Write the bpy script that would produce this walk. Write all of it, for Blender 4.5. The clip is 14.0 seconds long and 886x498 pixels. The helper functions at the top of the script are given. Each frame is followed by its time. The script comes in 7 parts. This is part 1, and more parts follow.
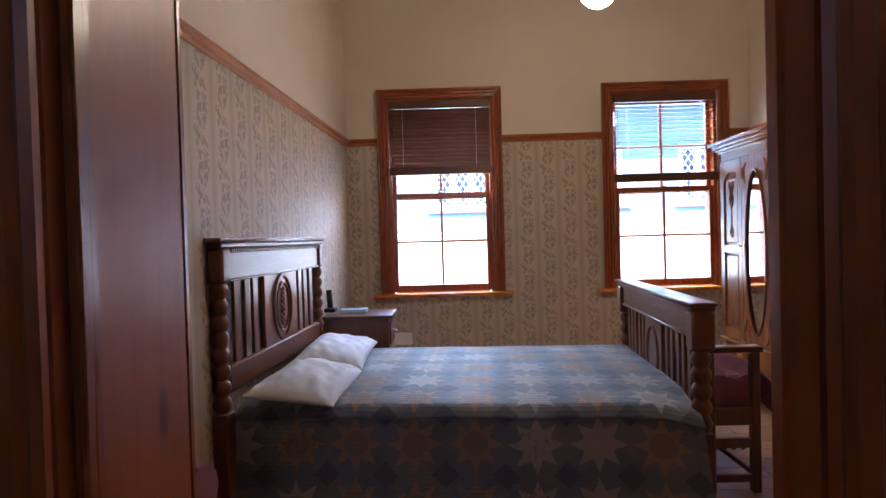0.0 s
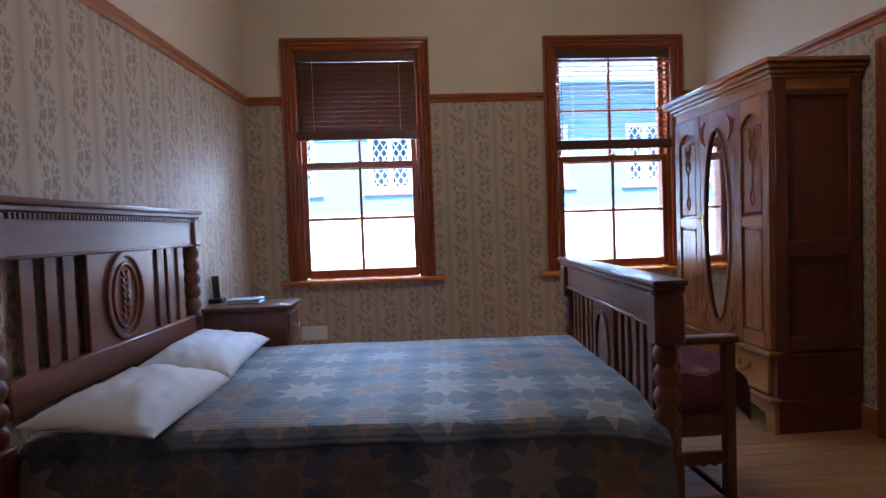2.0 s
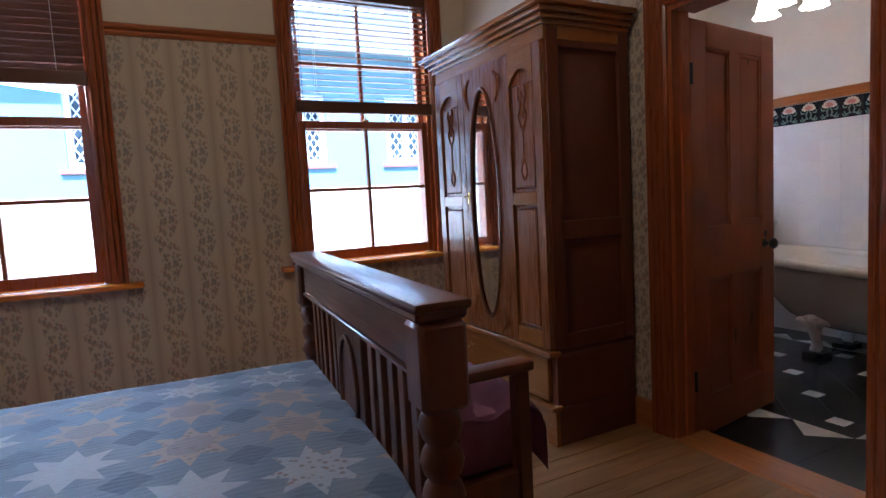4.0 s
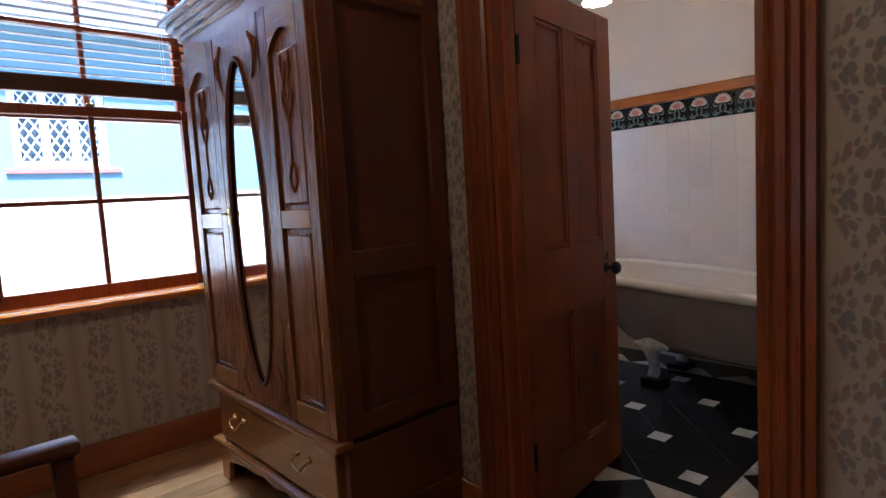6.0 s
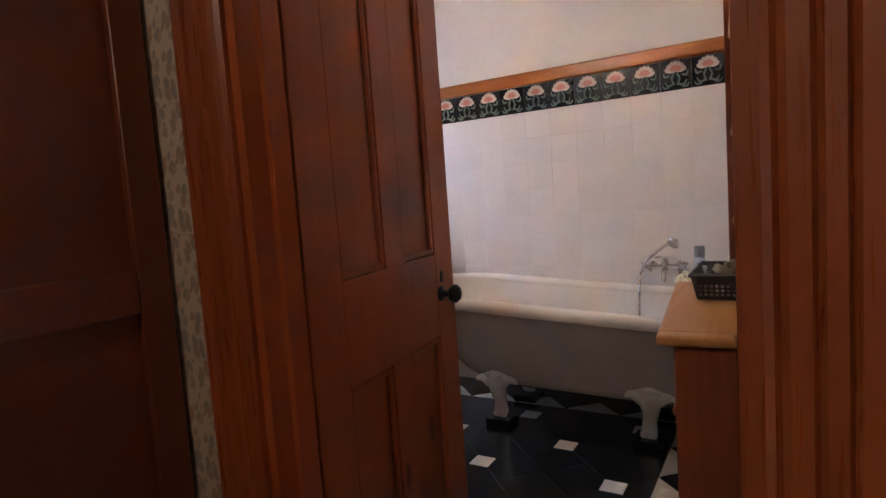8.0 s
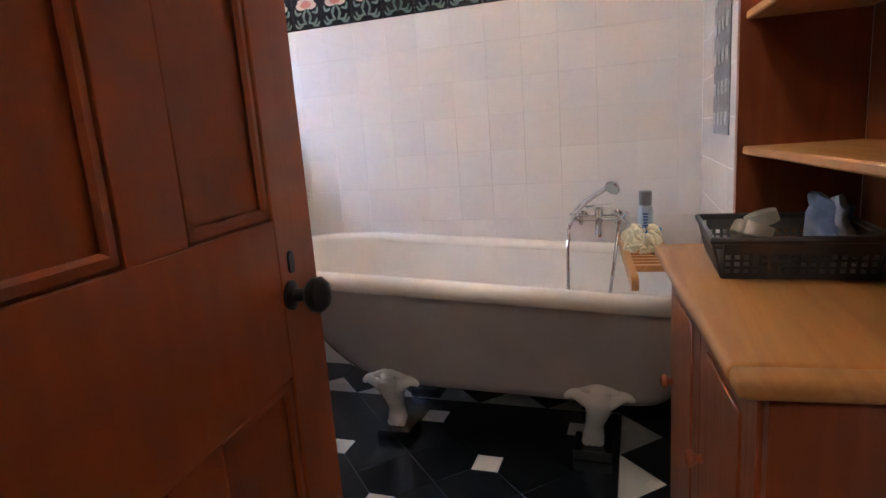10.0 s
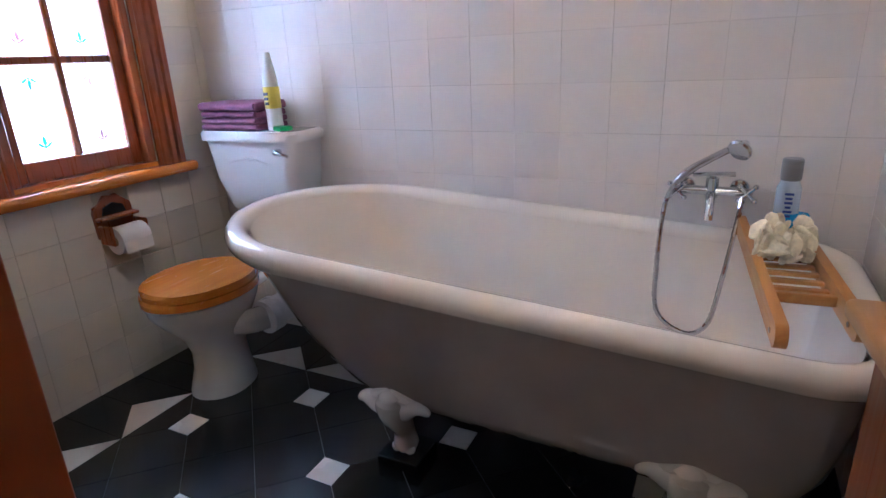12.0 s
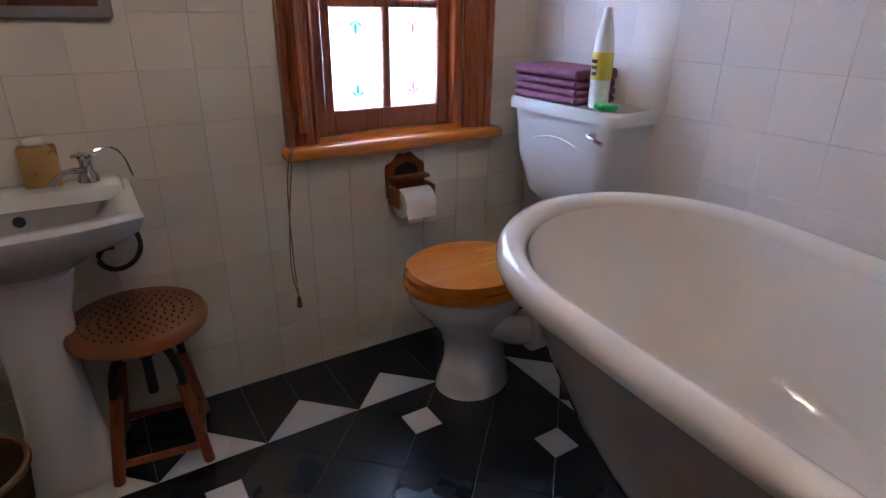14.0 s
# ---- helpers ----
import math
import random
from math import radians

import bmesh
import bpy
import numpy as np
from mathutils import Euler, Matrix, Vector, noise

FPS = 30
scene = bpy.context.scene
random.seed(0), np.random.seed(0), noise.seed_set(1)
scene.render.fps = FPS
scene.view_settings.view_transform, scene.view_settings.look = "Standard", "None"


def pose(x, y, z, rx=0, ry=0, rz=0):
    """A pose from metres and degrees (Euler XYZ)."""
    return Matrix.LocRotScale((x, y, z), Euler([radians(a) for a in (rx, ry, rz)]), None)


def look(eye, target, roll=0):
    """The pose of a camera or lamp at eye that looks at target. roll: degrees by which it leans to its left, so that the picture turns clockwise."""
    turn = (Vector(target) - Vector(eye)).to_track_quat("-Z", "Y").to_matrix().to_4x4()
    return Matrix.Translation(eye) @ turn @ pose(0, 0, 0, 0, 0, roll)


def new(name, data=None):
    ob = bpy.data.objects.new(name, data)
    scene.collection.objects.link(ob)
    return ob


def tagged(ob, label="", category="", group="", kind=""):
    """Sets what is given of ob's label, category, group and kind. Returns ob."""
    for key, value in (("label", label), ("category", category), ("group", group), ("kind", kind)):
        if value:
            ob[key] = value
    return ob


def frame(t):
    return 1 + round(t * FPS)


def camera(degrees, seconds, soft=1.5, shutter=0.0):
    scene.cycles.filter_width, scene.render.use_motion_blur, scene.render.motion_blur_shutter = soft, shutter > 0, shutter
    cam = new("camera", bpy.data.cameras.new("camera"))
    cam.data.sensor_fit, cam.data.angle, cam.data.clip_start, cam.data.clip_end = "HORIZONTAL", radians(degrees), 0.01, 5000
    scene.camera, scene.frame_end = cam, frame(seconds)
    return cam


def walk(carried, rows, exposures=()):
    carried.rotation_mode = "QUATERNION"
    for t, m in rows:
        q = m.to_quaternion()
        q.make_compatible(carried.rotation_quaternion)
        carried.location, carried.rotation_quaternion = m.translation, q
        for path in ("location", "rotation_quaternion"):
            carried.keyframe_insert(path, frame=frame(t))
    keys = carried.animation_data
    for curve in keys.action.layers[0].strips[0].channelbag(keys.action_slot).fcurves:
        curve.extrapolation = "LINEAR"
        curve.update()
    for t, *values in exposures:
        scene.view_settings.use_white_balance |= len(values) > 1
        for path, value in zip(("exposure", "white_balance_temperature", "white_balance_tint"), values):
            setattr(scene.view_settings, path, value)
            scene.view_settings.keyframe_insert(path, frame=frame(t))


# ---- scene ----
cam = camera(75.9, 14.0)
PATH = [
    (0, (0.617, 0.343, 1.414), (0.595, 2.343, 1.379), -1.6),
    (0.5, (0.647, 0.47, 1.371), (0.619, 2.47, 1.342), -1.7),
    (1, (0.731, 0.693, 1.344), (0.708, 2.693, 1.314), -1.8),
    (1.5, (0.798, 0.89, 1.306), (0.819, 2.89, 1.269), -1.8),
    (2, (0.861, 1.083, 1.296), (1.01, 3.076, 1.22), -2.0),
    (2.5, (0.952, 1.293, 1.282), (1.29, 3.26, 1.154), -2.4),
    (5, (1.596, 2.36, 1.288), (2.786, 3.957, 1.103), -3.3),
    (5.5, (1.796, 2.489, 1.296), (3.083, 4.007, 1.101), -3.3),
    (6, (2.006, 2.558, 1.314), (3.352, 4.026, 1.131), -3.4),
    (6.5, (2.181, 2.636, 1.304), (3.588, 4.047, 1.131), -3.4),
    (7, (2.38, 2.757, 1.284), (3.889, 4.058, 1.104), -3.2),
    (7.5, (2.583, 2.893, 1.257), (4.196, 4.061, 1.079), -3.6),
    (8, (2.754, 3.016, 1.251), (4.463, 4.04, 1.075), -4.0),
    (8.5, (2.911, 3.139, 1.234), (4.717, 3.981, 1.057), -3.9),
    (11, (3.926, 3.495, 1.175), (5.771, 4.108, 0.704), -3.0),
    (11.5, (4.083, 3.504, 1.212), (5.87, 4.215, 0.662), -2.9),
    (12, (4.221, 3.548, 1.206), (5.91, 4.406, 0.566), -2.6),
    (12.5, (4.352, 3.641, 1.202), (5.938, 4.641, 0.506), -2.1),
    (13, (4.481, 3.736, 1.222), (5.915, 4.915, 0.478), -1.5),
    (13.5, (4.554, 3.821, 1.231), (5.786, 5.199, 0.468), -0.3),
    (14, (4.598, 3.879, 1.242), (5.587, 5.433, 0.461), 0.8),
]
walk(cam, [(t, look(eye, target, roll)) for t, eye, target, roll in PATH],
     ((0.0, 3.15, 5250.0, 15.0), (1.25, 2.8, 4980.0, 13.0), (2.5, 2.68, 4700.0, 10.0), (5.5, 2.4, 5150.0, 11.0), (6.7, 2.3, 5150.0, 13.0), (7.5, 2.72, 5300.0, 15.0),
      (8.5, 3.2, 5350.0, 13.0), (11.0, 3.35, 4850.0, 10.0), (12.5, 2.9, 4700.0, 12.0), (14.0, 2.65, 4900.0, 13.0)))

# ---- light ----
world = bpy.data.worlds.new("sky")
scene.world = world
world.use_nodes = True
wn = world.node_tree
sky = wn.nodes.new("ShaderNodeTexSky")
sky.sky_type, sky.sun_disc = "NISHITA", False
sky.sun_elevation, sky.sun_rotation = radians(58), radians(195)
wn.links.new(sky.outputs[0], wn.nodes["Background"].inputs[0])
wn.nodes["Background"].inputs[1].default_value = 0.15


def lamp(name, kind, m, power, colour=(1, 1, 1), size=0.1, size_y=None):
    d = bpy.data.lights.new(name, kind)
    d.energy, d.color = power, colour
    if kind == "AREA":
        d.size = size
        if size_y:
            d.shape, d.size_y = "RECTANGLE", size_y
    elif kind == "SUN":
        d.angle = size
    else:
        d.shadow_soft_size = size
    ob = new(name, d)
    ob.matrix_world = m
    return ob


lamp("sun", "SUN", look((0, 0, 10), (1.4, 5.0, 1.5)), 4.5, (1, 0.95, 0.88), radians(0.5))
# sky light behind the etched bathroom pane
lamp("window_light", "AREA", look((5.5, 5.92, 1.4), (5.3, 0, 0.7)), 4.6, (0.78, 0.87, 1.0), 0.42, 0.95)
# sky light falling in through the two sash windows
lamp("window_light", "AREA", look((0.56, 6.35, 2.28), (2.1, 4.4, 0.9)), 13, (0.72, 0.86, 1.0), 0.95, 0.3)
lamp("window_light", "AREA", look((2.69, 6.45, 3.05), (2.4, 4.0, 0.6)), 32, (0.72, 0.86, 1.0), 0.95, 0.5)

# ---- materials ----
def nodes_of(name):
    m = bpy.data.materials.new(name)
    m.use_nodes = True
    nt = m.node_tree
    return m, nt, nt.nodes["Principled BSDF"]


def node(nt, kind, **kw):
    n = nt.nodes.new(kind)
    for k, v in kw.items():
        if k == "op":
            n.operation = v
        elif k == "data":
            n.data_type = v
        elif k == "blend":
            n.blend_type = v
        elif k == "feature":
            n.feature = v
    return n


def put(nt, socket, v):
    if isinstance(v, (int, float)):
        socket.default_value = v
    elif isinstance(v, tuple):
        socket.default_value = v if len(v) != 3 or socket.type != "RGBA" else (*v, 1)
    else:
        nt.links.new(v, socket)


def calc(nt, op, a, b=None, c=None):
    n = node(nt, "ShaderNodeMath", op=op)
    for k, v in enumerate((a, b, c)):
        if v is not None:
            put(nt, n.inputs[k], v)
    return n.outputs[0]


def blend(nt, f, a, b, mode="MIX"):
    n = node(nt, "ShaderNodeMix", data="RGBA", blend=mode)
    put(nt, n.inputs[0], f)
    put(nt, n.inputs[6], a)
    put(nt, n.inputs[7], b)
    return n.outputs[2]


def place(nt, scale=(1, 1, 1), source="Object", rot=(0, 0, 0)):
    c = nt.nodes.new("ShaderNodeTexCoord")
    m = nt.nodes.new("ShaderNodeMapping")
    m.inputs["Scale"].default_value, m.inputs["Rotation"].default_value = scale, rot
    nt.links.new(c.outputs[source], m.inputs[0])
    return m.outputs[0]


def grain(nt, vec, scale, detail=4.0, rough=0.55, distort=0.0):
    n = nt.nodes.new("ShaderNodeTexNoise")
    nt.links.new(vec, n.inputs["Vector"])
    n.inputs["Scale"].default_value, n.inputs["Detail"].default_value = scale, detail
    n.inputs["Roughness"].default_value, n.inputs["Distortion"].default_value = rough, distort
    return n.outputs[0]


def ramp(nt, v, a, b, lo=0.0, hi=1.0):
    n = nt.nodes.new("ShaderNodeMapRange")
    put(nt, n.inputs[0], v)
    for k, x in enumerate((a, b, lo, hi)):
        n.inputs[k + 1].default_value = x
    return n.outputs[0]


def relief(nt, bsdf, h, strength=0.3, distance=0.002):
    b = nt.nodes.new("ShaderNodeBump")
    b.inputs["Strength"].default_value, b.inputs["Distance"].default_value = strength, distance
    put(nt, b.inputs["Height"], h)
    nt.links.new(b.outputs[0], bsdf.inputs["Normal"])


def tint_random(nt, col, amount):
    o = nt.nodes.new("ShaderNodeObjectInfo")
    f = ramp(nt, o.outputs["Random"], 0, 1, 1 - amount, 1 + amount)
    g = nt.nodes.new("ShaderNodeCombineColor")
    for k in range(3):
        nt.links.new(f, g.inputs[k])
    return blend(nt, 1.0, col, g.outputs[0], "MULTIPLY")


def wood(name, dark, light, axis="z", rough=0.35, coat=0.25, vary=0.12, knots=False):
    m, nt, b = nodes_of(name)
    s = {"x": (1.2, 14, 14), "y": (14, 1.2, 14), "z": (14, 14, 1.2)}[axis]
    fine = {"x": (5, 120, 120), "y": (120, 5, 120), "z": (120, 120, 5)}[axis]
    g = grain(nt, place(nt, s), 1.6, 5, 0.6, 0.9)
    f = grain(nt, place(nt, fine), 1.0, 3, 0.6)
    big = grain(nt, place(nt), 1.7, 3)
    t = calc(nt, "MULTIPLY_ADD", g, 0.85, calc(nt, "MULTIPLY", f, 0.18))
    col = blend(nt, ramp(nt, t, 0.3, 0.75), (*dark, 1), (*light, 1))
    col = blend(nt, ramp(nt, big, 0.3, 0.7, 0.0, 0.35), col, tuple(x * 0.6 for x in dark) + (1,))
    if knots:
        v = nt.nodes.new("ShaderNodeTexVoronoi")
        k = {"x": (1.0, 3.2, 3.2), "y": (3.2, 1.0, 3.2), "z": (3.2, 3.2, 1.0)}[axis]
        nt.links.new(place(nt, k), v.inputs["Vector"])
        v.inputs["Scale"].default_value = 1.5
        kn = ramp(nt, v.outputs["Distance"], 0.05, 0.085, 0.9, 0.0)
        col = blend(nt, kn, col, tuple(x * 0.22 for x in dark) + (1,))
    col = tint_random(nt, col, vary)
    put(nt, b.inputs["Base Color"], col)
    put(nt, b.inputs["Roughness"], ramp(nt, f, 0.2, 0.8, rough - 0.07, rough + 0.12))
    b.inputs["Coat Weight"].default_value, b.inputs["Coat Roughness"].default_value = coat, 0.2
    relief(nt, b, f, 0.04, 0.001)
    return m


def plain(name, col, rough=0.5, metal=0.0, mottle=0.08, scale=9.0, bump=0.1, bump_scale=60.0, coat=0.0, vary=0.0, alpha_trans=0.0, gloss_vary=0.05, specular=0.5):
    m, nt, b = nodes_of(name)
    p = place(nt)
    n = grain(nt, p, scale, 4)
    c = blend(nt, ramp(nt, n, 0.3, 0.7), tuple(x * (1 - mottle) for x in col) + (1,), tuple(min(1, x * (1 + mottle)) for x in col) + (1,))
    if vary:
        c = tint_random(nt, c, vary)
    put(nt, b.inputs["Base Color"], c)
    put(nt, b.inputs["Roughness"], ramp(nt, n, 0.3, 0.7, max(0.02, rough - gloss_vary), rough + gloss_vary))
    b.inputs["Specular IOR Level"].default_value = specular
    b.inputs["Metallic"].default_value = metal
    b.inputs["Coat Weight"].default_value = coat
    b.inputs["Transmission Weight"].default_value = alpha_trans
    if bump:
        relief(nt, b, grain(nt, p, bump_scale, 3), bump, 0.002)
    return m


def glow(name, col, strength):
    m, nt, b = nodes_of(name)
    b.inputs["Base Color"].default_value = (*col, 1)
    b.inputs["Emission Color"].default_value = (*col, 1)
    b.inputs["Emission Strength"].default_value = strength
    return m


def wallpaper(name, along):
    """Cream paper with floral stripes every 0.205 m and thin paired lines between them."""
    m, nt, b = nodes_of(name)
    c = nt.nodes.new("ShaderNodeTexCoord")
    x = nt.nodes.new("ShaderNodeSeparateXYZ")
    nt.links.new(c.outputs["Object"], x.inputs[0])
    along_axis, shift = {"x": (0, 10.01), "y": (1, 10.0), "e": (1, 10.075)}[along]
    u = calc(nt, "ADD", x.outputs[along_axis], shift)
    per = {"x": 0.205, "y": 0.218, "e": 0.21}[along]
    cell = calc(nt, "FLOOR", calc(nt, "DIVIDE", u, per))
    du = calc(nt, "SUBTRACT", calc(nt, "SUBTRACT", u, calc(nt, "MULTIPLY", cell, per)), per / 2)
    z = x.outputs[2]
    rep = 0.27
    off = calc(nt, "MULTIPLY", calc(nt, "MODULO", cell, 2.0), rep / 2)
    zz = calc(nt, "ADD", z, off)
    zm = calc(nt, "SUBTRACT", zz, calc(nt, "MULTIPLY", calc(nt, "FLOOR", calc(nt, "DIVIDE", zz, rep)), rep))
    # the stem sways from side to side within one repeat
    sway = calc(nt, "MULTIPLY", calc(nt, "SINE", calc(nt, "MULTIPLY", zm, 2 * math.pi / rep)), 0.016)
    ds = calc(nt, "SUBTRACT", du, sway)
    xyz = nt.nodes.new("ShaderNodeCombineXYZ")
    nt.links.new(ds, xyz.inputs[0]); nt.links.new(zm, xyz.inputs[1])
    warp = nt.nodes.new("ShaderNodeTexNoise")
    nt.links.new(xyz.outputs[0], warp.inputs["Vector"])
    warp.inputs["Scale"].default_value = 30.0
    mixv = nt.nodes.new("ShaderNodeMix"); mixv.data_type = "VECTOR"
    mixv.inputs[0].default_value = 0.012
    nt.links.new(xyz.outputs[0], mixv.inputs[4]); nt.links.new(warp.outputs[1], mixv.inputs[5])
    mp = nt.nodes.new("ShaderNodeMapping")
    mp.inputs["Rotation"].default_value, mp.inputs["Scale"].default_value = (0, 0, radians(28)), (1.6, 1.0, 1)
    nt.links.new(mixv.outputs[1], mp.inputs[0])
    vo = nt.nodes.new("ShaderNodeTexVoronoi")
    vo.inputs["Scale"].default_value, vo.inputs["Randomness"].default_value = 36.0, 1.0
    nt.links.new(mp.outputs[0], vo.inputs["Vector"])
    leaf = ramp(nt, vo.outputs["Distance"], 0.46, 0.58, 1, 0)
    inside = ramp(nt, calc(nt, "ABSOLUTE", ds), 0.050, 0.062, 1, 0)
    pick = nt.nodes.new("ShaderNodeSeparateColor")
    nt.links.new(vo.outputs["Color"], pick.inputs[0])
    keep = ramp(nt, pick.outputs[0], 0.08, 0.14)
    mask = calc(nt, "MULTIPLY", calc(nt, "MULTIPLY", leaf, inside), keep)
    edge = calc(nt, "ABSOLUTE", calc(nt, "SUBTRACT", calc(nt, "ABSOLUTE", du), per / 2 - 0.004))
    line = ramp(nt, edge, 0.002, 0.006, 0.4, 0.0)
    shade = ramp(nt, calc(nt, "ABSOLUTE", du), per * 0.3, per * 0.42)
    col = blend(nt, shade, (0.50, 0.405, 0.30, 1), (0.44, 0.35, 0.255, 1))
    col = blend(nt, line, col, (0.31, 0.22, 0.165, 1))
    leafcol = blend(nt, ramp(nt, pick.outputs[1], 0.35, 0.6), (0.20, 0.18, 0.165, 1), (0.27, 0.19, 0.125, 1))
    leafcol = blend(nt, ramp(nt, pick.outputs[2], 0.72, 0.8), leafcol, (0.32, 0.145, 0.115, 1))
    col = blend(nt, calc(nt, "MULTIPLY", mask, 0.8), col, leafcol)
    soft = grain(nt, c.outputs["Object"], 2.3, 4)
    col = blend(nt, ramp(nt, soft, 0.35, 0.75, 0, 0.16), col, (0.45, 0.34, 0.22, 1))
    put(nt, b.inputs["Base Color"], col)
    b.inputs["Roughness"].default_value = 0.62
    relief(nt, b, calc(nt, "ADD", grain(nt, c.outputs["Object"], 160, 2), mask), 0.12, 0.001)
    return m


def quilt_cloth(name):
    """Patchwork of eight-pointed stars, 0.30 m to a block, with stitched ripples."""
    m, nt, b = nodes_of(name)
    uv = nt.nodes.new("ShaderNodeUVMap")
    s = nt.nodes.new("ShaderNodeSeparateXYZ")
    nt.links.new(uv.outputs[0], s.inputs[0])
    size = 0.285
    loc = []
    cells = []
    for k in (0, 1):
        q = calc(nt, "DIVIDE", s.outputs[k], size)
        f = calc(nt, "FLOOR", q)
        cells.append(f)
        loc.append(calc(nt, "MULTIPLY", calc(nt, "SUBTRACT", calc(nt, "SUBTRACT", q, f), 0.5), 2.0))
    r = calc(nt, "SQRT", calc(nt, "ADD", calc(nt, "MULTIPLY", loc[0], loc[0]), calc(nt, "MULTIPLY", loc[1], loc[1])))
    th = calc(nt, "ARCTAN2", loc[1], loc[0])
    q = calc(nt, "DIVIDE", calc(nt, "ADD", th, 4 * math.pi), math.pi / 4)
    a = calc(nt, "MULTIPLY", calc(nt, "ABSOLUTE", calc(nt, "SUBTRACT", calc(nt, "FRACT", q), 0.5)), math.pi / 4)
    tip = calc(nt, "SUBTRACT", math.pi / 8, a)
    lim = math.cos(radians(67.5)) * 0.93
    star = calc(nt, "LESS_THAN", calc(nt, "MULTIPLY", r, calc(nt, "COSINE", calc(nt, "SUBTRACT", radians(67.5), tip))), lim)
    cv = nt.nodes.new("ShaderNodeCombineXYZ")
    nt.links.new(cells[0], cv.inputs[0]); nt.links.new(cells[1], cv.inputs[1])
    wnz = nt.nodes.new("ShaderNodeTexWhiteNoise")
    wnz.noise_dimensions = "2D"
    nt.links.new(cv.outputs[0], wnz.inputs[0])
    rnd = nt.nodes.new("ShaderNodeSeparateColor")
    nt.links.new(wnz.outputs[1], rnd.inputs[0])
    pr = nt.nodes.new("ShaderNodeTexVoronoi")
    nt.links.new(uv.outputs[0], pr.inputs["Vector"])
    pr.inputs["Scale"].default_value = 46.0
    prc = nt.nodes.new("ShaderNodeSeparateColor")
    nt.links.new(pr.outputs["Color"], prc.inputs[0])
    flower = ramp(nt, pr.outputs["Distance"], 0.25, 0.4, 1, 0)
    ground = blend(nt, ramp(nt, grain(nt, uv.outputs[0], 5.0, 3), 0.4, 0.6), (0.27, 0.325, 0.41, 1), (0.36, 0.40, 0.47, 1))
    diag = calc(nt, "ADD", calc(nt, "ABSOLUTE", loc[0]), calc(nt, "ABSOLUTE", loc[1]))
    ground = blend(nt, calc(nt, "GREATER_THAN", diag, 1.55), ground, (0.19, 0.235, 0.315, 1))
    starc = blend(nt, rnd.outputs[0], (0.74, 0.70, 0.65, 1), (0.64, 0.66, 0.69, 1))
    starc = blend(nt, ramp(nt, rnd.outputs[2], 0.52, 0.58, 0.0, 0.8), starc, (0.56, 0.40, 0.29, 1))
    starc = blend(nt, calc(nt, "MULTIPLY", flower, ramp(nt, rnd.outputs[1], 0.35, 0.7, 0.1, 0.75)), starc, blend(nt, prc.outputs[0], (0.42, 0.17, 0.13, 1), (0.22, 0.25, 0.18, 1)))
    core = calc(nt, "MULTIPLY", calc(nt, "LESS_THAN", r, 0.42), ramp(nt, rnd.outputs[2], 0.4, 0.5, 0.0, 0.5))
    starc = blend(nt, core, starc, (0.30, 0.28, 0.30, 1))
    col = blend(nt, star, ground, starc)
    col = blend(nt, ramp(nt, grain(nt, uv.outputs[0], 1.6, 3), 0.3, 0.7, 0, 0.22), col, (0.2, 0.2, 0.22, 1))
    put(nt, b.inputs["Base Color"], col)
    b.inputs["Roughness"].default_value = 0.62
    b.inputs["Sheen Weight"].default_value = 0.3
    b.inputs["Sheen Roughness"].default_value = 0.35
    w = nt.nodes.new("ShaderNodeTexWave")
    nt.links.new(uv.outputs[0], w.inputs["Vector"])
    w.bands_direction = "Y"
    w.inputs["Scale"].default_value, w.inputs["Distortion"].default_value, w.inputs["Detail"].default_value = 14.0, 3.0, 2.0
    h = calc(nt, "ADD", w.outputs[1], grain(nt, uv.outputs[0], 40, 4))
    relief(nt, b, h, 0.35, 0.004)
    return m


M_PLASTER = plain("cream_plaster", (0.65, 0.56, 0.44), 0.8, mottle=0.05, scale=1.3, bump=0.15, bump_scale=35)
M_BATHWALL = plain("white_plaster", (0.74, 0.70, 0.66), 0.75, mottle=0.04, scale=1.3, bump=0.12, bump_scale=35)
M_PAPER_X = wallpaper("floral_wallpaper_across", "x")
M_PAPER_Y = wallpaper("floral_wallpaper_along", "y")
M_PAPER_E = wallpaper("floral_wallpaper_door_wall", "e")
M_TRIM = wood("varnished_trim", (0.235, 0.050, 0.008), (0.33, 0.080, 0.012), "z", 0.28, 0.4, 0.08, True)
M_TRIM_X = wood("varnished_rail_x", (0.27, 0.065, 0.012), (0.48, 0.15, 0.028), "x", 0.3, 0.35, 0.06)
M_TRIM_Y = wood("varnished_rail_y", (0.30, 0.085, 0.014), (0.52, 0.19, 0.032), "y", 0.3, 0.35, 0.06)
M_DOOR = wood("stained_door", (0.33, 0.072, 0.010), (0.41, 0.098, 0.014), "z", 0.42, 0.06, 0.05, True)
M_BED = wood("dark_bed_wood", (0.11, 0.031, 0.010), (0.20, 0.062, 0.020), "z", 0.34, 0.2, 0.08)
M_BED_Y = wood("dark_bed_wood_across", (0.11, 0.031, 0.010), (0.19, 0.060, 0.020), "y", 0.36, 0.25, 0.05)
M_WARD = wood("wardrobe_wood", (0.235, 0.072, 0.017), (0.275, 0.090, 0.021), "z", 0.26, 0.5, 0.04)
# darker copy of the wardrobe wood: shade on its side put into the colour
M_WARD_SHADED = wood("wardrobe_wood_shaded", (0.125, 0.028, 0.008), (0.150, 0.035, 0.010), "z", 0.42, 0.12, 0.03)
M_WARD_Y = wood("wardrobe_wood_across", (0.31, 0.115, 0.026), (0.41, 0.165, 0.039), "y", 0.2, 0.7, 0.05)
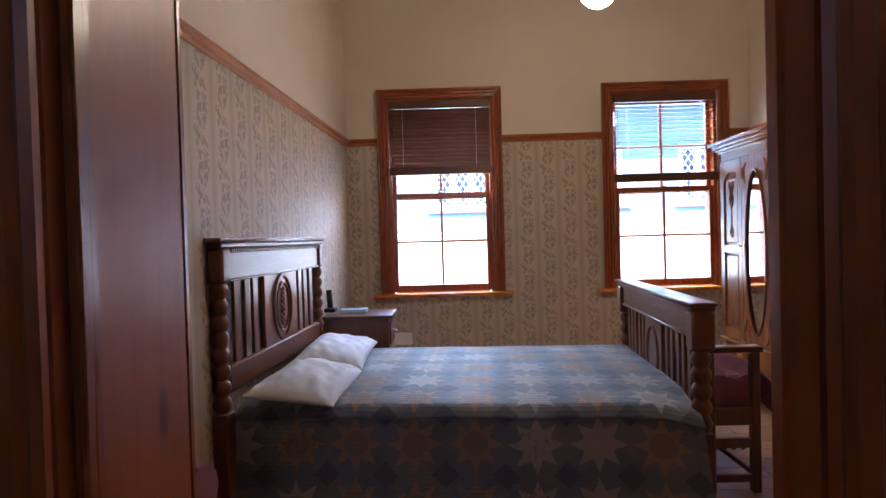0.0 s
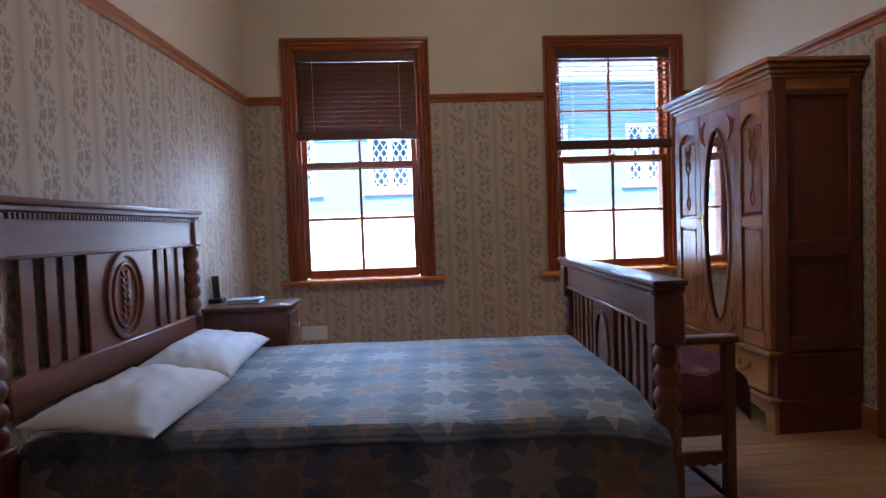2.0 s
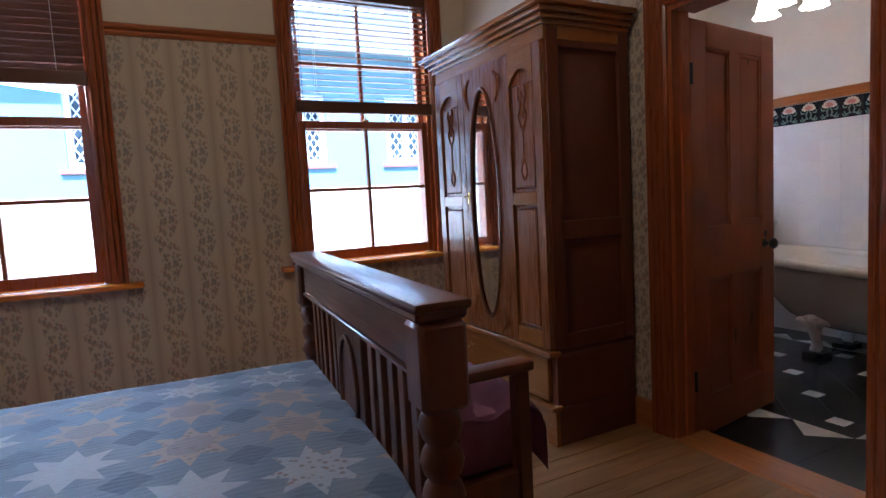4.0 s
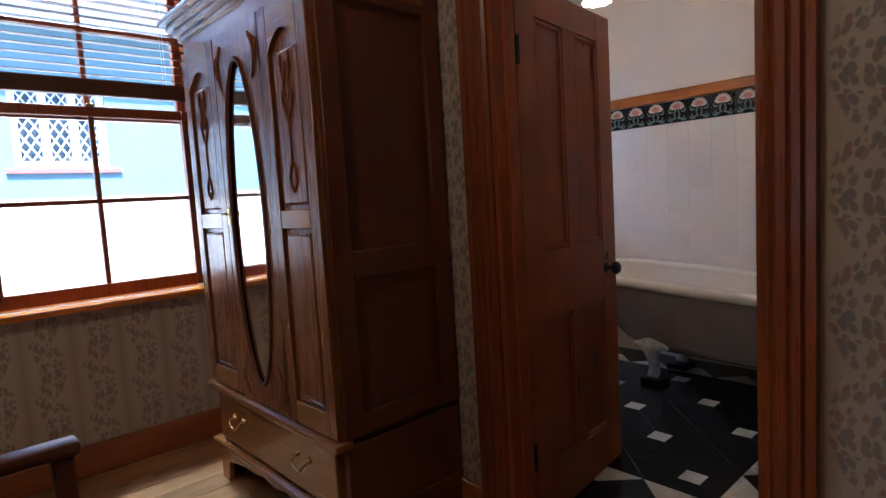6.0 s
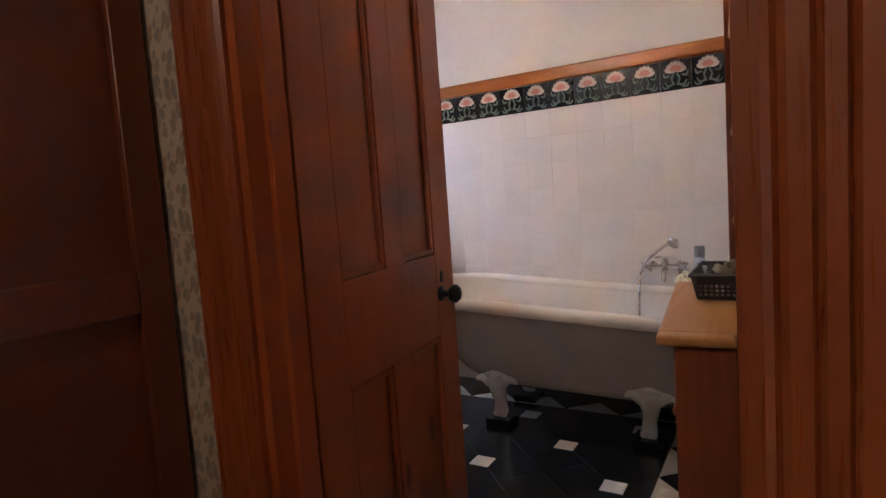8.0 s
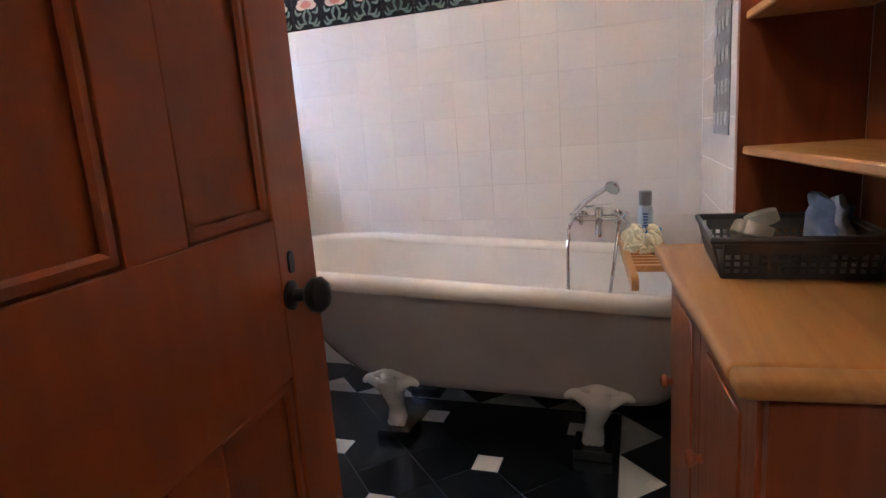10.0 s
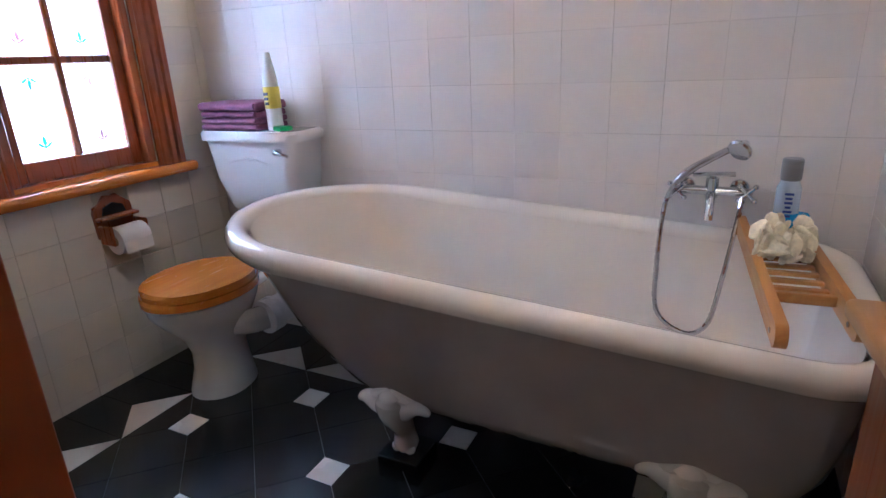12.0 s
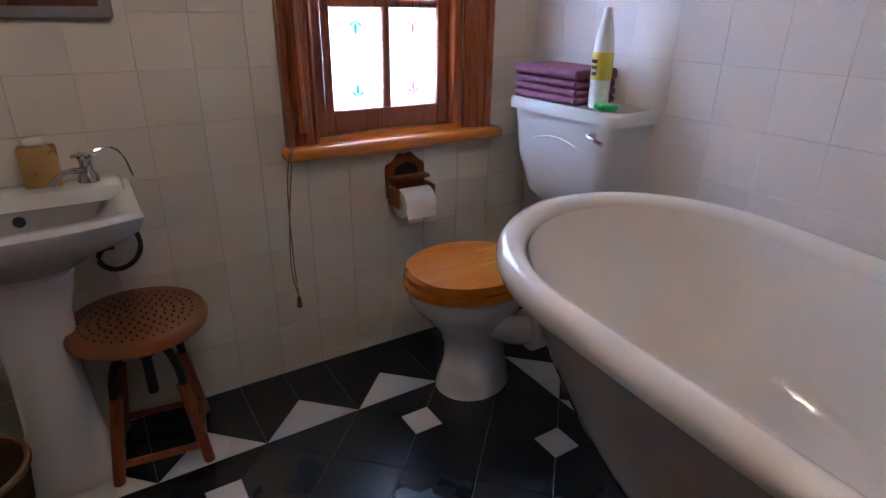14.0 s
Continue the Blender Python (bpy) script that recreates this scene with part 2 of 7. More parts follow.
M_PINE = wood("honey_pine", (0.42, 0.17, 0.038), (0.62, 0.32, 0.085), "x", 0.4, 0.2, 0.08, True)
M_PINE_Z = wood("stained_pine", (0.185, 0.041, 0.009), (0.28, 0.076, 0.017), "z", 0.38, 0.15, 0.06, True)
M_PLANK = wood("floor_plank", (0.27, 0.12, 0.04), (0.52, 0.28, 0.105), "x", 0.32, 0.3, 0.16, True)
M_WICKER = wood("brown_wicker", (0.13, 0.065, 0.022), (0.23, 0.12, 0.042), "x", 0.6, 0.0, 0.06)
M_SEAT = wood("golden_seat_wood", (0.54, 0.145, 0.009), (0.70, 0.25, 0.018), "x", 0.2, 0.6, 0.05)
M_GROUT = plain("pale_grout", (0.62, 0.57, 0.49), 0.8)
M_GROUT_E = plain("white_grout", (0.69, 0.65, 0.62), 0.6)
M_FGROUT = plain("grey_grout", (0.20, 0.19, 0.18), 0.8)
M_TILE = plain("white_glazed_tile", (0.74, 0.69, 0.65), 0.2, mottle=0.03, scale=3, bump=0.05, bump_scale=12, gloss_vary=0.02, specular=0.12, vary=0.03)
M_TILE_C = plain("cream_glazed_tile", (0.70, 0.64, 0.54), 0.16, mottle=0.04, scale=3, bump=0.05, bump_scale=12, coat=0.2, vary=0.04)
M_TILE_K = plain("black_glazed_tile", (0.013, 0.015, 0.020), 0.22, mottle=0.12, scale=5, bump=0.02, bump_scale=14, vary=0.2, gloss_vary=0.015)
M_TILE_W = plain("white_floor_tile", (0.62, 0.60, 0.56), 0.25, mottle=0.06, scale=7, bump=0.05, vary=0.05)
M_CERAMIC = plain("white_ceramic", (0.72, 0.71, 0.69), 0.08, mottle=0.02, scale=3, bump=0, coat=0.4)
M_ENAMEL = plain("cream_enamel", (0.82, 0.765, 0.69), 0.1, mottle=0.02, scale=3, bump=0.02, bump_scale=8, coat=0.3)
M_BATHOUT = plain("grey_bath_shell", (0.42, 0.37, 0.35), 0.04, mottle=0.05, scale=6, bump=0.03, bump_scale=7, coat=0.6)
M_CHROME = plain("chrome", (0.58, 0.59, 0.62), 0.06, 1.0, mottle=0.03, bump=0)
M_BRASS = plain("brass", (0.62, 0.42, 0.15), 0.22, 1.0, mottle=0.12, bump=0.03)
M_IRON = plain("dark_iron", (0.03, 0.027, 0.025), 0.45, 0.6, mottle=0.25)
M_BLACK = plain("black_paint", (0.012, 0.011, 0.011), 0.3, mottle=0.3)
M_COTTON = plain("white_cotton", (0.58, 0.57, 0.60), 0.85, mottle=0.04, bump=0.25, bump_scale=130)
M_QUILT = quilt_cloth("star_patchwork")
M_PURPLE = plain("purple_cloth", (0.30, 0.12, 0.19), 0.95, mottle=0.2, scale=12, bump=0.5, bump_scale=220)
M_TOWEL = plain("plum_towel", (0.24, 0.10, 0.16), 0.97, mottle=0.18, scale=30, bump=0.8, bump_scale=260)
M_ROSE = plain("dusty_rose_velvet", (0.24, 0.085, 0.095), 0.9, mottle=0.15, bump=0.3, bump_scale=200)
M_PAPERW = plain("white_paper", (0.75, 0.73, 0.70), 0.8, mottle=0.03)
M_MIRROR = plain("mirror_glass", (0.85, 0.87, 0.87), 0.015, 1.0, mottle=0.01, bump=0)
M_BLIND = wood("blind_slat", (0.07, 0.022, 0.009), (0.15, 0.05, 0.02), "x", 0.4, 0.2, 0.08)
M_GLOBE = glow("lit_opal_glass", (1.0, 0.76, 0.48), 10.0)
M_SHADE = glow("lit_tulip_glass", (1.0, 0.82, 0.60), 3.0)


def glass_pane():
    m, nt, b = nodes_of("window_glass")
    b.inputs["Base Color"].default_value = (1, 1, 1, 1)
    b.inputs["Roughness"].default_value = 0.0
    b.inputs["Transmission Weight"].default_value = 1.0
    b.inputs["IOR"].default_value = 1.01
    return m


M_GLASS = glass_pane()


def frosted_pane(name="etched_glass", col=(0.95, 0.96, 0.98)):
    """White etched glass that scatters the daylight behind it."""
    m, nt, b = nodes_of(name)
    out = nt.nodes["Material Output"]
    t = nt.nodes.new("ShaderNodeBsdfTranslucent")
    t.inputs[0].default_value = (*col, 1)
    mix = nt.nodes.new("ShaderNodeMixShader")
    mix.inputs[0].default_value = 0.15
    b.inputs["Base Color"].default_value = (*[c * 0.93 for c in col], 1)
    b.inputs["Roughness"].default_value = 0.25
    nt.links.new(t.outputs[0], mix.inputs[1]); nt.links.new(b.outputs[0], mix.inputs[2])
    nt.links.new(mix.outputs[0], out.inputs[0])
    return m


M_FROST = frosted_pane()

# ---- mesh helpers ----
WORLD = {}


def thing(name, base=(0, 0, 0), label="", category="", group="", kind=""):
    ob = new(name)
    ob.empty_display_size = 0.1
    ob.location = base
    WORLD[ob.name] = Matrix.Translation(base)
    return tagged(ob, label, category, group, kind)


def mesh_of(name, bm, material, smooth=False):
    bmesh.ops.recalc_face_normals(bm, faces=bm.faces)
    me = bpy.data.meshes.new(name)
    bm.to_mesh(me)
    bm.free()
    for mt in material if isinstance(material, (list, tuple)) else (material,):
        me.materials.append(mt)
    if smooth:
        for p in me.polygons:
            p.use_smooth = True
        me.set_sharp_from_angle(angle=radians(38))
    return me


def adopt(ob, parent):
    ob.parent = parent
    ob.matrix_parent_inverse = WORLD.get(parent.name, Matrix.Identity(4)).inverted()
    return ob


def part(name, bm, material, parent=None, label="", smooth=True):
    ob = new(name, mesh_of(name, bm, material, smooth))
    if parent:
        adopt(ob, parent)
    if label:
        ob["label"] = label
    return ob


def piece(name, me, parent, m=None):
    """One more object on a shared mesh, under a parent that stands at the origin."""
    ob = new(name, me)
    ob.parent = parent
    if m is not None:
        ob.matrix_basis = m
    return ob


def slab(x0, x1, y0, y1, z0, z1, bevel=0.0, bm=None, seg=1):
    bm = bm or bmesh.new()
    m = Matrix.LocRotScale(((x0 + x1) / 2, (y0 + y1) / 2, (z0 + z1) / 2), None, (abs(x1 - x0), abs(y1 - y0), abs(z1 - z0)))
    vs = bmesh.ops.create_cube(bm, size=1, matrix=m)["verts"]
    if bevel:
        es = list({e for v in vs for e in v.link_edges})
        bmesh.ops.bevel(bm, geom=es, offset=bevel, segments=seg, profile=0.5, affect="EDGES")
    return bm


def rod(p0, p1, r0, r1=None, seg=12, bm=None, caps=True):
    bm = bm or bmesh.new()
    p0, p1 = Vector(p0), Vector(p1)
    d = p1 - p0
    m = Matrix.Translation((p0 + p1) / 2) @ d.to_track_quat("Z", "Y").to_matrix().to_4x4()
    bmesh.ops.create_cone(bm, cap_ends=caps, segments=seg, radius1=r0, radius2=r0 if r1 is None else r1, depth=d.length, matrix=m)
    return bm


def lathe(profile, m=None, seg=20, bm=None, close=True):
    """A turned shape: profile rows (radius, height), turned round z, then placed by m."""
    bm = bm or bmesh.new()
    m = m or Matrix.Identity(4)
    rings = []
    for r, z in profile:
        rings.append([bm.verts.new(m @ Vector((r * math.cos(2 * math.pi * k / seg), r * math.sin(2 * math.pi * k / seg), z))) for k in range(seg)])
    for a, b in zip(rings, rings[1:]):
        for k in range(seg):
            bm.faces.new((a[k], a[(k + 1) % seg], b[(k + 1) % seg], b[k]))
    if close:
        bm.faces.new(rings[0][::-1])
        bm.faces.new(rings[-1])
    return bm


def tube(points, r, seg=8, bm=None, closed=False):
    """A round bar along a line of points; r may be a list."""
    bm = bm or bmesh.new()
    pts = [Vector(p) for p in points]
    rings, n = [], len(pts)
    up = Vector((0, 0, 1))
    for k, p in enumerate(pts):
        d = (pts[min(k + 1, n - 1)] - pts[max(k - 1, 0)]).normalized()
        side = d.cross(up)
        if side.length < 0.05:
            side = d.cross(Vector((0, 1, 0)))
        side.normalize()
        over = side.cross(d)
        rad = r[k] if isinstance(r, (list, tuple)) else r
        rings.append([bm.verts.new(p + rad * (math.cos(2 * math.pi * j / seg) * side + math.sin(2 * math.pi * j / seg) * over)) for j in range(seg)])
    for a, b in zip(rings, rings[1:]):
        for j in range(seg):
            bm.faces.new((a[j], a[(j + 1) % seg], b[(j + 1) % seg], b[j]))
    bm.faces.new(rings[0][::-1])
    bm.faces.new(rings[-1])
    return bm


def prism(outline, depth, m=None, bm=None, bevel=0.0):
    """A flat outline in local x, y, thickened along local z from 0 to depth."""
    bm = bm or bmesh.new()
    m = m or Matrix.Identity(4)
    lo = [bm.verts.new(m @ Vector((x, y, 0))) for x, y in outline]
    hi = [bm.verts.new(m @ Vector((x, y, depth))) for x, y in outline]
    n = len(outline)
    bm.faces.new(lo[::-1])
    top = bm.faces.new(hi)
    for k in range(n):
        bm.faces.new((lo[k], lo[(k + 1) % n], hi[(k + 1) % n], hi[k]))
    if bevel:
        bmesh.ops.bevel(bm, geom=list(top.edges), offset=bevel, segments=1, profile=0.5, affect="EDGES")
    return bm


def arc(cx, cy, rx, ry, a0, a1, n):
    return [(cx + rx * math.cos(radians(a0 + (a1 - a0) * k / n)), cy + ry * math.sin(radians(a0 + (a1 - a0) * k / n))) for k in range(n + 1)]


def smooth_line(points, steps=6):
    """A Catmull-Rom curve through the points."""
    pts = [Vector(p) for p in points]
    out = []
    for k in range(len(pts) - 1):
        a, b, c, d = pts[max(k - 1, 0)], pts[k], pts[k + 1], pts[min(k + 2, len(pts) - 1)]
        for j in range(steps):
            t = j / steps
            out.append(0.5 * (2 * b + (c - a) * t + (2 * a - 5 * b + 4 * c - d) * t * t + (3 * b - a - 3 * c + d) * t ** 3))
    out.append(pts[-1])
    return out


def solid(name, bm, material, label="", category="", kind="structure", smooth=False):
    return tagged(part(name, bm, material, None, "", smooth), label, category, "", kind)


def oval_ring(cx, cy, rx, ry, width, depth, m, n=40, bm=None):
    bm = bm or bmesh.new()
    rows = []
    prof = ((0, 0), (0.15, 0.8), (0.5, 1.0), (0.85, 0.8), (1, 0))
    for k in range(n):
        a = 2 * math.pi * k / n
        rows.append([bm.verts.new(m @ Vector((cx + (rx + width * (s - 0.5)) * math.cos(a), cy + (ry + width * (s - 0.5)) * math.sin(a), h * depth))) for s, h in prof])
    for k in range(n):
        a, b = rows[k], rows[(k + 1) % n]
        for j in range(len(prof) - 1):
            bm.faces.new((a[j], b[j], b[j + 1], a[j + 1]))
    return bm

# ---- setting ----
RX0, RX1, RY0, RY1, CEIL = -0.48, 3.5, 1.34, 5.78, 3.9   # bedroom
BX0, BX1, BY0, BY1 = 3.66, 6.14, 3.16, 5.665             # bathroom
RAIL = 2.33                                              # underside of the picture rail
FL = 0.045                                               # bedroom boards

# outdoors
solid("ground", slab(-60, 70, 6.1, 90, -0.9, -0.5), plain("pale_paving", (0.42, 0.40, 0.37), 0.9, mottle=0.15, scale=2), "pale paved ground outside the house", "ground")


def facade():
    house = thing("neighbour_house", (3, 11.5, -0.5), "pale blue rendered house with lattice-barred windows", "house")
    blue = plain("blue_render", (0.16, 0.27, 0.33), 0.85, mottle=0.05, scale=1.5, bump=0.3, bump_scale=30)
    white = plain("white_frame_paint", (0.75, 0.76, 0.78), 0.5)
    dark = plain("dark_pane", (0.06, 0.09, 0.12), 0.1, mottle=0.2)
    red = plain("red_sill", (0.42, 0.12, 0.10), 0.7)
    roof = plain("grey_roof", (0.25, 0.24, 0.25), 0.8)
    z0, z1 = 1.98, 3.15
    spans = [(-4.3, -3.1), (-1.8, -0.61), (0.33, 1.5), (2.98, 4.06), (5.14, 6.3), (7.6, 8.8), (10.0, 11.2)]
    part("wall", slab(-14, 20, 11.5, 12.2, -0.5, z0), blue, house)
    part("wall", slab(-14, 20, 11.5, 12.2, z1, 3.9), blue, house)
    xs = [-14] + [v for s in spans for v in s] + [20]
    for a, b in zip(xs[::2], xs[1::2]):
        part("wall", slab(a, b, 11.5, 12.2, z0, z1), blue, house)
    part("roof", prism([(-0.6, 0), (9, 3.2), (9, 3.4), (-0.6, 0.18)], 36, Matrix.Translation((-15, 11.5, 3.9)) @ Matrix(((0, 0, 1, 0), (1, 0, 0, 0), (0, 1, 0, 0), (0, 0, 0, 1)))), roof, house)
    for a, b in spans:
        w = part("window", slab(a, b, 11.66, 11.7, z0, z1), dark, house)
        fr = bmesh.new()
        n = 3
        for k in range(n + 1):
            x = a + (b - a - 0.09) * k / n
            slab(x, x + 0.09, 11.56, 11.66, z0, z1, 0, fr)
        slab(a, b, 11.565, 11.655, z0, z0 + 0.1, 0, fr)
        slab(a, b, 11.565, 11.655, z1 - 0.08, z1, 0, fr)
        part("frame", fr, white, w)
        part("sill", slab(a - 0.1, b + 0.12, 11.45, 11.66, z0 - 0.06, z0 - 0.005), red, w)
        lat = bmesh.new()
        for k in range(n):
            xa = a + 0.09 + (b - a - 0.09) * k / n
            wd = (b - a - 0.09) / n - 0.09
            step = wd / 2
            for j in range(-2, 7):
                z = z0 + 0.1 + j * step * 1.5
                for s in (1, -1):
                    for q in range(2):
                        pa = Vector((xa + q * step, 11.6, z + (q * step * 1.5 if s > 0 else -q * step * 1.5)))
                        pb = pa + Vector((step, 0, s * step * 1.5))
                        if min(pa.z, pb.z) > z0 + 0.05 and max(pa.z, pb.z) < z1 - 0.02:
                            rod(pa, pb, 0.011, seg=4, bm=lat)
        part("lattice", lat, white, w)
    return house


facade()
solid("garden_wall", slab(-12, 16, 9.2, 9.45, -0.5, 1.52, 0.02), plain("whitewash", (0.82, 0.82, 0.80), 0.8, mottle=0.04, scale=2, bump=0.3, bump_scale=25), "low whitewashed garden wall in full sun", "wall")

# bedroom shell
W1, W2, WZ0, WZ1 = (0.045, 1.06), (2.18, 3.20), 0.90, 2.76


def window_wall():
    w = thing("wall_north", (1.5, RY1, 0), "papered wall with two sash windows and plaster above", "wall", "", "structure")
    for (a, b) in ((RX0 - 0.3, W1[0]), (W1[1], W2[0]), (W2[1], RX1 + 0.16)):
        part("papered_face", slab(a, b, RY1, 6.08, 0, RAIL), M_PAPER_X, w, smooth=False)
    for a, b in (W1, W2):
        part("papered_face", slab(a, b, RY1, 6.08, 0, WZ0 - 0.03), M_PAPER_X, w, smooth=False)
    for (a, b) in ((RX0 - 0.3, W1[0]), (W1[1], W2[0]), (W2[1], RX1 + 0.16)):
        part("plaster_face", slab(a, b, RY1 + 0.003, 6.08, RAIL, CEIL), M_PLASTER, w, smooth=False)
    for a, b in (W1, W2):
        part("plaster_face", slab(a, b, RY1 + 0.003, 6.08, WZ1, CEIL), M_PLASTER, w, smooth=False)
    for a, b in ((RX0 + 0.1, W1[0] - 0.085), (W1[1] + 0.085, W2[0] - 0.085), (W2[1] + 0.085, RX1)):
        part("picture_rail", rail_run("x", a, b, RY1, -1), M_TRIM_X, w)
    for a, b in ((RX0, RX1),):
        part("baseboard", slab(a, b, RY1 - 0.022, RY1 - 0.001, FL, 0.2, 0.006), M_TRIM_X, w)
    return w


RAIL_PROFILE = [(0, -0.01), (0.012, -0.01), (0.018, 0.006), (0.014, 0.018), (0.034, 0.03), (0.038, 0.045), (0.028, 0.056), (0, 0.056)]


def rail_run(axis, a, b, wall, side):
    bm = bmesh.new()
    ends = []
    for t in (a, b):
        ends.append([bm.verts.new((t, wall + side * d, RAIL + h) if axis == "x" else (wall + side * d, t, RAIL + h)) for d, h in RAIL_PROFILE])
    n = len(RAIL_PROFILE)
    for k in range(n):
        bm.faces.new((ends[0][k], ends[0][(k + 1) % n], ends[1][(k + 1) % n], ends[1][k]))
    bm.faces.new(ends[0]); bm.faces.new(ends[1][::-1])
    return bm


window_wall()


# the west wall runs a little askew to the window wall
WX = -0.338
ASKEW = Matrix.Translation((WX, RY1, 0)) @ Matrix.Rotation(radians(-3.6), 4, "Z") @ Matrix.Translation((-WX, -RY1, 0))


def side_wall():
    w = thing("wall_west", (WX, 3.5, 0), "wallpapered wall with plaster above a picture rail", "wall", "", "structure")
    for name, bm, material in (
            ("papered_face", slab(WX - 0.3, WX, 0.95, RY1, 0, RAIL), M_PAPER_Y),
            ("plaster_face", slab(WX - 0.3, WX - 0.003, 0.95, RY1, RAIL, CEIL), M_PLASTER),
            ("picture_rail", rail_run("y", RY0 - 0.05, RY1 - 0.002, WX, 1), M_TRIM_Y),
            ("baseboard", slab(WX + 0.001, WX + 0.022, RY0 - 0.05, RY1 - 0.03, FL, 0.2, 0.006), M_TRIM_Y)):
        bm.transform(ASKEW)
        part(name, bm, material, w, smooth=False)


side_wall()
DY0, DY1, DTOP = 3.035, 3.9, 2.12      # bathroom doorway


def door_wall():
    w = thing("wall_east", (RX1, 3.5, 0), "wallpapered wall with the bathroom doorway", "wall", "", "structure")
    for a, b in ((RY0, DY0), (DY1, RY1)):
        part("papered_face", slab(RX1, RX1 + 0.08, a, b, 0, RAIL), M_PAPER_E, w, smooth=False)
        part("bath_face", slab(RX1 + 0.08, BX0, a if a == RY0 else a + 0.05, b, 0, CEIL), M_BATHWALL, w, smooth=False)
    part("papered_face", slab(RX1, RX1 + 0.08, DY0, DY1, DTOP, RAIL), M_PAPER_E, w, smooth=False)
    part("bath_face", slab(RX1 + 0.08, BX0, DY0, DY1 + 0.05, DTOP, CEIL), M_BATHWALL, w, smooth=False)
    part("plaster_face", slab(RX1 + 0.003, RX1 + 0.08, RY0, RY1, RAIL, CEIL), M_PLASTER, w, smooth=False)
    part("picture_rail", rail_run("y", RY0, RY1, RX1, -1), M_TRIM_Y, w)
    for a, b in ((RY0, DY0 - 0.113), (DY1 + 0.113, RY1 - 0.025)):
        part("baseboard", slab(RX1 - 0.022, RX1 - 0.001, a, b, FL, 0.2, 0.006), M_TRIM_Y, w)


door_wall()

# moulded casing: steps across its width, from the opening outwards
CASING = [(0, 0.0), (0, 0.012), (0.012, 0.018), (0.02, 0.012), (0.03, 0.020), (0.055, 0.022), (0.062, 0.015), (0.07, 0.024), (0.092, 0.027), (0.098, 0.018), (0.106, 0.03), (0.13, 0.034), (0.13, 0.0)]


def casing(u0, u1, z0, z1, at, width, material, parent):
    """Three mitred boards round an opening. at(u, out, z) gives the place."""
    k = width / 0.13
    for side, u in ((-1, u0), (1, u1)):
        bm = bmesh.new()
        lo = [bm.verts.new(at(u + side * s * k, o, z0)) for s, o in CASING]
        hi = [bm.verts.new(at(u + side * s * k, o, z1 + s * k)) for s, o in CASING]
        n = len(CASING)
        for j in range(n):
            bm.faces.new((lo[j], lo[(j + 1) % n], hi[(j + 1) % n], hi[j]))
        bm.faces.new(lo); bm.faces.new(hi[::-1])
        part("casing_side", bm, material, parent, smooth=False)
    bm = bmesh.new()
    a = [bm.verts.new(at(u0 - s * k, o, z1 + s * k)) for s, o in CASING]
    b = [bm.verts.new(at(u1 + s * k, o, z1 + s * k)) for s, o in CASING]
    n = len(CASING)
    for j in range(n):
        bm.faces.new((a[j], a[(j + 1) % n], b[(j + 1) % n], b[j]))
    bm.faces.new(a); bm.faces.new(b[::-1])
    part("casing_head", bm, material, parent, smooth=False)


def bath_door():
    fr = thing("door_frame", (RX1, DY0, 0), "reddish varnished pine door frame with a moulded casing", "door frame", "", "structure")
    casing(DY0, DY1, FL, DTOP, lambda u, o, z: Vector((RX1 - o, u, z)), 0.112, M_TRIM, fr)
    casing(DY0, DY1 + 0.05, FL, DTOP, lambda u, o, z: Vector((BX0 + o, u, z)), 0.11, M_TRIM, fr)
    part("jamb", slab(RX1, BX0, DY0 - 0.004, DY0 + 0.022, FL, DTOP), M_TRIM, fr)
    part("jamb", slab(RX1, 3.602, DY1 - 0.022, DY1 + 0.004, FL, DTOP), M_DOOR, fr)
    part("jamb_head", slab(RX1, BX0, DY0 + 0.022, DY1 - 0.022, DTOP - 0.022, DTOP + 0.004), M_TRIM, fr)
    part("door_stop", slab(RX1 + 0.05, RX1 + 0.10, DY1 - 0.036, DY1 - 0.0222, FL, DTOP - 0.022), M_DOOR, fr)
    part("door_stop", slab(RX1 + 0.05, RX1 + 0.10, DY0 + 0.0222, DY0 + 0.030, FL, DTOP - 0.022), M_TRIM, fr)
    part("threshold", slab(RX1 - 0.02, BX0 + 0.02, DY0 + 0.022, DY1 - 0.022, 0.0, FL + 0.012, 0.008), M_TRIM_Y, fr)


bath_door()


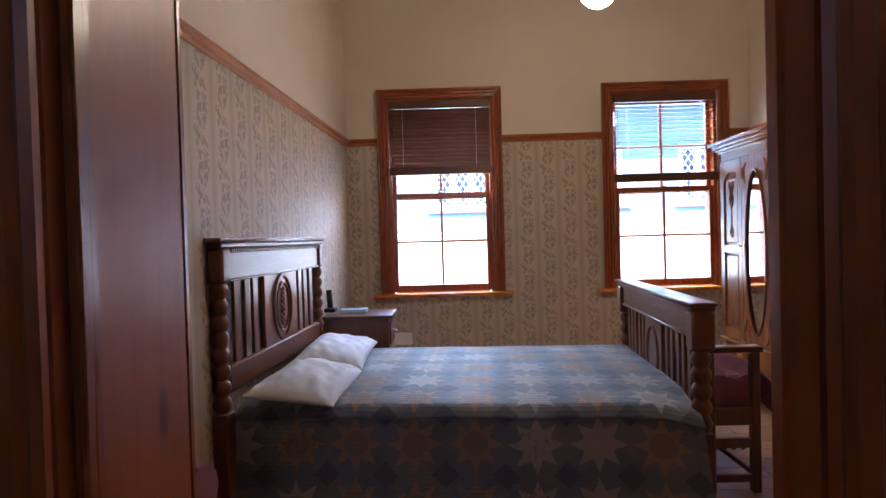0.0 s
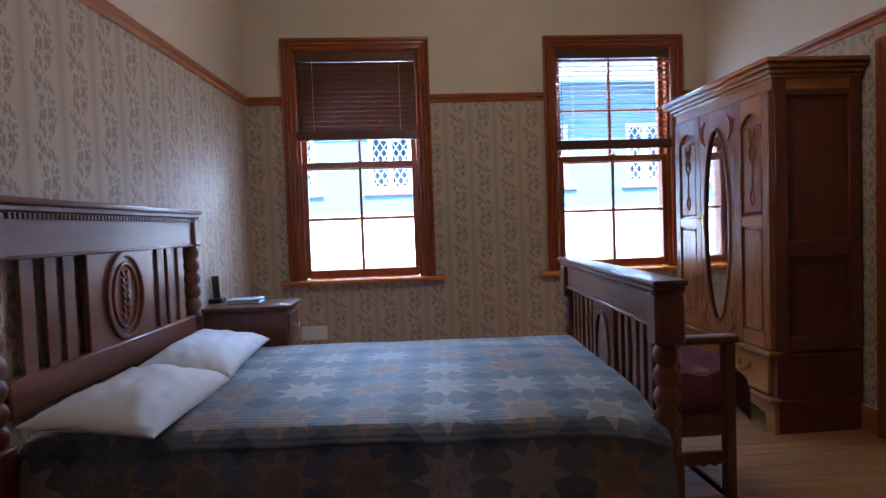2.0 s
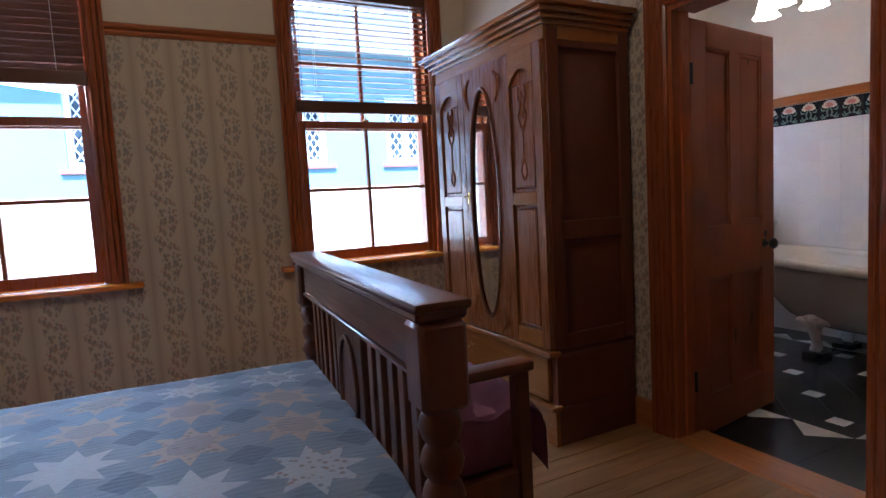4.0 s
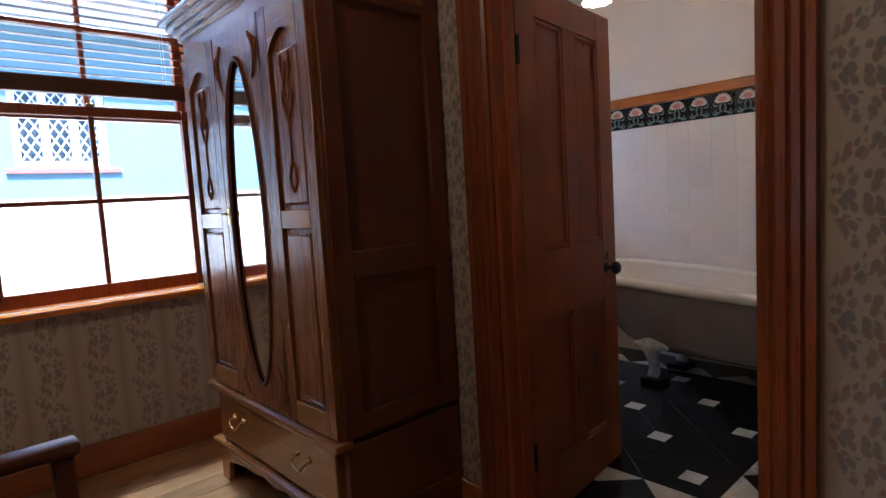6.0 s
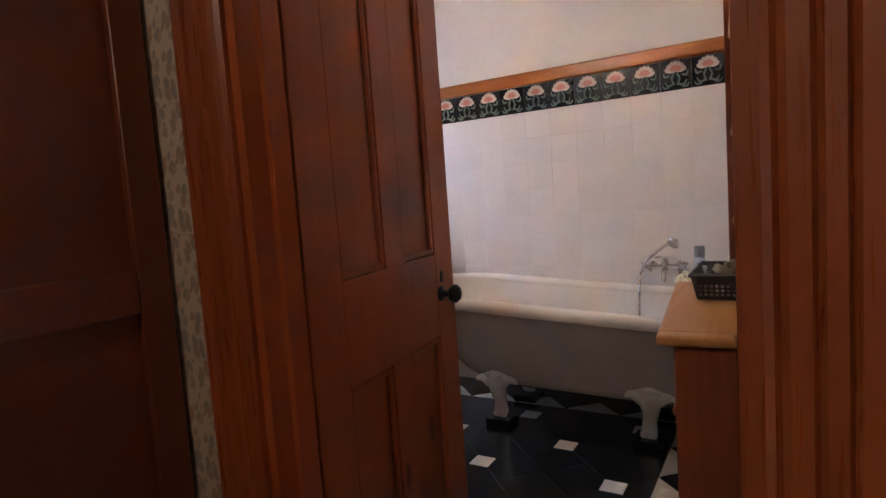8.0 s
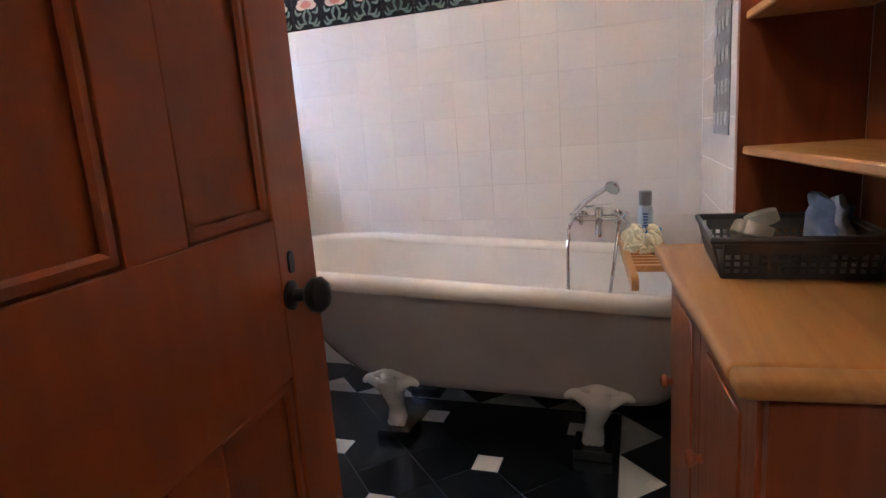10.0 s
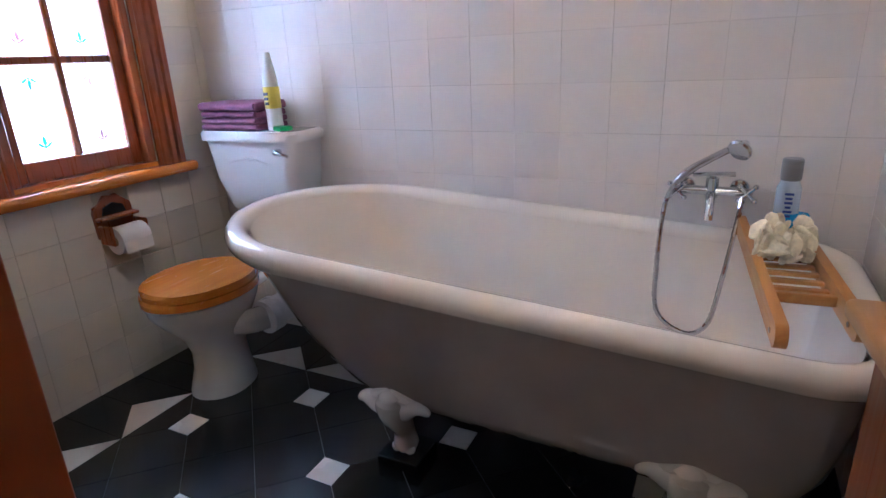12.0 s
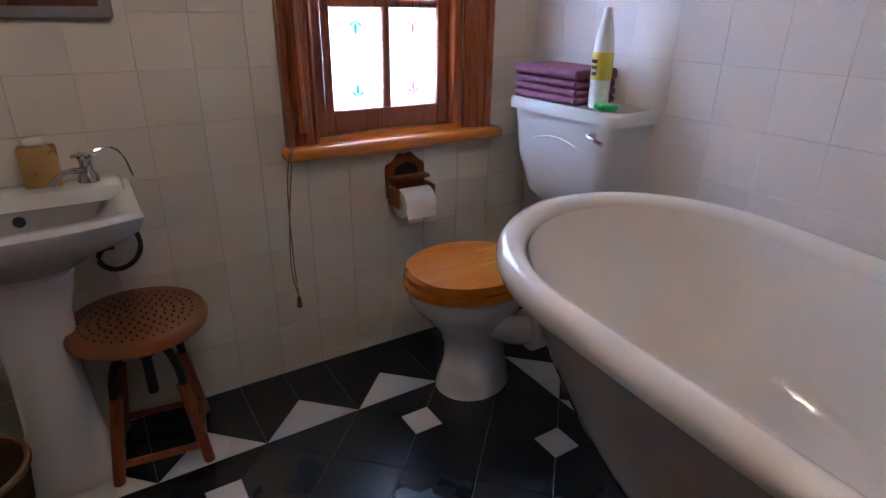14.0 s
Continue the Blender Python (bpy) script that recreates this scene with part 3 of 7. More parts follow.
def panel_door(width, height, material, front=True):
    """A four-panelled leaf in its own x, z plane with the hinge at the origin; returns lists of meshes by name."""
    out = []
    t = 0.02
    st, mu = 0.135, 0.105
    zs = [(0.0, 0.20), (0.80, 1.06), (height - 0.12, height)]
    xs = [(0, st), (width / 2 - mu / 2, width / 2 + mu / 2), (width - st, width)]
    for a, b in (xs[0], xs[2]):
        out.append(("stile", slab(a, b, -t, t, 0, height, 0.002)))
    for a, b in zs:
        out.append(("rail", slab(xs[0][1], xs[2][0], -t + 0.0006, t - 0.0006, a, b, 0.001)))
    for (za, zb) in ((zs[0][1], zs[1][0]), (zs[1][1], zs[2][0])):
        out.append(("muntin", slab(xs[1][0], xs[1][1], -t + 0.0008, t - 0.0008, za, zb, 0.001)))
        for a, b in ((xs[0][1], xs[1][0]), (xs[1][1], xs[2][0])):
            out.append(("panel", slab(a - 0.004, b + 0.004, -0.006, 0.006, za - 0.004, zb + 0.004)))
            bm = bmesh.new()
            for sgn in (-1, 1):
                w, y0, y1 = 0.022, sgn * 0.006, sgn * 0.017
                for q in ((a, a + w, za, zb), (b - w, b, za, zb), (a, b, za, za + w), (a, b, zb - w, zb)):
                    slab(q[0], q[1], min(y0, y1), max(y0, y1), q[2], q[3], 0.006, bm)
            out.append(("moulding", bm))
    return out


def hang(name, leaf, m, materials, label, knob_mat, knob_x, knob_z, knob_label, category="door"):
    d = thing(name, m.translation, label, category)
    for nm, bm in leaf:
        bm.transform(m)
        part(nm, bm, materials, d, smooth=False)
    for s in (-1, 1):
        k = bmesh.new()
        mm = m @ Matrix.Translation((knob_x, s * 0.02, knob_z)) @ Matrix.Rotation(radians(-90 * s), 4, "X")
        lathe([(0.025, 0), (0.025, 0.005), (0.012, 0.010), (0.010, 0.028), (0.020, 0.032), (0.029, 0.042), (0.030, 0.054), (0.020, 0.066), (0.004, 0.070)], mm, 20, k)
        part("door_knob", k, knob_mat, d, knob_label)
    k = bmesh.new()
    prism(arc(knob_x + 0.012, knob_z + 0.060, 0.009, 0.013, 0, 180, 8) + arc(knob_x + 0.012, knob_z + 0.042, 0.009, 0.007, 180, 360, 6), 0.004, Matrix.Translation((0, -0.02, 0)) @ Matrix.Rotation(radians(90), 4, "X"), k)
    k.transform(m)
    part("keyhole_plate", k, knob_mat, d)
    for z in (0.25, 1.75):
        h = bmesh.new()
        rod((0, -0.026, z), (0, -0.026, z + 0.1), 0.008, bm=h)
        h.transform(m)
        part("hinge", h, M_IRON, d)
    return d


hang("bathroom_door", panel_door(0.80, 2.06, M_DOOR), pose(3.617, 3.895, 0.015, 0, 0, 7.4), M_DOOR,
     "open four-panelled reddish stained wooden door with dark knob", M_BLACK, 0.69, 0.932, "dark round knob")

# entrance side
EX0, EX1, POST = 0.145, 1.30, 1.0   # doorway, and the post that narrows it


def entry_wall():
    w = thing("wall_south", (1.5, 1.2, 0), "thick wall with a panelled wooden doorway", "wall", "", "structure")
    part("papered_face", slab(-1.1, EX0 - 0.03, 1.02, RY0, 0, CEIL), M_PAPER_X, w, smooth=False)
    part("papered_face", slab(EX1 + 0.03, RX1 + 0.16, 1.02, RY0, 0, CEIL), M_PAPER_X, w, smooth=False)
    part("papered_face", slab(EX0 - 0.03, EX1 + 0.03, 1.02, RY0, 2.3, CEIL), M_PAPER_X, w, smooth=False)
    fr = thing("door_frame", (EX0, 1.2, 0), "dark reddish panelled lining of the bedroom doorway", "door frame", "", "structure")
    for s, x in ((-1, EX0), (1, EX1)):
        part("lining", slab(min(x, x + s * 0.028), max(x, x + s * 0.028), 1.0, RY0 + 0.012, FL, 2.3, 0.008), M_DOOR, fr)
        part("rebate", slab(min(x - s * 0.018, x), max(x - s * 0.018, x), 1.036, 1.075, FL, 2.28, 0.005), M_TRIM, fr)
    part("lining_head", slab(EX0, EX1, 1.0, RY0 + 0.012, 2.275, 2.3), M_DOOR, fr)
    casing(EX0, EX1, FL, 2.3, lambda u, o, z: Vector((u, RY0 + 0.0125 + o, z)), 0.12, M_TRIM, fr)
    part("door_post", slab(POST, EX1, 1.0, 1.034, FL, 2.28, 0.006), M_DOOR, fr)
    casing(EX0, POST + 0.04, FL, 2.3, lambda u, o, z: Vector((u, 0.9995 - o, z)), 0.13, M_DOOR, fr)


entry_wall()
hang("bedroom_door", panel_door(0.82, 2.1, M_DOOR), pose(EX1 + 0.075, RY0 + 0.07, FL + 0.008, 0, 0, 20), M_DOOR,
     "dark stained bedroom door standing open with a brass knob", M_BRASS, 0.76, 0.93, "round brass knob")
# hall behind the camera
solid("hall_wall_1", slab(-1.1, -0.95, -2.0, 1.02, 0, CEIL), M_PLASTER, "plain plaster wall of the hall", "wall")
solid("hall_wall_2", slab(2.2, 2.35, -2.0, 1.02, 0, CEIL), M_PLASTER, "plain plaster wall of the hall", "wall")
# unseen opening added high in this wall so that daylight reaches the doorway
hw = thing("hall_wall_3", (0.6, -2.0, 0), "unseen plaster hall wall with an added high opening for daylight", "wall", "", "structure")
for xa, xb, za, zb in ((-1.1, 0.1, 0, CEIL), (1.1, 2.35, 0, CEIL), (0.1, 1.1, 0, 2.3), (0.1, 1.1, 2.6, CEIL)):
    part("wall_face", slab(xa, xb, -2.15, -2.0, za, zb), M_PLASTER, hw, smooth=False)
solid("ceiling_1", slab(-1.15, BX1 + 0.2, -2.2, 6.08, CEIL, CEIL + 0.15), M_PLASTER, "plain cream ceiling", "ceiling")
solid("floor_hall", slab(-1.1, 2.35, -2.15, 1.0, -0.2, FL), M_PLANK, "wooden hall floor", "floor")
solid("subfloor", slab(RX0 - 0.3, BX1 + 0.3, 1.0, 6.08, -0.25, -0.006), M_FGROUT, "dark base under the floors", "floor")

# bathroom shell
solid("wall_bath_east", slab(BX1, BX1 + 0.2, 2.6, 6.08, 0, CEIL), M_BATHWALL, "white plaster wall above tiles", "wall")
bw = thing("wall_bath_north", (5, BY1, 0), "tiled wall with a small etched window", "wall", "", "structure")
QX, QZ0, QZ1 = (5.24, 5.80), 0.85, 2.05
part("wall_face", slab(BX0 - 0.001, QX[0], BY1, 6.08, 0, CEIL), M_BATHWALL, bw, smooth=False)
part("wall_face", slab(QX[1], BX1 + 0.2, BY1, 6.08, 0, CEIL), M_BATHWALL, bw, smooth=False)
part("wall_face", slab(QX[0], QX[1], BY1, 6.08, 0, QZ0 - 0.064), M_BATHWALL, bw, smooth=False)
part("wall_face", slab(QX[0], QX[1], BY1, 6.08, QZ1, CEIL), M_BATHWALL, bw, smooth=False)
solid("wall_bath_south", slab(BX0, BX1, 2.6, 2.82, 0, CEIL), M_BATHWALL, "white plaster wall behind the dresser", "wall")
solid("wall_bath_pier", slab(5.27, BX1, 2.8205, BY0, 0, CEIL), M_BATHWALL, "white boxed wall at the foot of the bath", "wall")


# ---- windows ----
def sash_window(name, x0, x1, closed):
    cx = (x0 + x1) / 2
    w = thing(name, (cx, RY1, WZ0), "varnished wooden sash window with a wooden venetian blind", "window", "sash windows", "structure")
    casing(x0 + 0.02, x1 - 0.02, WZ0, WZ1 - 0.02, lambda u, o, z: Vector((u, RY1 - 0.001 - o * 1.1, z)), 0.105, M_TRIM, w)
    # golden seat wood puts the daylight's glow into the colour of both sills
    part("window_sill", slab(x0 - 0.16, x1 + 0.16, RY1 - 0.075, RY1 + 0.12, WZ0 - 0.035, WZ0, 0.012, seg=2), M_SEAT, w)
    for a, b in ((x0, x0 + 0.04), (x1 - 0.04, x1)):
        part("frame_side", slab(a, b, RY1 + 0.02, RY1 + 0.2, WZ0 + 0.0005, WZ1, 0.004), M_TRIM, w)
    part("frame_head", slab(x0 + 0.04, x1 - 0.04, RY1 + 0.02, RY1 + 0.2, WZ1 - 0.05, WZ1), M_TRIM_X, w)
    part("outer_sill", slab(x0 + 0.05, x1 - 0.05, RY1 + 0.12, 6.15, WZ0 - 0.03, WZ0 + 0.012), M_SEAT, w)
    for nm, y, za, zb in (("lower_sash", RY1 + 0.055, WZ0 + 0.012, 1.86), ("upper_sash", RY1 + 0.105, 1.80, WZ1 - 0.05)):
        xa, xb = x0 + 0.04, x1 - 0.04
        s = bmesh.new()
        st = 0.04
        slab(xa, xa + st, y - 0.02, y + 0.02, za, zb, 0.003, s)
        slab(xb - st, xb, y - 0.02, y + 0.02, za, zb, 0.003, s)
        lo = 0.065 if nm == "lower_sash" else 0.04
        slab(xa + st, xb - st, y - 0.0195, y + 0.0195, za, za + lo, 0.003, s)
        slab(xa + st, xb - st, y - 0.0195, y + 0.0195, zb - 0.05, zb, 0.003, s)
        mid = za + lo + (zb - 0.05 - za - lo) / 2
        slab(cx - 0.012, cx + 0.012, y - 0.017, y + 0.017, za + lo, zb - 0.05, 0.004, s)
        slab(xa + st, xb - st, y - 0.016, y + 0.016, mid - 0.012, mid + 0.012, 0.004, s)
        sash = part(nm, s, M_TRIM, w)
        for a, b in ((xa + st, cx), (cx, xb - st)):
            for c, d in ((za + lo, mid), (mid, zb - 0.05)):
                g = part("pane", slab(a, b, y - 0.002, y + 0.002, c, d), M_GLASS, sash, smooth=False)
                g.visible_shadow = False
    latch = bmesh.new()
    slab(cx - 0.02, cx + 0.02, RY1 + 0.02, RY1 + 0.05, 1.86, 1.872, 0.003, latch)
    rod((cx, RY1 + 0.035, 1.872), (cx, RY1 + 0.035, 1.89), 0.006, bm=latch)
    part("latch", latch, M_BRASS, w)
    # blind
    bl = thing("venetian_blind", (cx, RY1, WZ1 - 0.06), "dark wooden venetian blind, half lowered and shut" if closed else "dark wooden venetian blind, half lowered with slats open", "blind", "window blinds")
    a, b = x0 + 0.03, x1 - 0.03
    y = RY1 + 0.0
    low = 2.03 if closed else 1.905
    part("head_rail", slab(a, b, y - 0.028, y + 0.018, WZ1 - 0.1, WZ1 - 0.024, 0.004), M_BLIND, bl)
    part("bottom_rail", slab(a - 0.012, b + 0.012, y - 0.03, y + 0.018, low, low + 0.078, 0.006), M_BLIND, bl)
    n = 14 if closed else 17
    sl = mesh_of("slat", slab(a, b, -0.0245, 0.0245, -0.0015, 0.0015), M_BLIND)
    ztop, zlow = WZ1 - 0.125, low + 0.1
    for k in range(n):
        z = zlow + (ztop - zlow) * k / (n - 1)
        o = new("slat", sl)
        adopt(o, bl)
        o.matrix_parent_inverse = WORLD[bl.name].inverted()
        o.matrix_basis = Matrix.Translation((0, y - 0.004, z)) @ Matrix.Rotation(radians(70 if closed else 3), 4, "X")
    for x in (a + 0.13, b - 0.13):
        c = bmesh.new()
        for dy in (-0.026, 0.018):
            rod((x, y + dy, low + 0.06), (x, y + dy, WZ1 - 0.08), 0.0012, seg=4, bm=c)
        part("ladder_cord", c, M_PAPERW, bl)
    c = tube([(a + 0.03, y - 0.036, WZ1 - 0.06), (a + 0.03, y - 0.038, 1.2 if closed else 0.99)], 0.0022, 6)
    rod((a + 0.03, y - 0.038, (1.2 if closed else 0.99) - 0.03), (a + 0.03, y - 0.038, 1.2 if closed else 0.99), 0.006, 0.003, 8, c)
    part("pull_cord", c, M_BLACK, bl)
    return w


sash_window("window_1", W1[0], W1[1], True)
sash_window("window_2", W2[0], W2[1], False)


def bath_window():
    x0, x1 = QX
    cx = (x0 + x1) / 2
    w = thing("window_3", (cx, BY1, QZ0), "small varnished wooden window with etched flower panes", "window", "", "structure")
    casing(x0, x1, QZ0 - 0.0185, QZ1, lambda u, o, z: Vector((u, BY1 - 0.011 - o, z)), 0.11, M_TRIM, w)
    part("window_sill", slab(x0 - 0.125, x1 + 0.155, BY1 - 0.075, BY1 + 0.1, QZ0 - 0.062, QZ0 - 0.018, 0.018, seg=3), M_SEAT, w, "worn golden sill")
    part("frame_side", slab(x0, x0 + 0.035, BY1 - 0.01, BY1 + 0.14, QZ0, QZ1, 0.004), M_TRIM, w)
    part("frame_side", slab(x1 - 0.035, x1, BY1 - 0.01, BY1 + 0.14, QZ0, QZ1, 0.004), M_TRIM, w)
    part("frame_head", slab(x0 + 0.035, x1 - 0.035, BY1 - 0.01, BY1 + 0.14, QZ1 - 0.035, QZ1), M_TRIM_X, w)
    y = BY1 + 0.05
    xa, xb = x0 + 0.035, x1 - 0.035
    mids = [QZ0 + 0.07, QZ0 + 0.405, QZ0 + 0.76, QZ1 - 0.09]
    part("inner_ledge", slab(x0, x1, BY1 - 0.012, BY1 + 0.14, QZ0 - 0.018, QZ0 - 0.0005), M_SEAT, w)
    s = bmesh.new()
    slab(xa, xa + 0.045, y - 0.02, y + 0.02, QZ0, QZ1 - 0.035, 0.004, s)
    slab(xb - 0.045, xb, y - 0.02, y + 0.02, QZ0, QZ1 - 0.035, 0.004, s)
    slab(xa + 0.045, xb - 0.045, y - 0.0195, y + 0.0195, QZ0, mids[0], 0.004, s)
    slab(xa + 0.045, xb - 0.045, y - 0.0195, y + 0.0195, mids[3], QZ1 - 0.035, 0.004, s)
    for z in mids[1:3]:
        slab(xa + 0.045, xb - 0.045, y - 0.018, y + 0.018, z - 0.014, z + 0.014, 0.005, s)
    slab(cx - 0.014, cx + 0.014, y - 0.0185, y + 0.0185, mids[0], mids[3], 0.005, s)
    sash = part("sash", s, M_TRIM, w)
    pink, green = frosted_pane("pink_etching", (0.34, 0.18, 0.19)), frosted_pane("green_etching", (0.10, 0.36, 0.37))
    grey = frosted_pane("mauve_etching", (0.50, 0.36, 0.54))
    for j, (a, b) in enumerate(((xa + 0.045, cx - 0.014), (cx + 0.014, xb - 0.045))):
        for k in range(3):
            c, d = mids[k] + (0.014 if k else 0), mids[k + 1] - (0.014 if k < 2 else 0)
            p = part("pane", slab(a, b, y - 0.002, y + 0.002, c, d), M_FROST, sash, smooth=False)
            bm = bmesh.new()
            e = 0.02
            line = [(a + e, c + e), (b - e, c + e), (b - e, d - e), (a + e, d - e), (a + e, c + e)]
            for (p0, p1) in zip(line, line[1:]):
                rod((p0[0], y - 0.003, p0[1]), (p1[0], y - 0.003, p1[1]), 0.0016, seg=4, bm=bm)
            part("etched_border", bm, (pink, grey)[(j + 1) % 2], p)
            bm = bmesh.new()
            mx = (a + b) / 2
            for zc, sg in ((c + 0.04, 1), (d - 0.04, -1)):
                for ang, ln, wd in ((-52, 0.034, 0.005), (0, 0.046, 0.007), (52, 0.034, 0.005)):
                    m = Matrix.Translation((mx, y - 0.0045, zc)) @ Matrix.Rotation(radians(90), 4, "X") @ Matrix.Rotation(radians(ang), 4, "Z")
                    prism([(0, 0), (wd, sg * ln * 0.4), (wd * 0.8, sg * ln * 0.75), (0, sg * ln), (-wd * 0.8, sg * ln * 0.75), (-wd, sg * ln * 0.4)], 0.0012, m, bm)
                for side in (-1, 1):
                    curl = [(mx, y - 0.004, zc), (mx + side * 0.03, y - 0.004, zc - sg * 0.016), (mx + side * 0.055, y - 0.004, zc - sg * 0.008), (mx + side * 0.062, y - 0.004, zc + sg * 0.008)]
                    tube(smooth_line(curl, 4), 0.0014, 4, bm)
            part("etched_flower", bm, (green, pink)[(j + k) % 2] if k < 2 else green, p)
    # cord with a wooden toggle
    c = bmesh.new()
    pts = smooth_line([(5.165, BY1 - 0.055, 0.95), (5.12, BY1 - 0.09, 0.84), (5.112, BY1 - 0.05, 0.7), (5.118, BY1 - 0.02, 0.45), (5.124, BY1 - 0.02, 0.30)])
    tube(pts, 0.0022, 5, c)
    pts = smooth_line([(5.165, BY1 - 0.055, 0.95), (5.128, BY1 - 0.09, 0.84), (5.118, BY1 - 0.03, 0.62), (5.108, BY1 - 0.02, 0.42), (5.124, BY1 - 0.02, 0.30)])
    tube(pts, 0.0022, 5, c)
    cd = thing("blind_cord", (5.124, BY1 - 0.02, 0.8), "twisted brown cord with a wooden toggle hanging by the window", "cord")
    part("cord", c, plain("brown_cord", (0.20, 0.12, 0.06), 0.8), cd)
    part("toggle", rod((5.124, BY1 - 0.02, 0.30), (5.124, BY1 - 0.02, 0.262), 0.006, 0.010, 10), M_BED, cd)
    # folded stay beside the casing
    part("side_curtain_rod", tube([(5.17, BY1 - 0.05, 1.9), (5.172, BY1 - 0.055, 1.2), (5.176, BY1 - 0.05, 0.88)], [0.012, 0.014, 0.02], 8), M_TRIM, w)


bath_window()

# ---- bedroom things ----
def turned_post(x, y, z0, z1, r, beads, m=None):
    """A bobbin-turned post between two heights."""
    prof = [(r * 0.8, z0)]
    h = (z1 - z0) / beads
    for k in range(beads):
        b = z0 + k * h
        prof += [(r * 0.72, b + 0.03 * h), (r * 0.94, b + 0.2 * h), (r * 1.08, b + 0.5 * h), (r * 0.94, b + 0.8 * h), (r * 0.72, b + 0.97 * h)]
    prof.append((r * 0.8, z1))
    return lathe(prof, Matrix.Translation((x, y, 0)), 16)


def carved_oval(parent, m, rx, ry):
    """A raised oval rim with a leafy sprig inside, on a panel whose face is local x, y."""
    part("oval_rim", oval_ring(0, 0, rx, ry, 0.03, 0.016, m), M_BED, parent)
    part("oval_rim", oval_ring(0, 0, rx * 0.68, ry * 0.76, 0.018, 0.012, m), M_BED, parent)
    bm = bmesh.new()
    tube([m @ Vector((0.006 * math.sin(9 * t), -ry * 0.62 + ry * 1.24 * t, 0.006)) for t in [k / 12 for k in range(13)]], 0.005, 6, bm)
    for k in range(7):
        y = -ry * 0.5 + ry * k * 0.17
        for s in (-1, 1):
            mm = m @ Matrix.Translation((s * 0.018, y, 0.006)) @ Matrix.Rotation(radians(s * -40), 4, "Z") @ Matrix.Diagonal((0.45, 1, 0.35, 1))
            bmesh.ops.create_icosphere(bm, subdivisions=1, radius=0.024, matrix=mm)
    part("carved_sprig", bm, M_BED, parent)


# the bed stands square to the west wall
BED_TURN = Matrix.Translation((1.75, 2.94, 0)) @ Matrix.Rotation(radians(-3.7), 4, "Z") @ Matrix.Translation((-1.75, -2.94, 0))


def bedstead():
    bed = thing("bed", (0.7, 3.68, FL), "dark carved wooden double bed with turned posts", "bed")
    ya, yb = 2.87, 4.417
    # headboard
    hb = part("headboard", slab(-0.500, -0.460, ya + 0.05, yb - 0.05, 0.42, 0.56, 0.008), M_BED_Y, bed)
    part("lower_rail", slab(-0.510, -0.450, ya + 0.04, yb - 0.04, 0.70, 0.83, 0.008), M_BED_Y, hb)
    part("top_rail", slab(-0.510, -0.450, ya + 0.03, yb - 0.03, 1.245, 1.40, 0.006), M_BED_Y, hb)
    part("bead", slab(-0.515, -0.443, ya + 0.03, yb - 0.03, 1.235, 1.25, 0.005), M_BED_Y, hb)
    part("cornice", slab(-0.515, -0.428, ya - 0.07, yb + 0.07, 1.425, 1.45, 0.009, seg=2), M_BED_Y, hb)
    part("cornice_step", slab(-0.512, -0.437, ya - 0.045, yb + 0.045, 1.40, 1.426, 0.006), M_BED_Y, hb)
    dent = mesh_of("dentil", slab(-0.008, 0.008, -0.008, 0.008, -0.011, 0.011, 0.002), M_BED)
    k, y = 0, ya + 0.07
    while y < yb - 0.06:
        o = new("dentil", dent)
        o.parent = hb
        o.matrix_basis = Matrix.Translation((-0.444, y, 1.386))
        y += 0.024
    for y in (ya, yb):
        p = part("post", turned_post(-0.480, y, 0.62, 1.235, 0.043, 8), M_BED, bed)
        part("post_block", slab(-0.514, -0.432, y - 0.05, y + 0.05, 1.235, 1.40, 0.012), M_BED, p)
        part("post_base", slab(-0.514, -0.437, y - 0.043, y + 0.043, FL, 0.62, 0.006), M_BED, p)
    cy = (ya + yb) / 2
    for d in (0.37, 0.475, 0.60):
        for s in (-1, 1):
            part("slat", slab(-0.485, -0.467, cy + s * d - 0.034, cy + s * d + 0.034, 0.82, 1.25, 0.003), M_BED, hb)
    part("panel", slab(-0.485, -0.457, cy - 0.27, cy + 0.27, 0.82, 1.25, 0.004), M_BED, hb)
    carved_oval(hb, Matrix.Translation((-0.457, cy, 1.035)) @ Matrix(((0, 0, 1, 0), (1, 0, 0, 0), (0, 1, 0, 0), (0, 0, 0, 1))), 0.145, 0.19)
    # footboard
    ya, yb = 3.025, 4.285
    fb = part("footboard", slab(1.755, 1.795, ya + 0.02, yb + 0.05, 0.36, 0.5, 0.008), M_BED_Y, bed)
    part("cap", slab(1.709, 1.833, ya - 0.085, yb + 0.20, 1.068, 1.09, 0.009, seg=2), M_BED_Y, fb, "broad polished cap")
    part("cap_step", slab(1.720, 1.833, ya - 0.06, yb + 0.175, 1.045, 1.069, 0.006), M_BED_Y, fb)
    part("top_rail", slab(1.745, 1.805, ya - 0.02, yb + 0.13, 0.925, 1.046, 0.005), M_BED_Y, fb)
    part("bead", slab(1.737, 1.813, ya - 0.02, yb + 0.13, 0.91, 0.927, 0.005), M_BED_Y, fb)
    for y in (ya - 0.02, yb + 0.13):
        p = part("post", turned_post(1.775, y, 0.48, 0.86, 0.044, 5), M_BED, bed)
        part("post_block", slab(1.722, 1.828, y - 0.05, y + 0.05, 0.86, 1.046, 0.012), M_BED, p)
        part("post_base", slab(1.732, 1.818, y - 0.043, y + 0.043, FL, 0.48, 0.006), M_BED, p)
    fy = 3.717
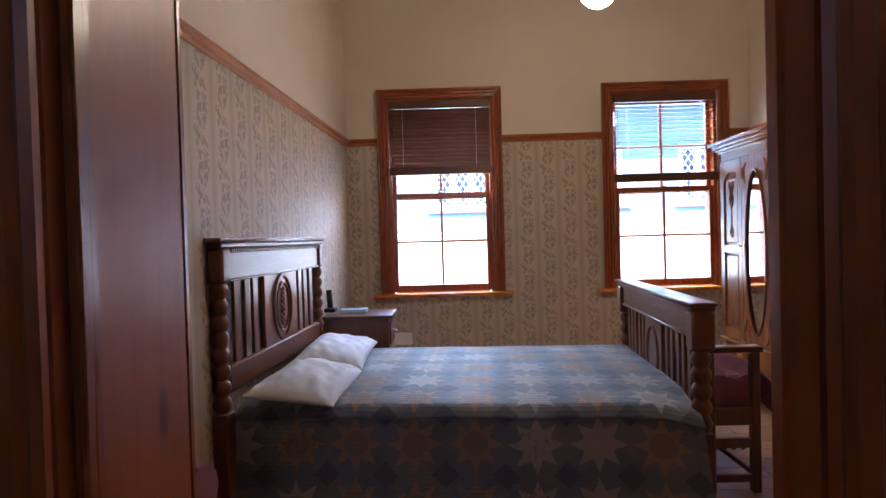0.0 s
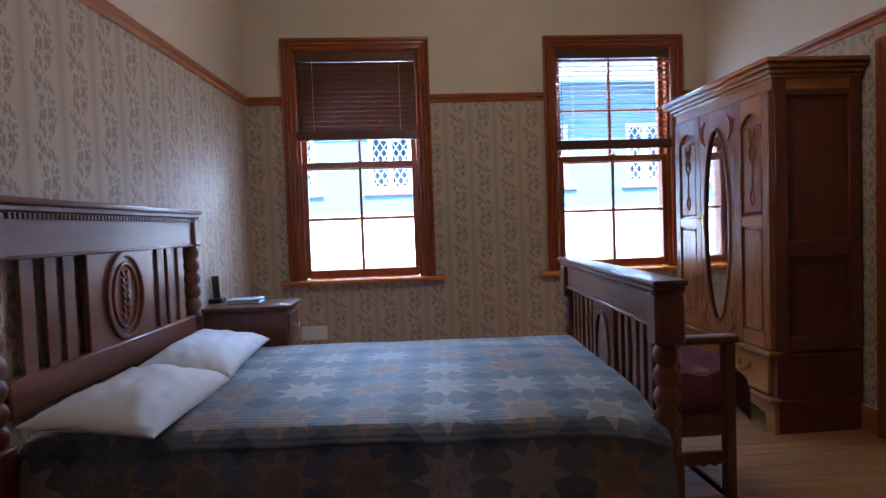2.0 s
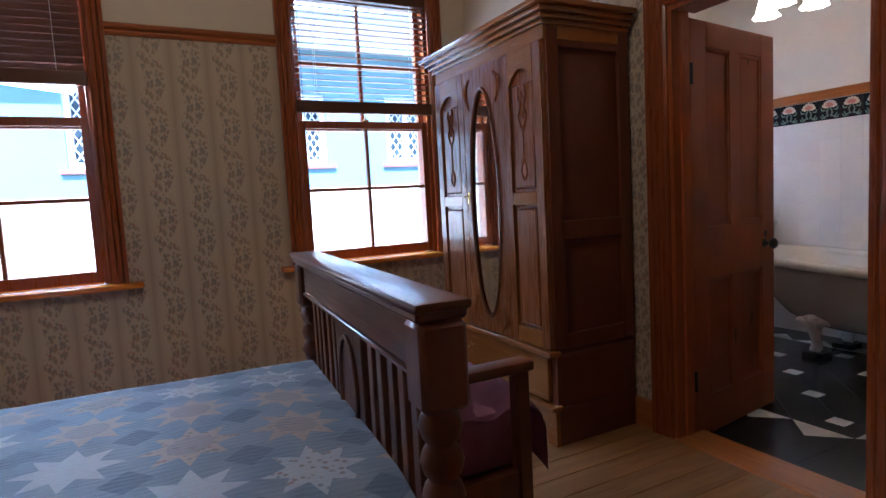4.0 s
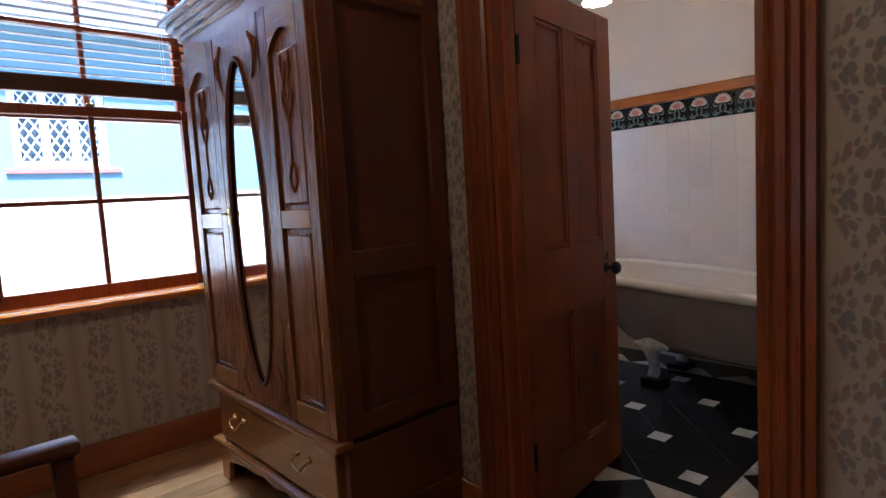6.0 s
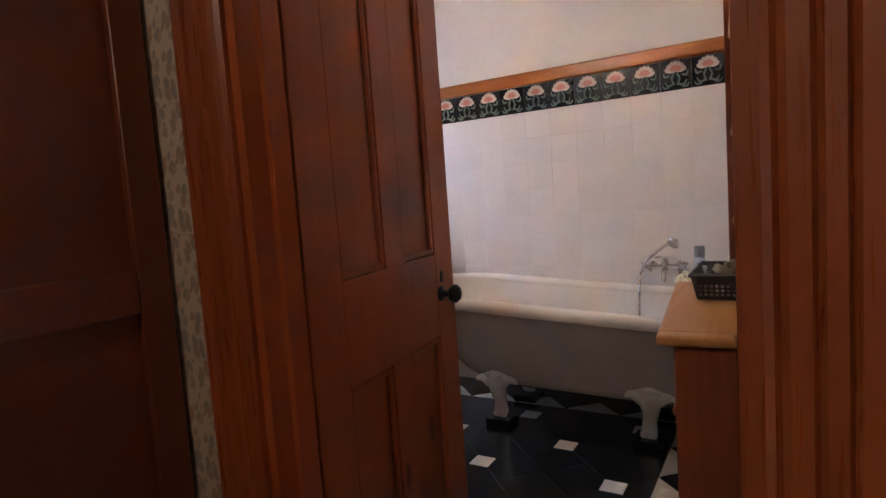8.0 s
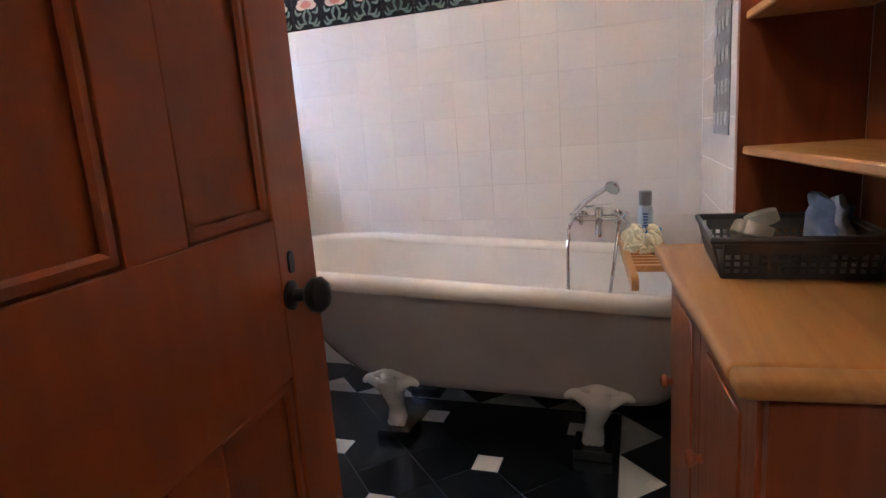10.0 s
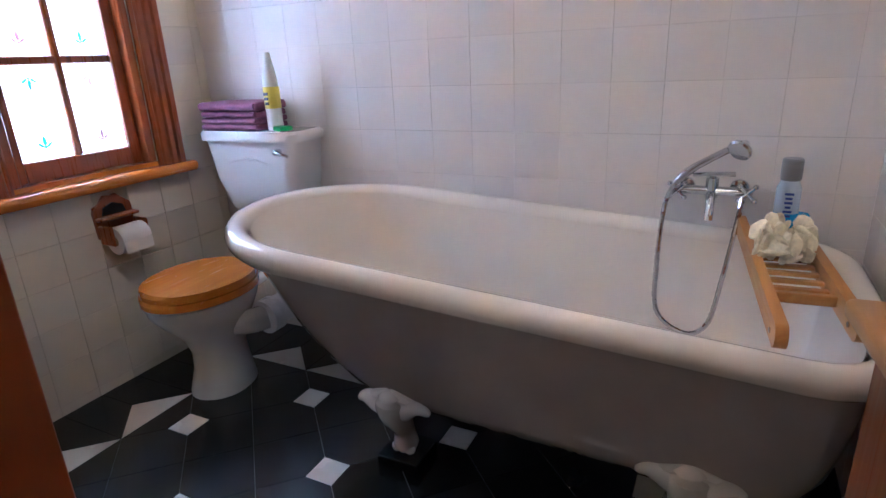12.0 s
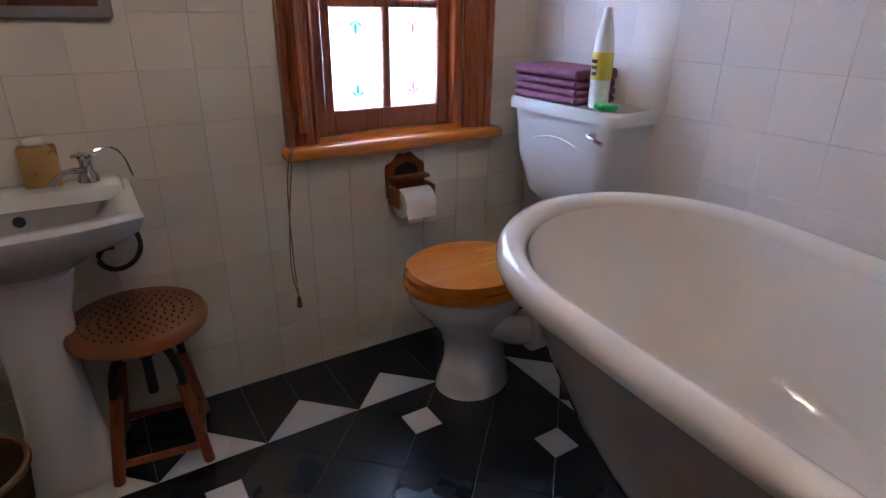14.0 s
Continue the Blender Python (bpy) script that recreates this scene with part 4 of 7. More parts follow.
    for d in (0.235, 0.32, 0.42, 0.50, 0.585):
        for s in (-1, 1):
            part("slat", slab(1.764, 1.782, fy + s * d - 0.02, fy + s * d + 0.02, 0.49, 0.92, 0.003), M_BED, fb)
    part("panel", slab(1.758, 1.788, fy - 0.165, fy + 0.165, 0.49, 0.92, 0.004), M_BED, fb)
    for sx, x in ((1, 1.788), (-1, 1.758)):
        m = Matrix.Translation((x, fy, 0.70)) @ Matrix(((0, 0, sx, 0), (1, 0, 0, 0), (0, 1, 0, 0), (0, 0, 0, 1)))
        part("oval_rim", oval_ring(0, 0, 0.105, 0.165, 0.02, 0.012, m), M_BED, fb)
    for y in (ya + 0.04, yb + 0.02):
        part("side_rail", slab(-0.48, 1.80, y - 0.015, y + 0.015, 0.28, 0.44, 0.005), M_BED, bed)
    part("mattress", slab(-0.43, 1.77, 3.06, 4.36, 0.36, 0.585, 0.05, seg=3), M_COTTON, bed)
    bed.matrix_world = BED_TURN @ Matrix.Translation(bed.location)


bedstead()


def quilt():
    """A draped cover: flat on top, rolled over the near and far edges, with soft folds in the skirt."""
    q = bmesh.new()
    x0, x1, y0, y1, top = -0.44, 1.757, 2.99, 4.385, 0.628
    nu, prof = 92, []
    r = 0.07
    # profile across the bed: distance along cloth, y, z
    near = [(0.50 - 0.5 * k / 11, y0 - r * 0.75 - 0.05 * (1 - k / 11), top - r - 0.50 + 0.5 * k / 11) for k in range(12)]
    round_n = [(-0.0, y0 + r * (1 - math.cos(radians(a))) - r, top - r + r * math.sin(radians(a))) for a in range(10, 91, 16)]
    flat = [(0, y0 + (y1 - y0) * k / 40, top) for k in range(1, 40)]
    round_f = [(0, y1 + r * math.sin(radians(a)), top - r + r * math.cos(radians(a))) for a in range(10, 91, 16)]
    far = [(0, y1 + r + 0.02 * k / 6, top - r - 0.42 * k / 6) for k in range(1, 7)]
    line = [(y, z) for _, y, z in near + round_n + flat + round_f + far]
    run = [0.0]
    for a, b in zip(line, line[1:]):
        run.append(run[-1] + math.hypot(b[0] - a[0], b[1] - a[1]))
    uvl = q.loops.layers.uv.new("UVMap")
    grid, uvs = [], []
    for i in range(nu + 1):
        u = i / nu
        x = x0 + (x1 - x0) * u
        row = []
        for j, (y, z) in enumerate(line):
            n = noise.noise(Vector((x * 2.2, y * 2.2, 3.1))) * 0.010 + noise.noise(Vector((x * 9, y * 9, 1.7))) * 0.0035
            # the foot corner sags
            sag = 0.0
            if x > 1.45 and y < y0 + 0.25:
                sag = ((x - 1.45) / 0.3) ** 2 * min(1.0, (y0 + 0.25 - y) / 0.3) * 0.05
            yy, zz, xx = y, z, x
            if j < 14:
                w = max(0.0, (top - z)) / 0.5
                yy += (0.022 * math.sin(x * 11 + 0.7) + 0.012 * math.sin(x * 23 + 2)) * w
                xx += 0.05 * w * (1 if u > 0.9 else 0) * (u - 0.9) * 10 - 0.06 * w * (1 if u < 0.1 else 0) * (0.1 - u) * 10
            else:
                # a gentle crown over the mattress
                c = max(0.0, min(1.0, (y - y0) / (y1 - y0)))
                zz += 0.028 * math.sin(math.pi * c) ** 0.7 * min(1, u * 6) * min(1, (1 - u) * 9)
            row.append(q.verts.new((xx, yy, zz + n - sag)))
        grid.append(row)
    for i in range(nu):
        for j in range(len(line) - 1):
            f = q.faces.new((grid[i][j], grid[i + 1][j], grid[i + 1][j + 1], grid[i][j + 1]))
            for lp, (a, b) in zip(f.loops, ((i, j), (i + 1, j), (i + 1, j + 1), (i, j + 1))):
                lp[uvl].uv = (x0 + (x1 - x0) * a / nu, run[b] + 0.04)
    bmesh.ops.solidify(q, geom=q.faces[:], thickness=0.012)
    q.transform(BED_TURN)
    ob = part("bed_quilt", q, M_QUILT)
    return tagged(ob, "grey-blue patchwork quilt with pale stars, spread over the bed", "quilt")


quilt()


def pillow(m, seed, L, Wd, T):
    """A soft stuffed pillow with pinched corners, a flat hem at its open end and creases."""
    bm = bmesh.new()
    n = 34
    top, bot = [], []
    for i in range(n + 1):
        ra, rb = [], []
        for j in range(n + 1):
            u, v = math.sin(math.pi / 2 * (i / n * 2 - 1)), math.sin(math.pi / 2 * (j / n * 2 - 1))
            k = max(0.0, (1 - abs(u) ** 3.2) * (1 - abs(v) ** 2.8)) ** 0.62
            px = v * Wd / 2 * (1 - 0.07 * (1 - u * u) * abs(v) ** 5)
            py = u * L / 2 * (1 - 0.05 * (1 - v * v) * abs(u) ** 5)
            wob = 1 + 0.22 * noise.noise(Vector((u * 1.6, v * 1.3, seed)))
            fold = 0.016 * noise.noise(Vector((u * 4.5 + v * 2, v * 3, seed + 2))) * k + 0.006 * noise.noise(Vector((u * 11, v * 8 - u * 4, seed + 5)))
            pinch = 0.012 * math.sin(9 * (abs(u) - abs(v)) + seed) * abs(u * v) * k
            ra.append(bm.verts.new((px, py, T * k * wob + fold + pinch + 0.006)))
            rb.append(bm.verts.new((px, py, -0.030 * k)))
        top.append(ra); bot.append(rb)
    for i in range(n):
        for j in range(n):
            bm.faces.new((top[i][j], top[i + 1][j], top[i + 1][j + 1], top[i][j + 1]))
            bm.faces.new((bot[i][j], bot[i][j + 1], bot[i + 1][j + 1], bot[i + 1][j]))
    edge = [(i, 0) for i in range(n)] + [(n, j) for j in range(n)] + [(i, n) for i in range(n, 0, -1)] + [(0, j) for j in range(n, 0, -1)]
    for (a, b), (c, d) in zip(edge, edge[1:] + edge[:1]):
        bm.faces.new((top[a][b], top[c][d], bot[c][d], bot[a][b]))
    bm.transform(m)
    return tagged(part("pillow", bm, M_COTTON), "soft white cotton pillow lying at the head of the bed", "pillow", "pillows on the bed")


pillow(pose(-0.125, 3.30, 0.680, -2, 7, -2), 5.0, 0.80, 0.42, 0.080)
pillow(pose(-0.13, 4.05, 0.690, 1, 6, 1), 8.0, 0.82, 0.43, 0.078)


def wardrobe():
    w = thing("wardrobe", (3.22, 4.71, FL), "tall polished wooden wardrobe with carved doors and oval mirror", "wardrobe")
    x, xb, ya, yb = 2.955, RX1 - 0.012, 4.135, 5.24
    part("base", slab(x + 0.02, xb, ya + 0.005, yb - 0.005, 0.235, 0.50, 0.004), M_WARD_SHADED, w)
    # scalloped plinth
    def apron(y0, y1):
        pts = [(y0, 0.0), (y0, 0.185), (y1, 0.185), (y1, 0.0), (y1 - 0.07, 0.0)]
        wd = y1 - y0
        for k in range(11):
            t = k / 10
            a = y1 - 0.09 - t * (wd - 0.18)
            pts.append((a, 0.10 + 0.035 * abs(math.sin(t * math.pi * 2)) + (0.03 if 3 < k < 7 else 0)))
        pts += [(y0 + 0.07, 0.0)]
        return pts
    part("apron", prism(apron(ya, yb), 0.024, Matrix.Translation((x, 0, FL)) @ Matrix(((0, 0, 1, 0), (1, 0, 0, 0), (0, 1, 0, 0), (0, 0, 0, 1)))), M_WARD_Y, w)
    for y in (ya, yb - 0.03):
        part("side_foot", slab(x + 0.024, xb, y, y + 0.03, FL, 0.235, 0.003), M_WARD_SHADED, w)
    part("ledge", slab(x - 0.03, x + 0.04, ya - 0.010, yb + 0.010, 0.225, 0.252, 0.008, seg=2), M_WARD_Y, w)
    part("ledge", slab(x - 0.035, x + 0.04, ya - 0.010, yb + 0.010, 0.495, 0.525, 0.009, seg=2), M_WARD_Y, w)
    dr = part("drawer", slab(x - 0.004, x + 0.03, ya + 0.05, yb - 0.05, 0.262, 0.484, 0.005), M_WARD_Y, w)
    for y in (ya + 0.27, yb - 0.27):
        b = tube(smooth_line([(x - 0.006, y - 0.045, 0.40), (x - 0.03, y - 0.042, 0.385), (x - 0.034, y - 0.02, 0.362), (x - 0.034, y + 0.02, 0.362), (x - 0.03, y + 0.042, 0.385), (x - 0.006, y + 0.045, 0.40)], 4), 0.0045, 8)
        for s in (-1, 1):
            rod((x - 0.003, y + s * 0.045, 0.40), (x - 0.012, y + s * 0.045, 0.40), 0.014, 0.01, 12, b)
        part("pull", b, M_BRASS, dr, "brass swan-neck pull")
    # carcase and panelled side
    part("carcase", slab(x + 0.02, xb, ya + 0.022, yb - 0.004, 0.5, 2.06), M_WARD_SHADED, w)
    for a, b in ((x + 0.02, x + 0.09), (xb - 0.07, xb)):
        part("side_stile", slab(a, b, ya, ya + 0.0215, 0.525, 2.06, 0.003), M_WARD_SHADED, w)
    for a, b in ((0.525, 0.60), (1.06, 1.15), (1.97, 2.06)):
        part("side_rail", slab(x + 0.09, xb - 0.07, ya + 0.0015, ya + 0.0215, a, b, 0.003), M_WARD_SHADED, w)
    part("frieze", slab(x + 0.004, xb, ya + 0.001, yb - 0.002, 2.0, 2.085, 0.003), M_WARD_Y, w)
    for k, (o, z) in enumerate(((0.012, 2.065), (0.03, 2.088), (0.05, 2.112), (0.075, 2.138))):
        part("cornice_moulding", slab(x - o, xb - 0.001 * k, ya - o, yb + o, z, z + (0.023, 0.024, 0.026, 0.027)[k], 0.008, None, 2), M_WARD_Y, w)
    # doors
    spans = [(ya + 0.012, 4.472), (4.477, 4.872), (4.877, yb - 0.012)]
    for k, (a, b) in enumerate(spans):
        mirror = k == 1
        d = part("door", slab(x + 0.006, x + 0.0205, a, b, 0.53, 1.995), M_WARD, w)
        if not mirror:
            e = 0.062
            for s, t in ((a, a + e), (b - e, b)):
                part("stile", slab(x - 0.012, x + 0.007, s, t, 0.53, 1.995, 0.003), M_WARD, d)
            for s, t in ((0.53, 0.615), (1.235, 1.30)):
                part("rail", slab(x - 0.0115, x + 0.007, a + e, b - e, s, t, 0.002), M_WARD_Y, d)
            ra, rb = a + e, b - e
            mid = (ra + rb) / 2
            arch = [(ra, 1.995), (ra, 1.83)] + [(ra + 0.012 + (rb - ra - 0.024) * j / 12, 1.845 + 0.055 * math.sin(math.pi * j / 12) ** 0.8) for j in range(13)] + [(rb, 1.83), (rb, 1.995)]
            part("arched_rail", prism(arch, 0.0185, Matrix.Translation((x - 0.0115, 0, 0)) @ Matrix(((0, 0, 1, 0), (1, 0, 0, 0), (0, 1, 0, 0), (0, 0, 0, 1)))), M_WARD_Y, d)
            part("raised_panel", slab(x - 0.006, x + 0.007, ra + 0.014, rb - 0.014, 0.63, 1.22, 0.012), M_WARD, d)
            part("raised_panel", slab(x - 0.003, x + 0.007, ra + 0.014, rb - 0.014, 1.315, 1.83, 0.01), M_WARD, d)
            bm = bmesh.new()
            face = x - 0.005
            for s in (-1, 1):
                tube(smooth_line([(face, mid, 1.60), (face, mid + s * 0.034, 1.67), (face, mid + s * 0.012, 1.72), (face, mid + s * 0.03, 1.77), (face, mid + s * 0.026, 1.815)], 5), 0.006, 6, bm)
                tube(smooth_line([(face, mid + s * 0.004, 1.66), (face, mid + s * 0.014, 1.72), (face, mid, 1.79)], 5), 0.005, 6, bm)
                tube(smooth_line([(face, mid, 1.36), (face, mid + s * 0.022, 1.395), (face, mid + s * 0.016, 1.43), (face, mid, 1.455)], 5), 0.005, 6, bm)
            tube([(face, mid, 1.455), (face, mid, 1.60)], 0.003, 6, bm)
            part("carving", bm, M_WARD, d)
        else:
            mid = (a + b) / 2
            ry, rz, cz = 0.145, 0.63, 1.245
            # board with an oval opening
            bm = bmesh.new()
            n = 48
            ring, outer = [], []
            for j in range(n):
                t = 2 * math.pi * j / n
                cy_, sz = math.cos(t), math.sin(t)
                ring.append((mid + ry * cy_, cz + rz * sz))
                f = 1 / max(abs(cy_) / ((b - a) / 2), abs(sz) / (0.7325))
                outer.append((mid + cy_ * f, 1.2625 + sz * f))
            for z_, flip in ((x - 0.012, False), (x + 0.006, True)):
                r1 = [bm.verts.new((z_, *p)) for p in ring]
                r2 = [bm.verts.new((z_, *p)) for p in outer]
                for j in range(n):
                    bm.faces.new((r1[j], r1[(j + 1) % n], r2[(j + 1) % n], r2[j]))
            part("mirror_frame", bm, M_WARD, d, smooth=False)
            m = Matrix.Translation((x - 0.012, mid, cz)) @ Matrix(((0, 0, -1, 0), (1, 0, 0, 0), (0, 1, 0, 0), (0, 0, 0, 1)))
            part("mirror_rim", oval_ring(0, 0, ry, rz, 0.02, 0.012, m, 48), M_BED, d)
            mg = bmesh.new()
            mg.faces.new([mg.verts.new((x - 0.006, mid + ry * math.cos(2 * math.pi * j / 48), cz + rz * math.sin(2 * math.pi * j / 48))) for j in range(48)])
            part("mirror", mg, M_MIRROR, d, "oval bevelled mirror", smooth=False)
            for sy in (-1, 1):
                for sz, zc in ((1, 1.88), (-1, 0.62)):
                    bm = bmesh.new()
                    for j in range(4):
                        p0 = (x - 0.013, mid + sy * (0.135 + 0.010 * j), zc - sz * 0.10 + 0.02 * j * sz)
                        p1 = (x - 0.013, mid + sy * (0.185 - 0.02 * j), zc + sz * (0.03 + 0.012 * j))
                        tube(smooth_line([p0, ((p0[0]), (p0[1] + p1[1]) / 2 + sy * 0.012, (p0[2] + p1[2]) / 2), p1], 4), [0.004] + [0.007] * 7 + [0.003], 6, bm)
                    part("corner_carving", bm, M_WARD, d)
            lk = slab(x - 0.017, x - 0.011, b - 0.028, b - 0.008, 1.25, 1.32, 0.003)
            rod((x - 0.016, b - 0.018, 1.295), (x - 0.035, b - 0.018, 1.295), 0.004, bm=lk)
            tube([(x - 0.035, b - 0.034, 1.295), (x - 0.035, b - 0.002, 1.295)], 0.005, 8, lk)
            part("lock", lk, M_BRASS, d, "brass lock plate with key")
    return w


wardrobe()


def nightstand():
    w = thing("nightstand", (-0.2, 4.86, FL), "dark wooden bedside cabinet with a drawer", "nightstand")
    x0, x1, y0, y1 = -0.36, 0.142, 4.64, 5.0
    part("top", slab(x0 - 0.005, x1 + 0.03, y0 - 0.02, y1 + 0.02, 0.825, 0.85, 0.008, seg=2), M_BED_Y, w)
    part("body", slab(x0, x1, y0, y1, 0.18, 0.825, 0.004), M_BED, w)
    d = part("drawer", slab(x1, x1 + 0.014, y0 + 0.03, y1 - 0.03, 0.62, 0.79, 0.004), M_BED_Y, w)
    part("handle", tube(smooth_line([(x1 + 0.014, 4.76, 0.72), (x1 + 0.035, 4.77, 0.70), (x1 + 0.038, 4.82, 0.69), (x1 + 0.035, 4.87, 0.70), (x1 + 0.014, 4.88, 0.72)], 4), 0.005, 8), M_CHROME, d, "pale metal bail handle")
    dd = part("door", slab(x1, x1 + 0.014, y0 + 0.03, y1 - 0.03, 0.22, 0.59, 0.004), M_BED, w)
    for x in (x0 + 0.025, x1 - 0.025):
        for y in (y0 + 0.025, y1 - 0.025):
            part("leg", lathe([(0.016, 0), (0.024, 0.05), (0.018, 0.10), (0.026, 0.162)], Matrix.Translation((x, y, FL)), 12), M_BED, w)


nightstand()
bk = thing("book", (-0.1, 4.82, 0.85), "pale blue paperback lying on the bedside cabinet", "book")
part("cover", slab(-0.26, -0.05, 4.78, 4.93, 0.8505, 0.856, 0.001), plain("blue_cover", (0.16, 0.25, 0.40), 0.5), bk)
part("pages", slab(-0.255, -0.054, 4.783, 4.927, 0.856, 0.872, 0.001), M_PAPERW, bk)
part("cover", slab(-0.26, -0.05, 4.78, 4.93, 0.872, 0.878, 0.001), plain("grey_cover", (0.35, 0.42, 0.50), 0.45), bk)
ph = thing("cordless_phone", (-0.36, 4.9, 0.85), "black cordless phone standing in its cradle", "phone")
part("cradle", slab(-0.40, -0.31, 4.86, 4.96, 0.8505, 0.885, 0.012, seg=2), M_BLACK, ph)
hs = slab(-0.022, 0.022, -0.012, 0.012, 0, 0.155, 0.008, seg=2)
hs.transform(pose(-0.355, 4.91, 0.875, -10, 0, 30))
part("handset", hs, M_BLACK, ph)
so = thing("wall_socket", (0.135, RY1, 0.41), "white plastic wall socket below the window", "socket")
part("plate", slab(0.03, 0.24, RY1 - 0.012, RY1 - 0.0005, 0.41, 0.525, 0.004), M_PAPERW, so)
for sx in (0.07, 0.185):
    part("switch", slab(sx, sx + 0.018, RY1 - 0.018, RY1 - 0.012, 0.485, 0.51, 0.002), M_PAPERW, so)


def armchair():
    c = thing("armchair", (2.05, 3.74, FL), "wooden open armchair with a purple cushion, beside the bed foot", "armchair")
    ya, yb, xb, xf = 3.315, 4.075, 1.955, 2.19
    for y in (ya, yb):
        part("front_leg", slab(xf - 0.022, xf + 0.022, y - 0.022, y + 0.022, FL, 0.782, 0.004), M_BED, c)
        part("back_leg", slab(xb - 0.022, xb + 0.022, y - 0.022, y + 0.022, FL, 0.782, 0.004), M_BED, c)
        part("arm", slab(xb - 0.02, xf + 0.035, y - 0.034, y + 0.034, 0.782, 0.815, 0.01, seg=2), M_BED, c)
        part("side_rail", slab(xb, xf, y - 0.014, y + 0.014, 0.40, 0.49, 0.003), M_BED, c)
        pts = [(xb + 0.02, 0.33)]
        for k in range(13):
            t = k / 12
            pts.append((xb + 0.02 + (xf - xb - 0.04) * t, 0.27 + 0.012 * abs(math.sin(t * math.pi * 4))))
        pts.append((xf - 0.02, 0.33))
        part("scalloped_rail", prism(pts, 0.022, Matrix.Translation((0, y + 0.011, 0)) @ Matrix.Rotation(radians(90), 4, "X")), M_BED, c)
        part("stretcher", slab(xb, xf, y - 0.012, y + 0.012, 0.10, 0.14, 0.003), M_BED, c)
    part("seat_frame", slab(xb, xf + 0.03, ya + 0.0225, yb - 0.0225, 0.42, 0.47, 0.006), M_BED, c)
    part("back_rail", slab(xb - 0.012, xb + 0.012, ya + 0.022, yb - 0.022, 0.705, 0.765, 0.005), M_BED_Y, c)
    part("back_rail", slab(xb - 0.012, xb + 0.012, ya + 0.022, yb - 0.022, 0.50, 0.56, 0.005), M_BED_Y, c)
    for k in range(6):
        y = ya + 0.09 + (yb - ya - 0.18) * k / 5
        part("back_slat", slab(xb - 0.008, xb + 0.008, y - 0.018, y + 0.018, 0.56, 0.705, 0.003), M_BED, c)
    part("stretcher", slab(xf - 0.01, xf + 0.01, ya + 0.022, yb - 0.022, 0.12, 0.15, 0.004), M_BED_Y, c)
    # soft cushion with a draped front
    bm = bmesh.new()
    nx, ny = 18, 22
    prof = [(xb + 0.03 + 0.26 * k / 9, 0.69 + 0.012 * math.sin(k)) for k in range(10)] + [(xb + 0.315, 0.685), (xb + 0.345, 0.66), (xb + 0.36, 0.61), (xb + 0.362, 0.53), (xb + 0.362, 0.475)]
    rows = []
    for j in range(ny + 1):
        v = j / ny
        y = ya + 0.045 + (yb - ya - 0.09 + 0.04) * v
        edge = 1 - abs(2 * v - 1) ** 4
        rows.append([bm.verts.new((px + 0.01 * noise.noise(Vector((y * 6, px * 6, 1))), y, pz - 0.05 * (1 - edge) + 0.02 * noise.noise(Vector((px * 7, y * 7, 4))))) for px, pz in prof])
    for a, b in zip(rows, rows[1:]):
        for k in range(len(prof) - 1):
            bm.faces.new((a[k], b[k], b[k + 1], a[k + 1]))
    bmesh.ops.solidify(bm, geom=bm.faces[:], thickness=0.05)
    t = thing("seat_cushion", (2.1, 3.74, 0.48), "soft purple cushion draped over the chair seat", "cushion")
    part("cover", bm, M_PURPLE, t)
    part("filling", slab(xb + 0.03, xf + 0.06, ya + 0.05, yb - 0.05, 0.4705, 0.655, 0.03, seg=2), M_PURPLE, t)


armchair()


def spoon_chair():
    c = thing("upholstered_chair", (-0.2, 1.92, FL), "low rose velvet upholstered chair by the doorway", "chair")
    bm = bmesh.new()
    n = 22
    rows = []
    for k in range(n + 1):
        a = radians(75 + 210 * k / n)
        cx, cy = 0.02 + 0.27 * math.cos(a), 0.30 * math.sin(a)
        h = 0.50 + 0.10 * math.sin(math.pi * k / n)
        d = Vector((math.cos(a), math.sin(a), 0))
        sec = []
        for t in range(10):
            b = 2 * math.pi * t / 10
            sec.append(bm.verts.new(Vector((cx, cy, h)) + d * 0.075 * math.cos(b) + Vector((0, 0, 0.09 * math.sin(b)))))
        rows.append(sec)
    for a, b in zip(rows, rows[1:]):
        for t in range(10):
            bm.faces.new((a[t], a[(t + 1) % 10], b[(t + 1) % 10], b[t]))
    bm.faces.new(rows[0][::-1]); bm.faces.new(rows[-1])
    bm.transform(pose(-0.31, 1.92, FL + 0.05))
    part("back", bm, M_ROSE, c)
    bm = lathe([(0.02, 0.24), (0.26, 0.24), (0.29, 0.28), (0.29, 0.42), (0.25, 0.47), (0.02, 0.48)], pose(-0.28, 1.92, FL), 24)
    part("seat", bm, M_ROSE, c)
    for x, y in ((-0.40, 1.76), (-0.40, 2.08), (-0.13, 1.76), (-0.13, 2.08)):
        part("leg", lathe([(0.012, 0), (0.022, 0.1), (0.016, 0.18), (0.026, 0.25)], pose(x, y, FL), 12), M_BED, c)


spoon_chair()


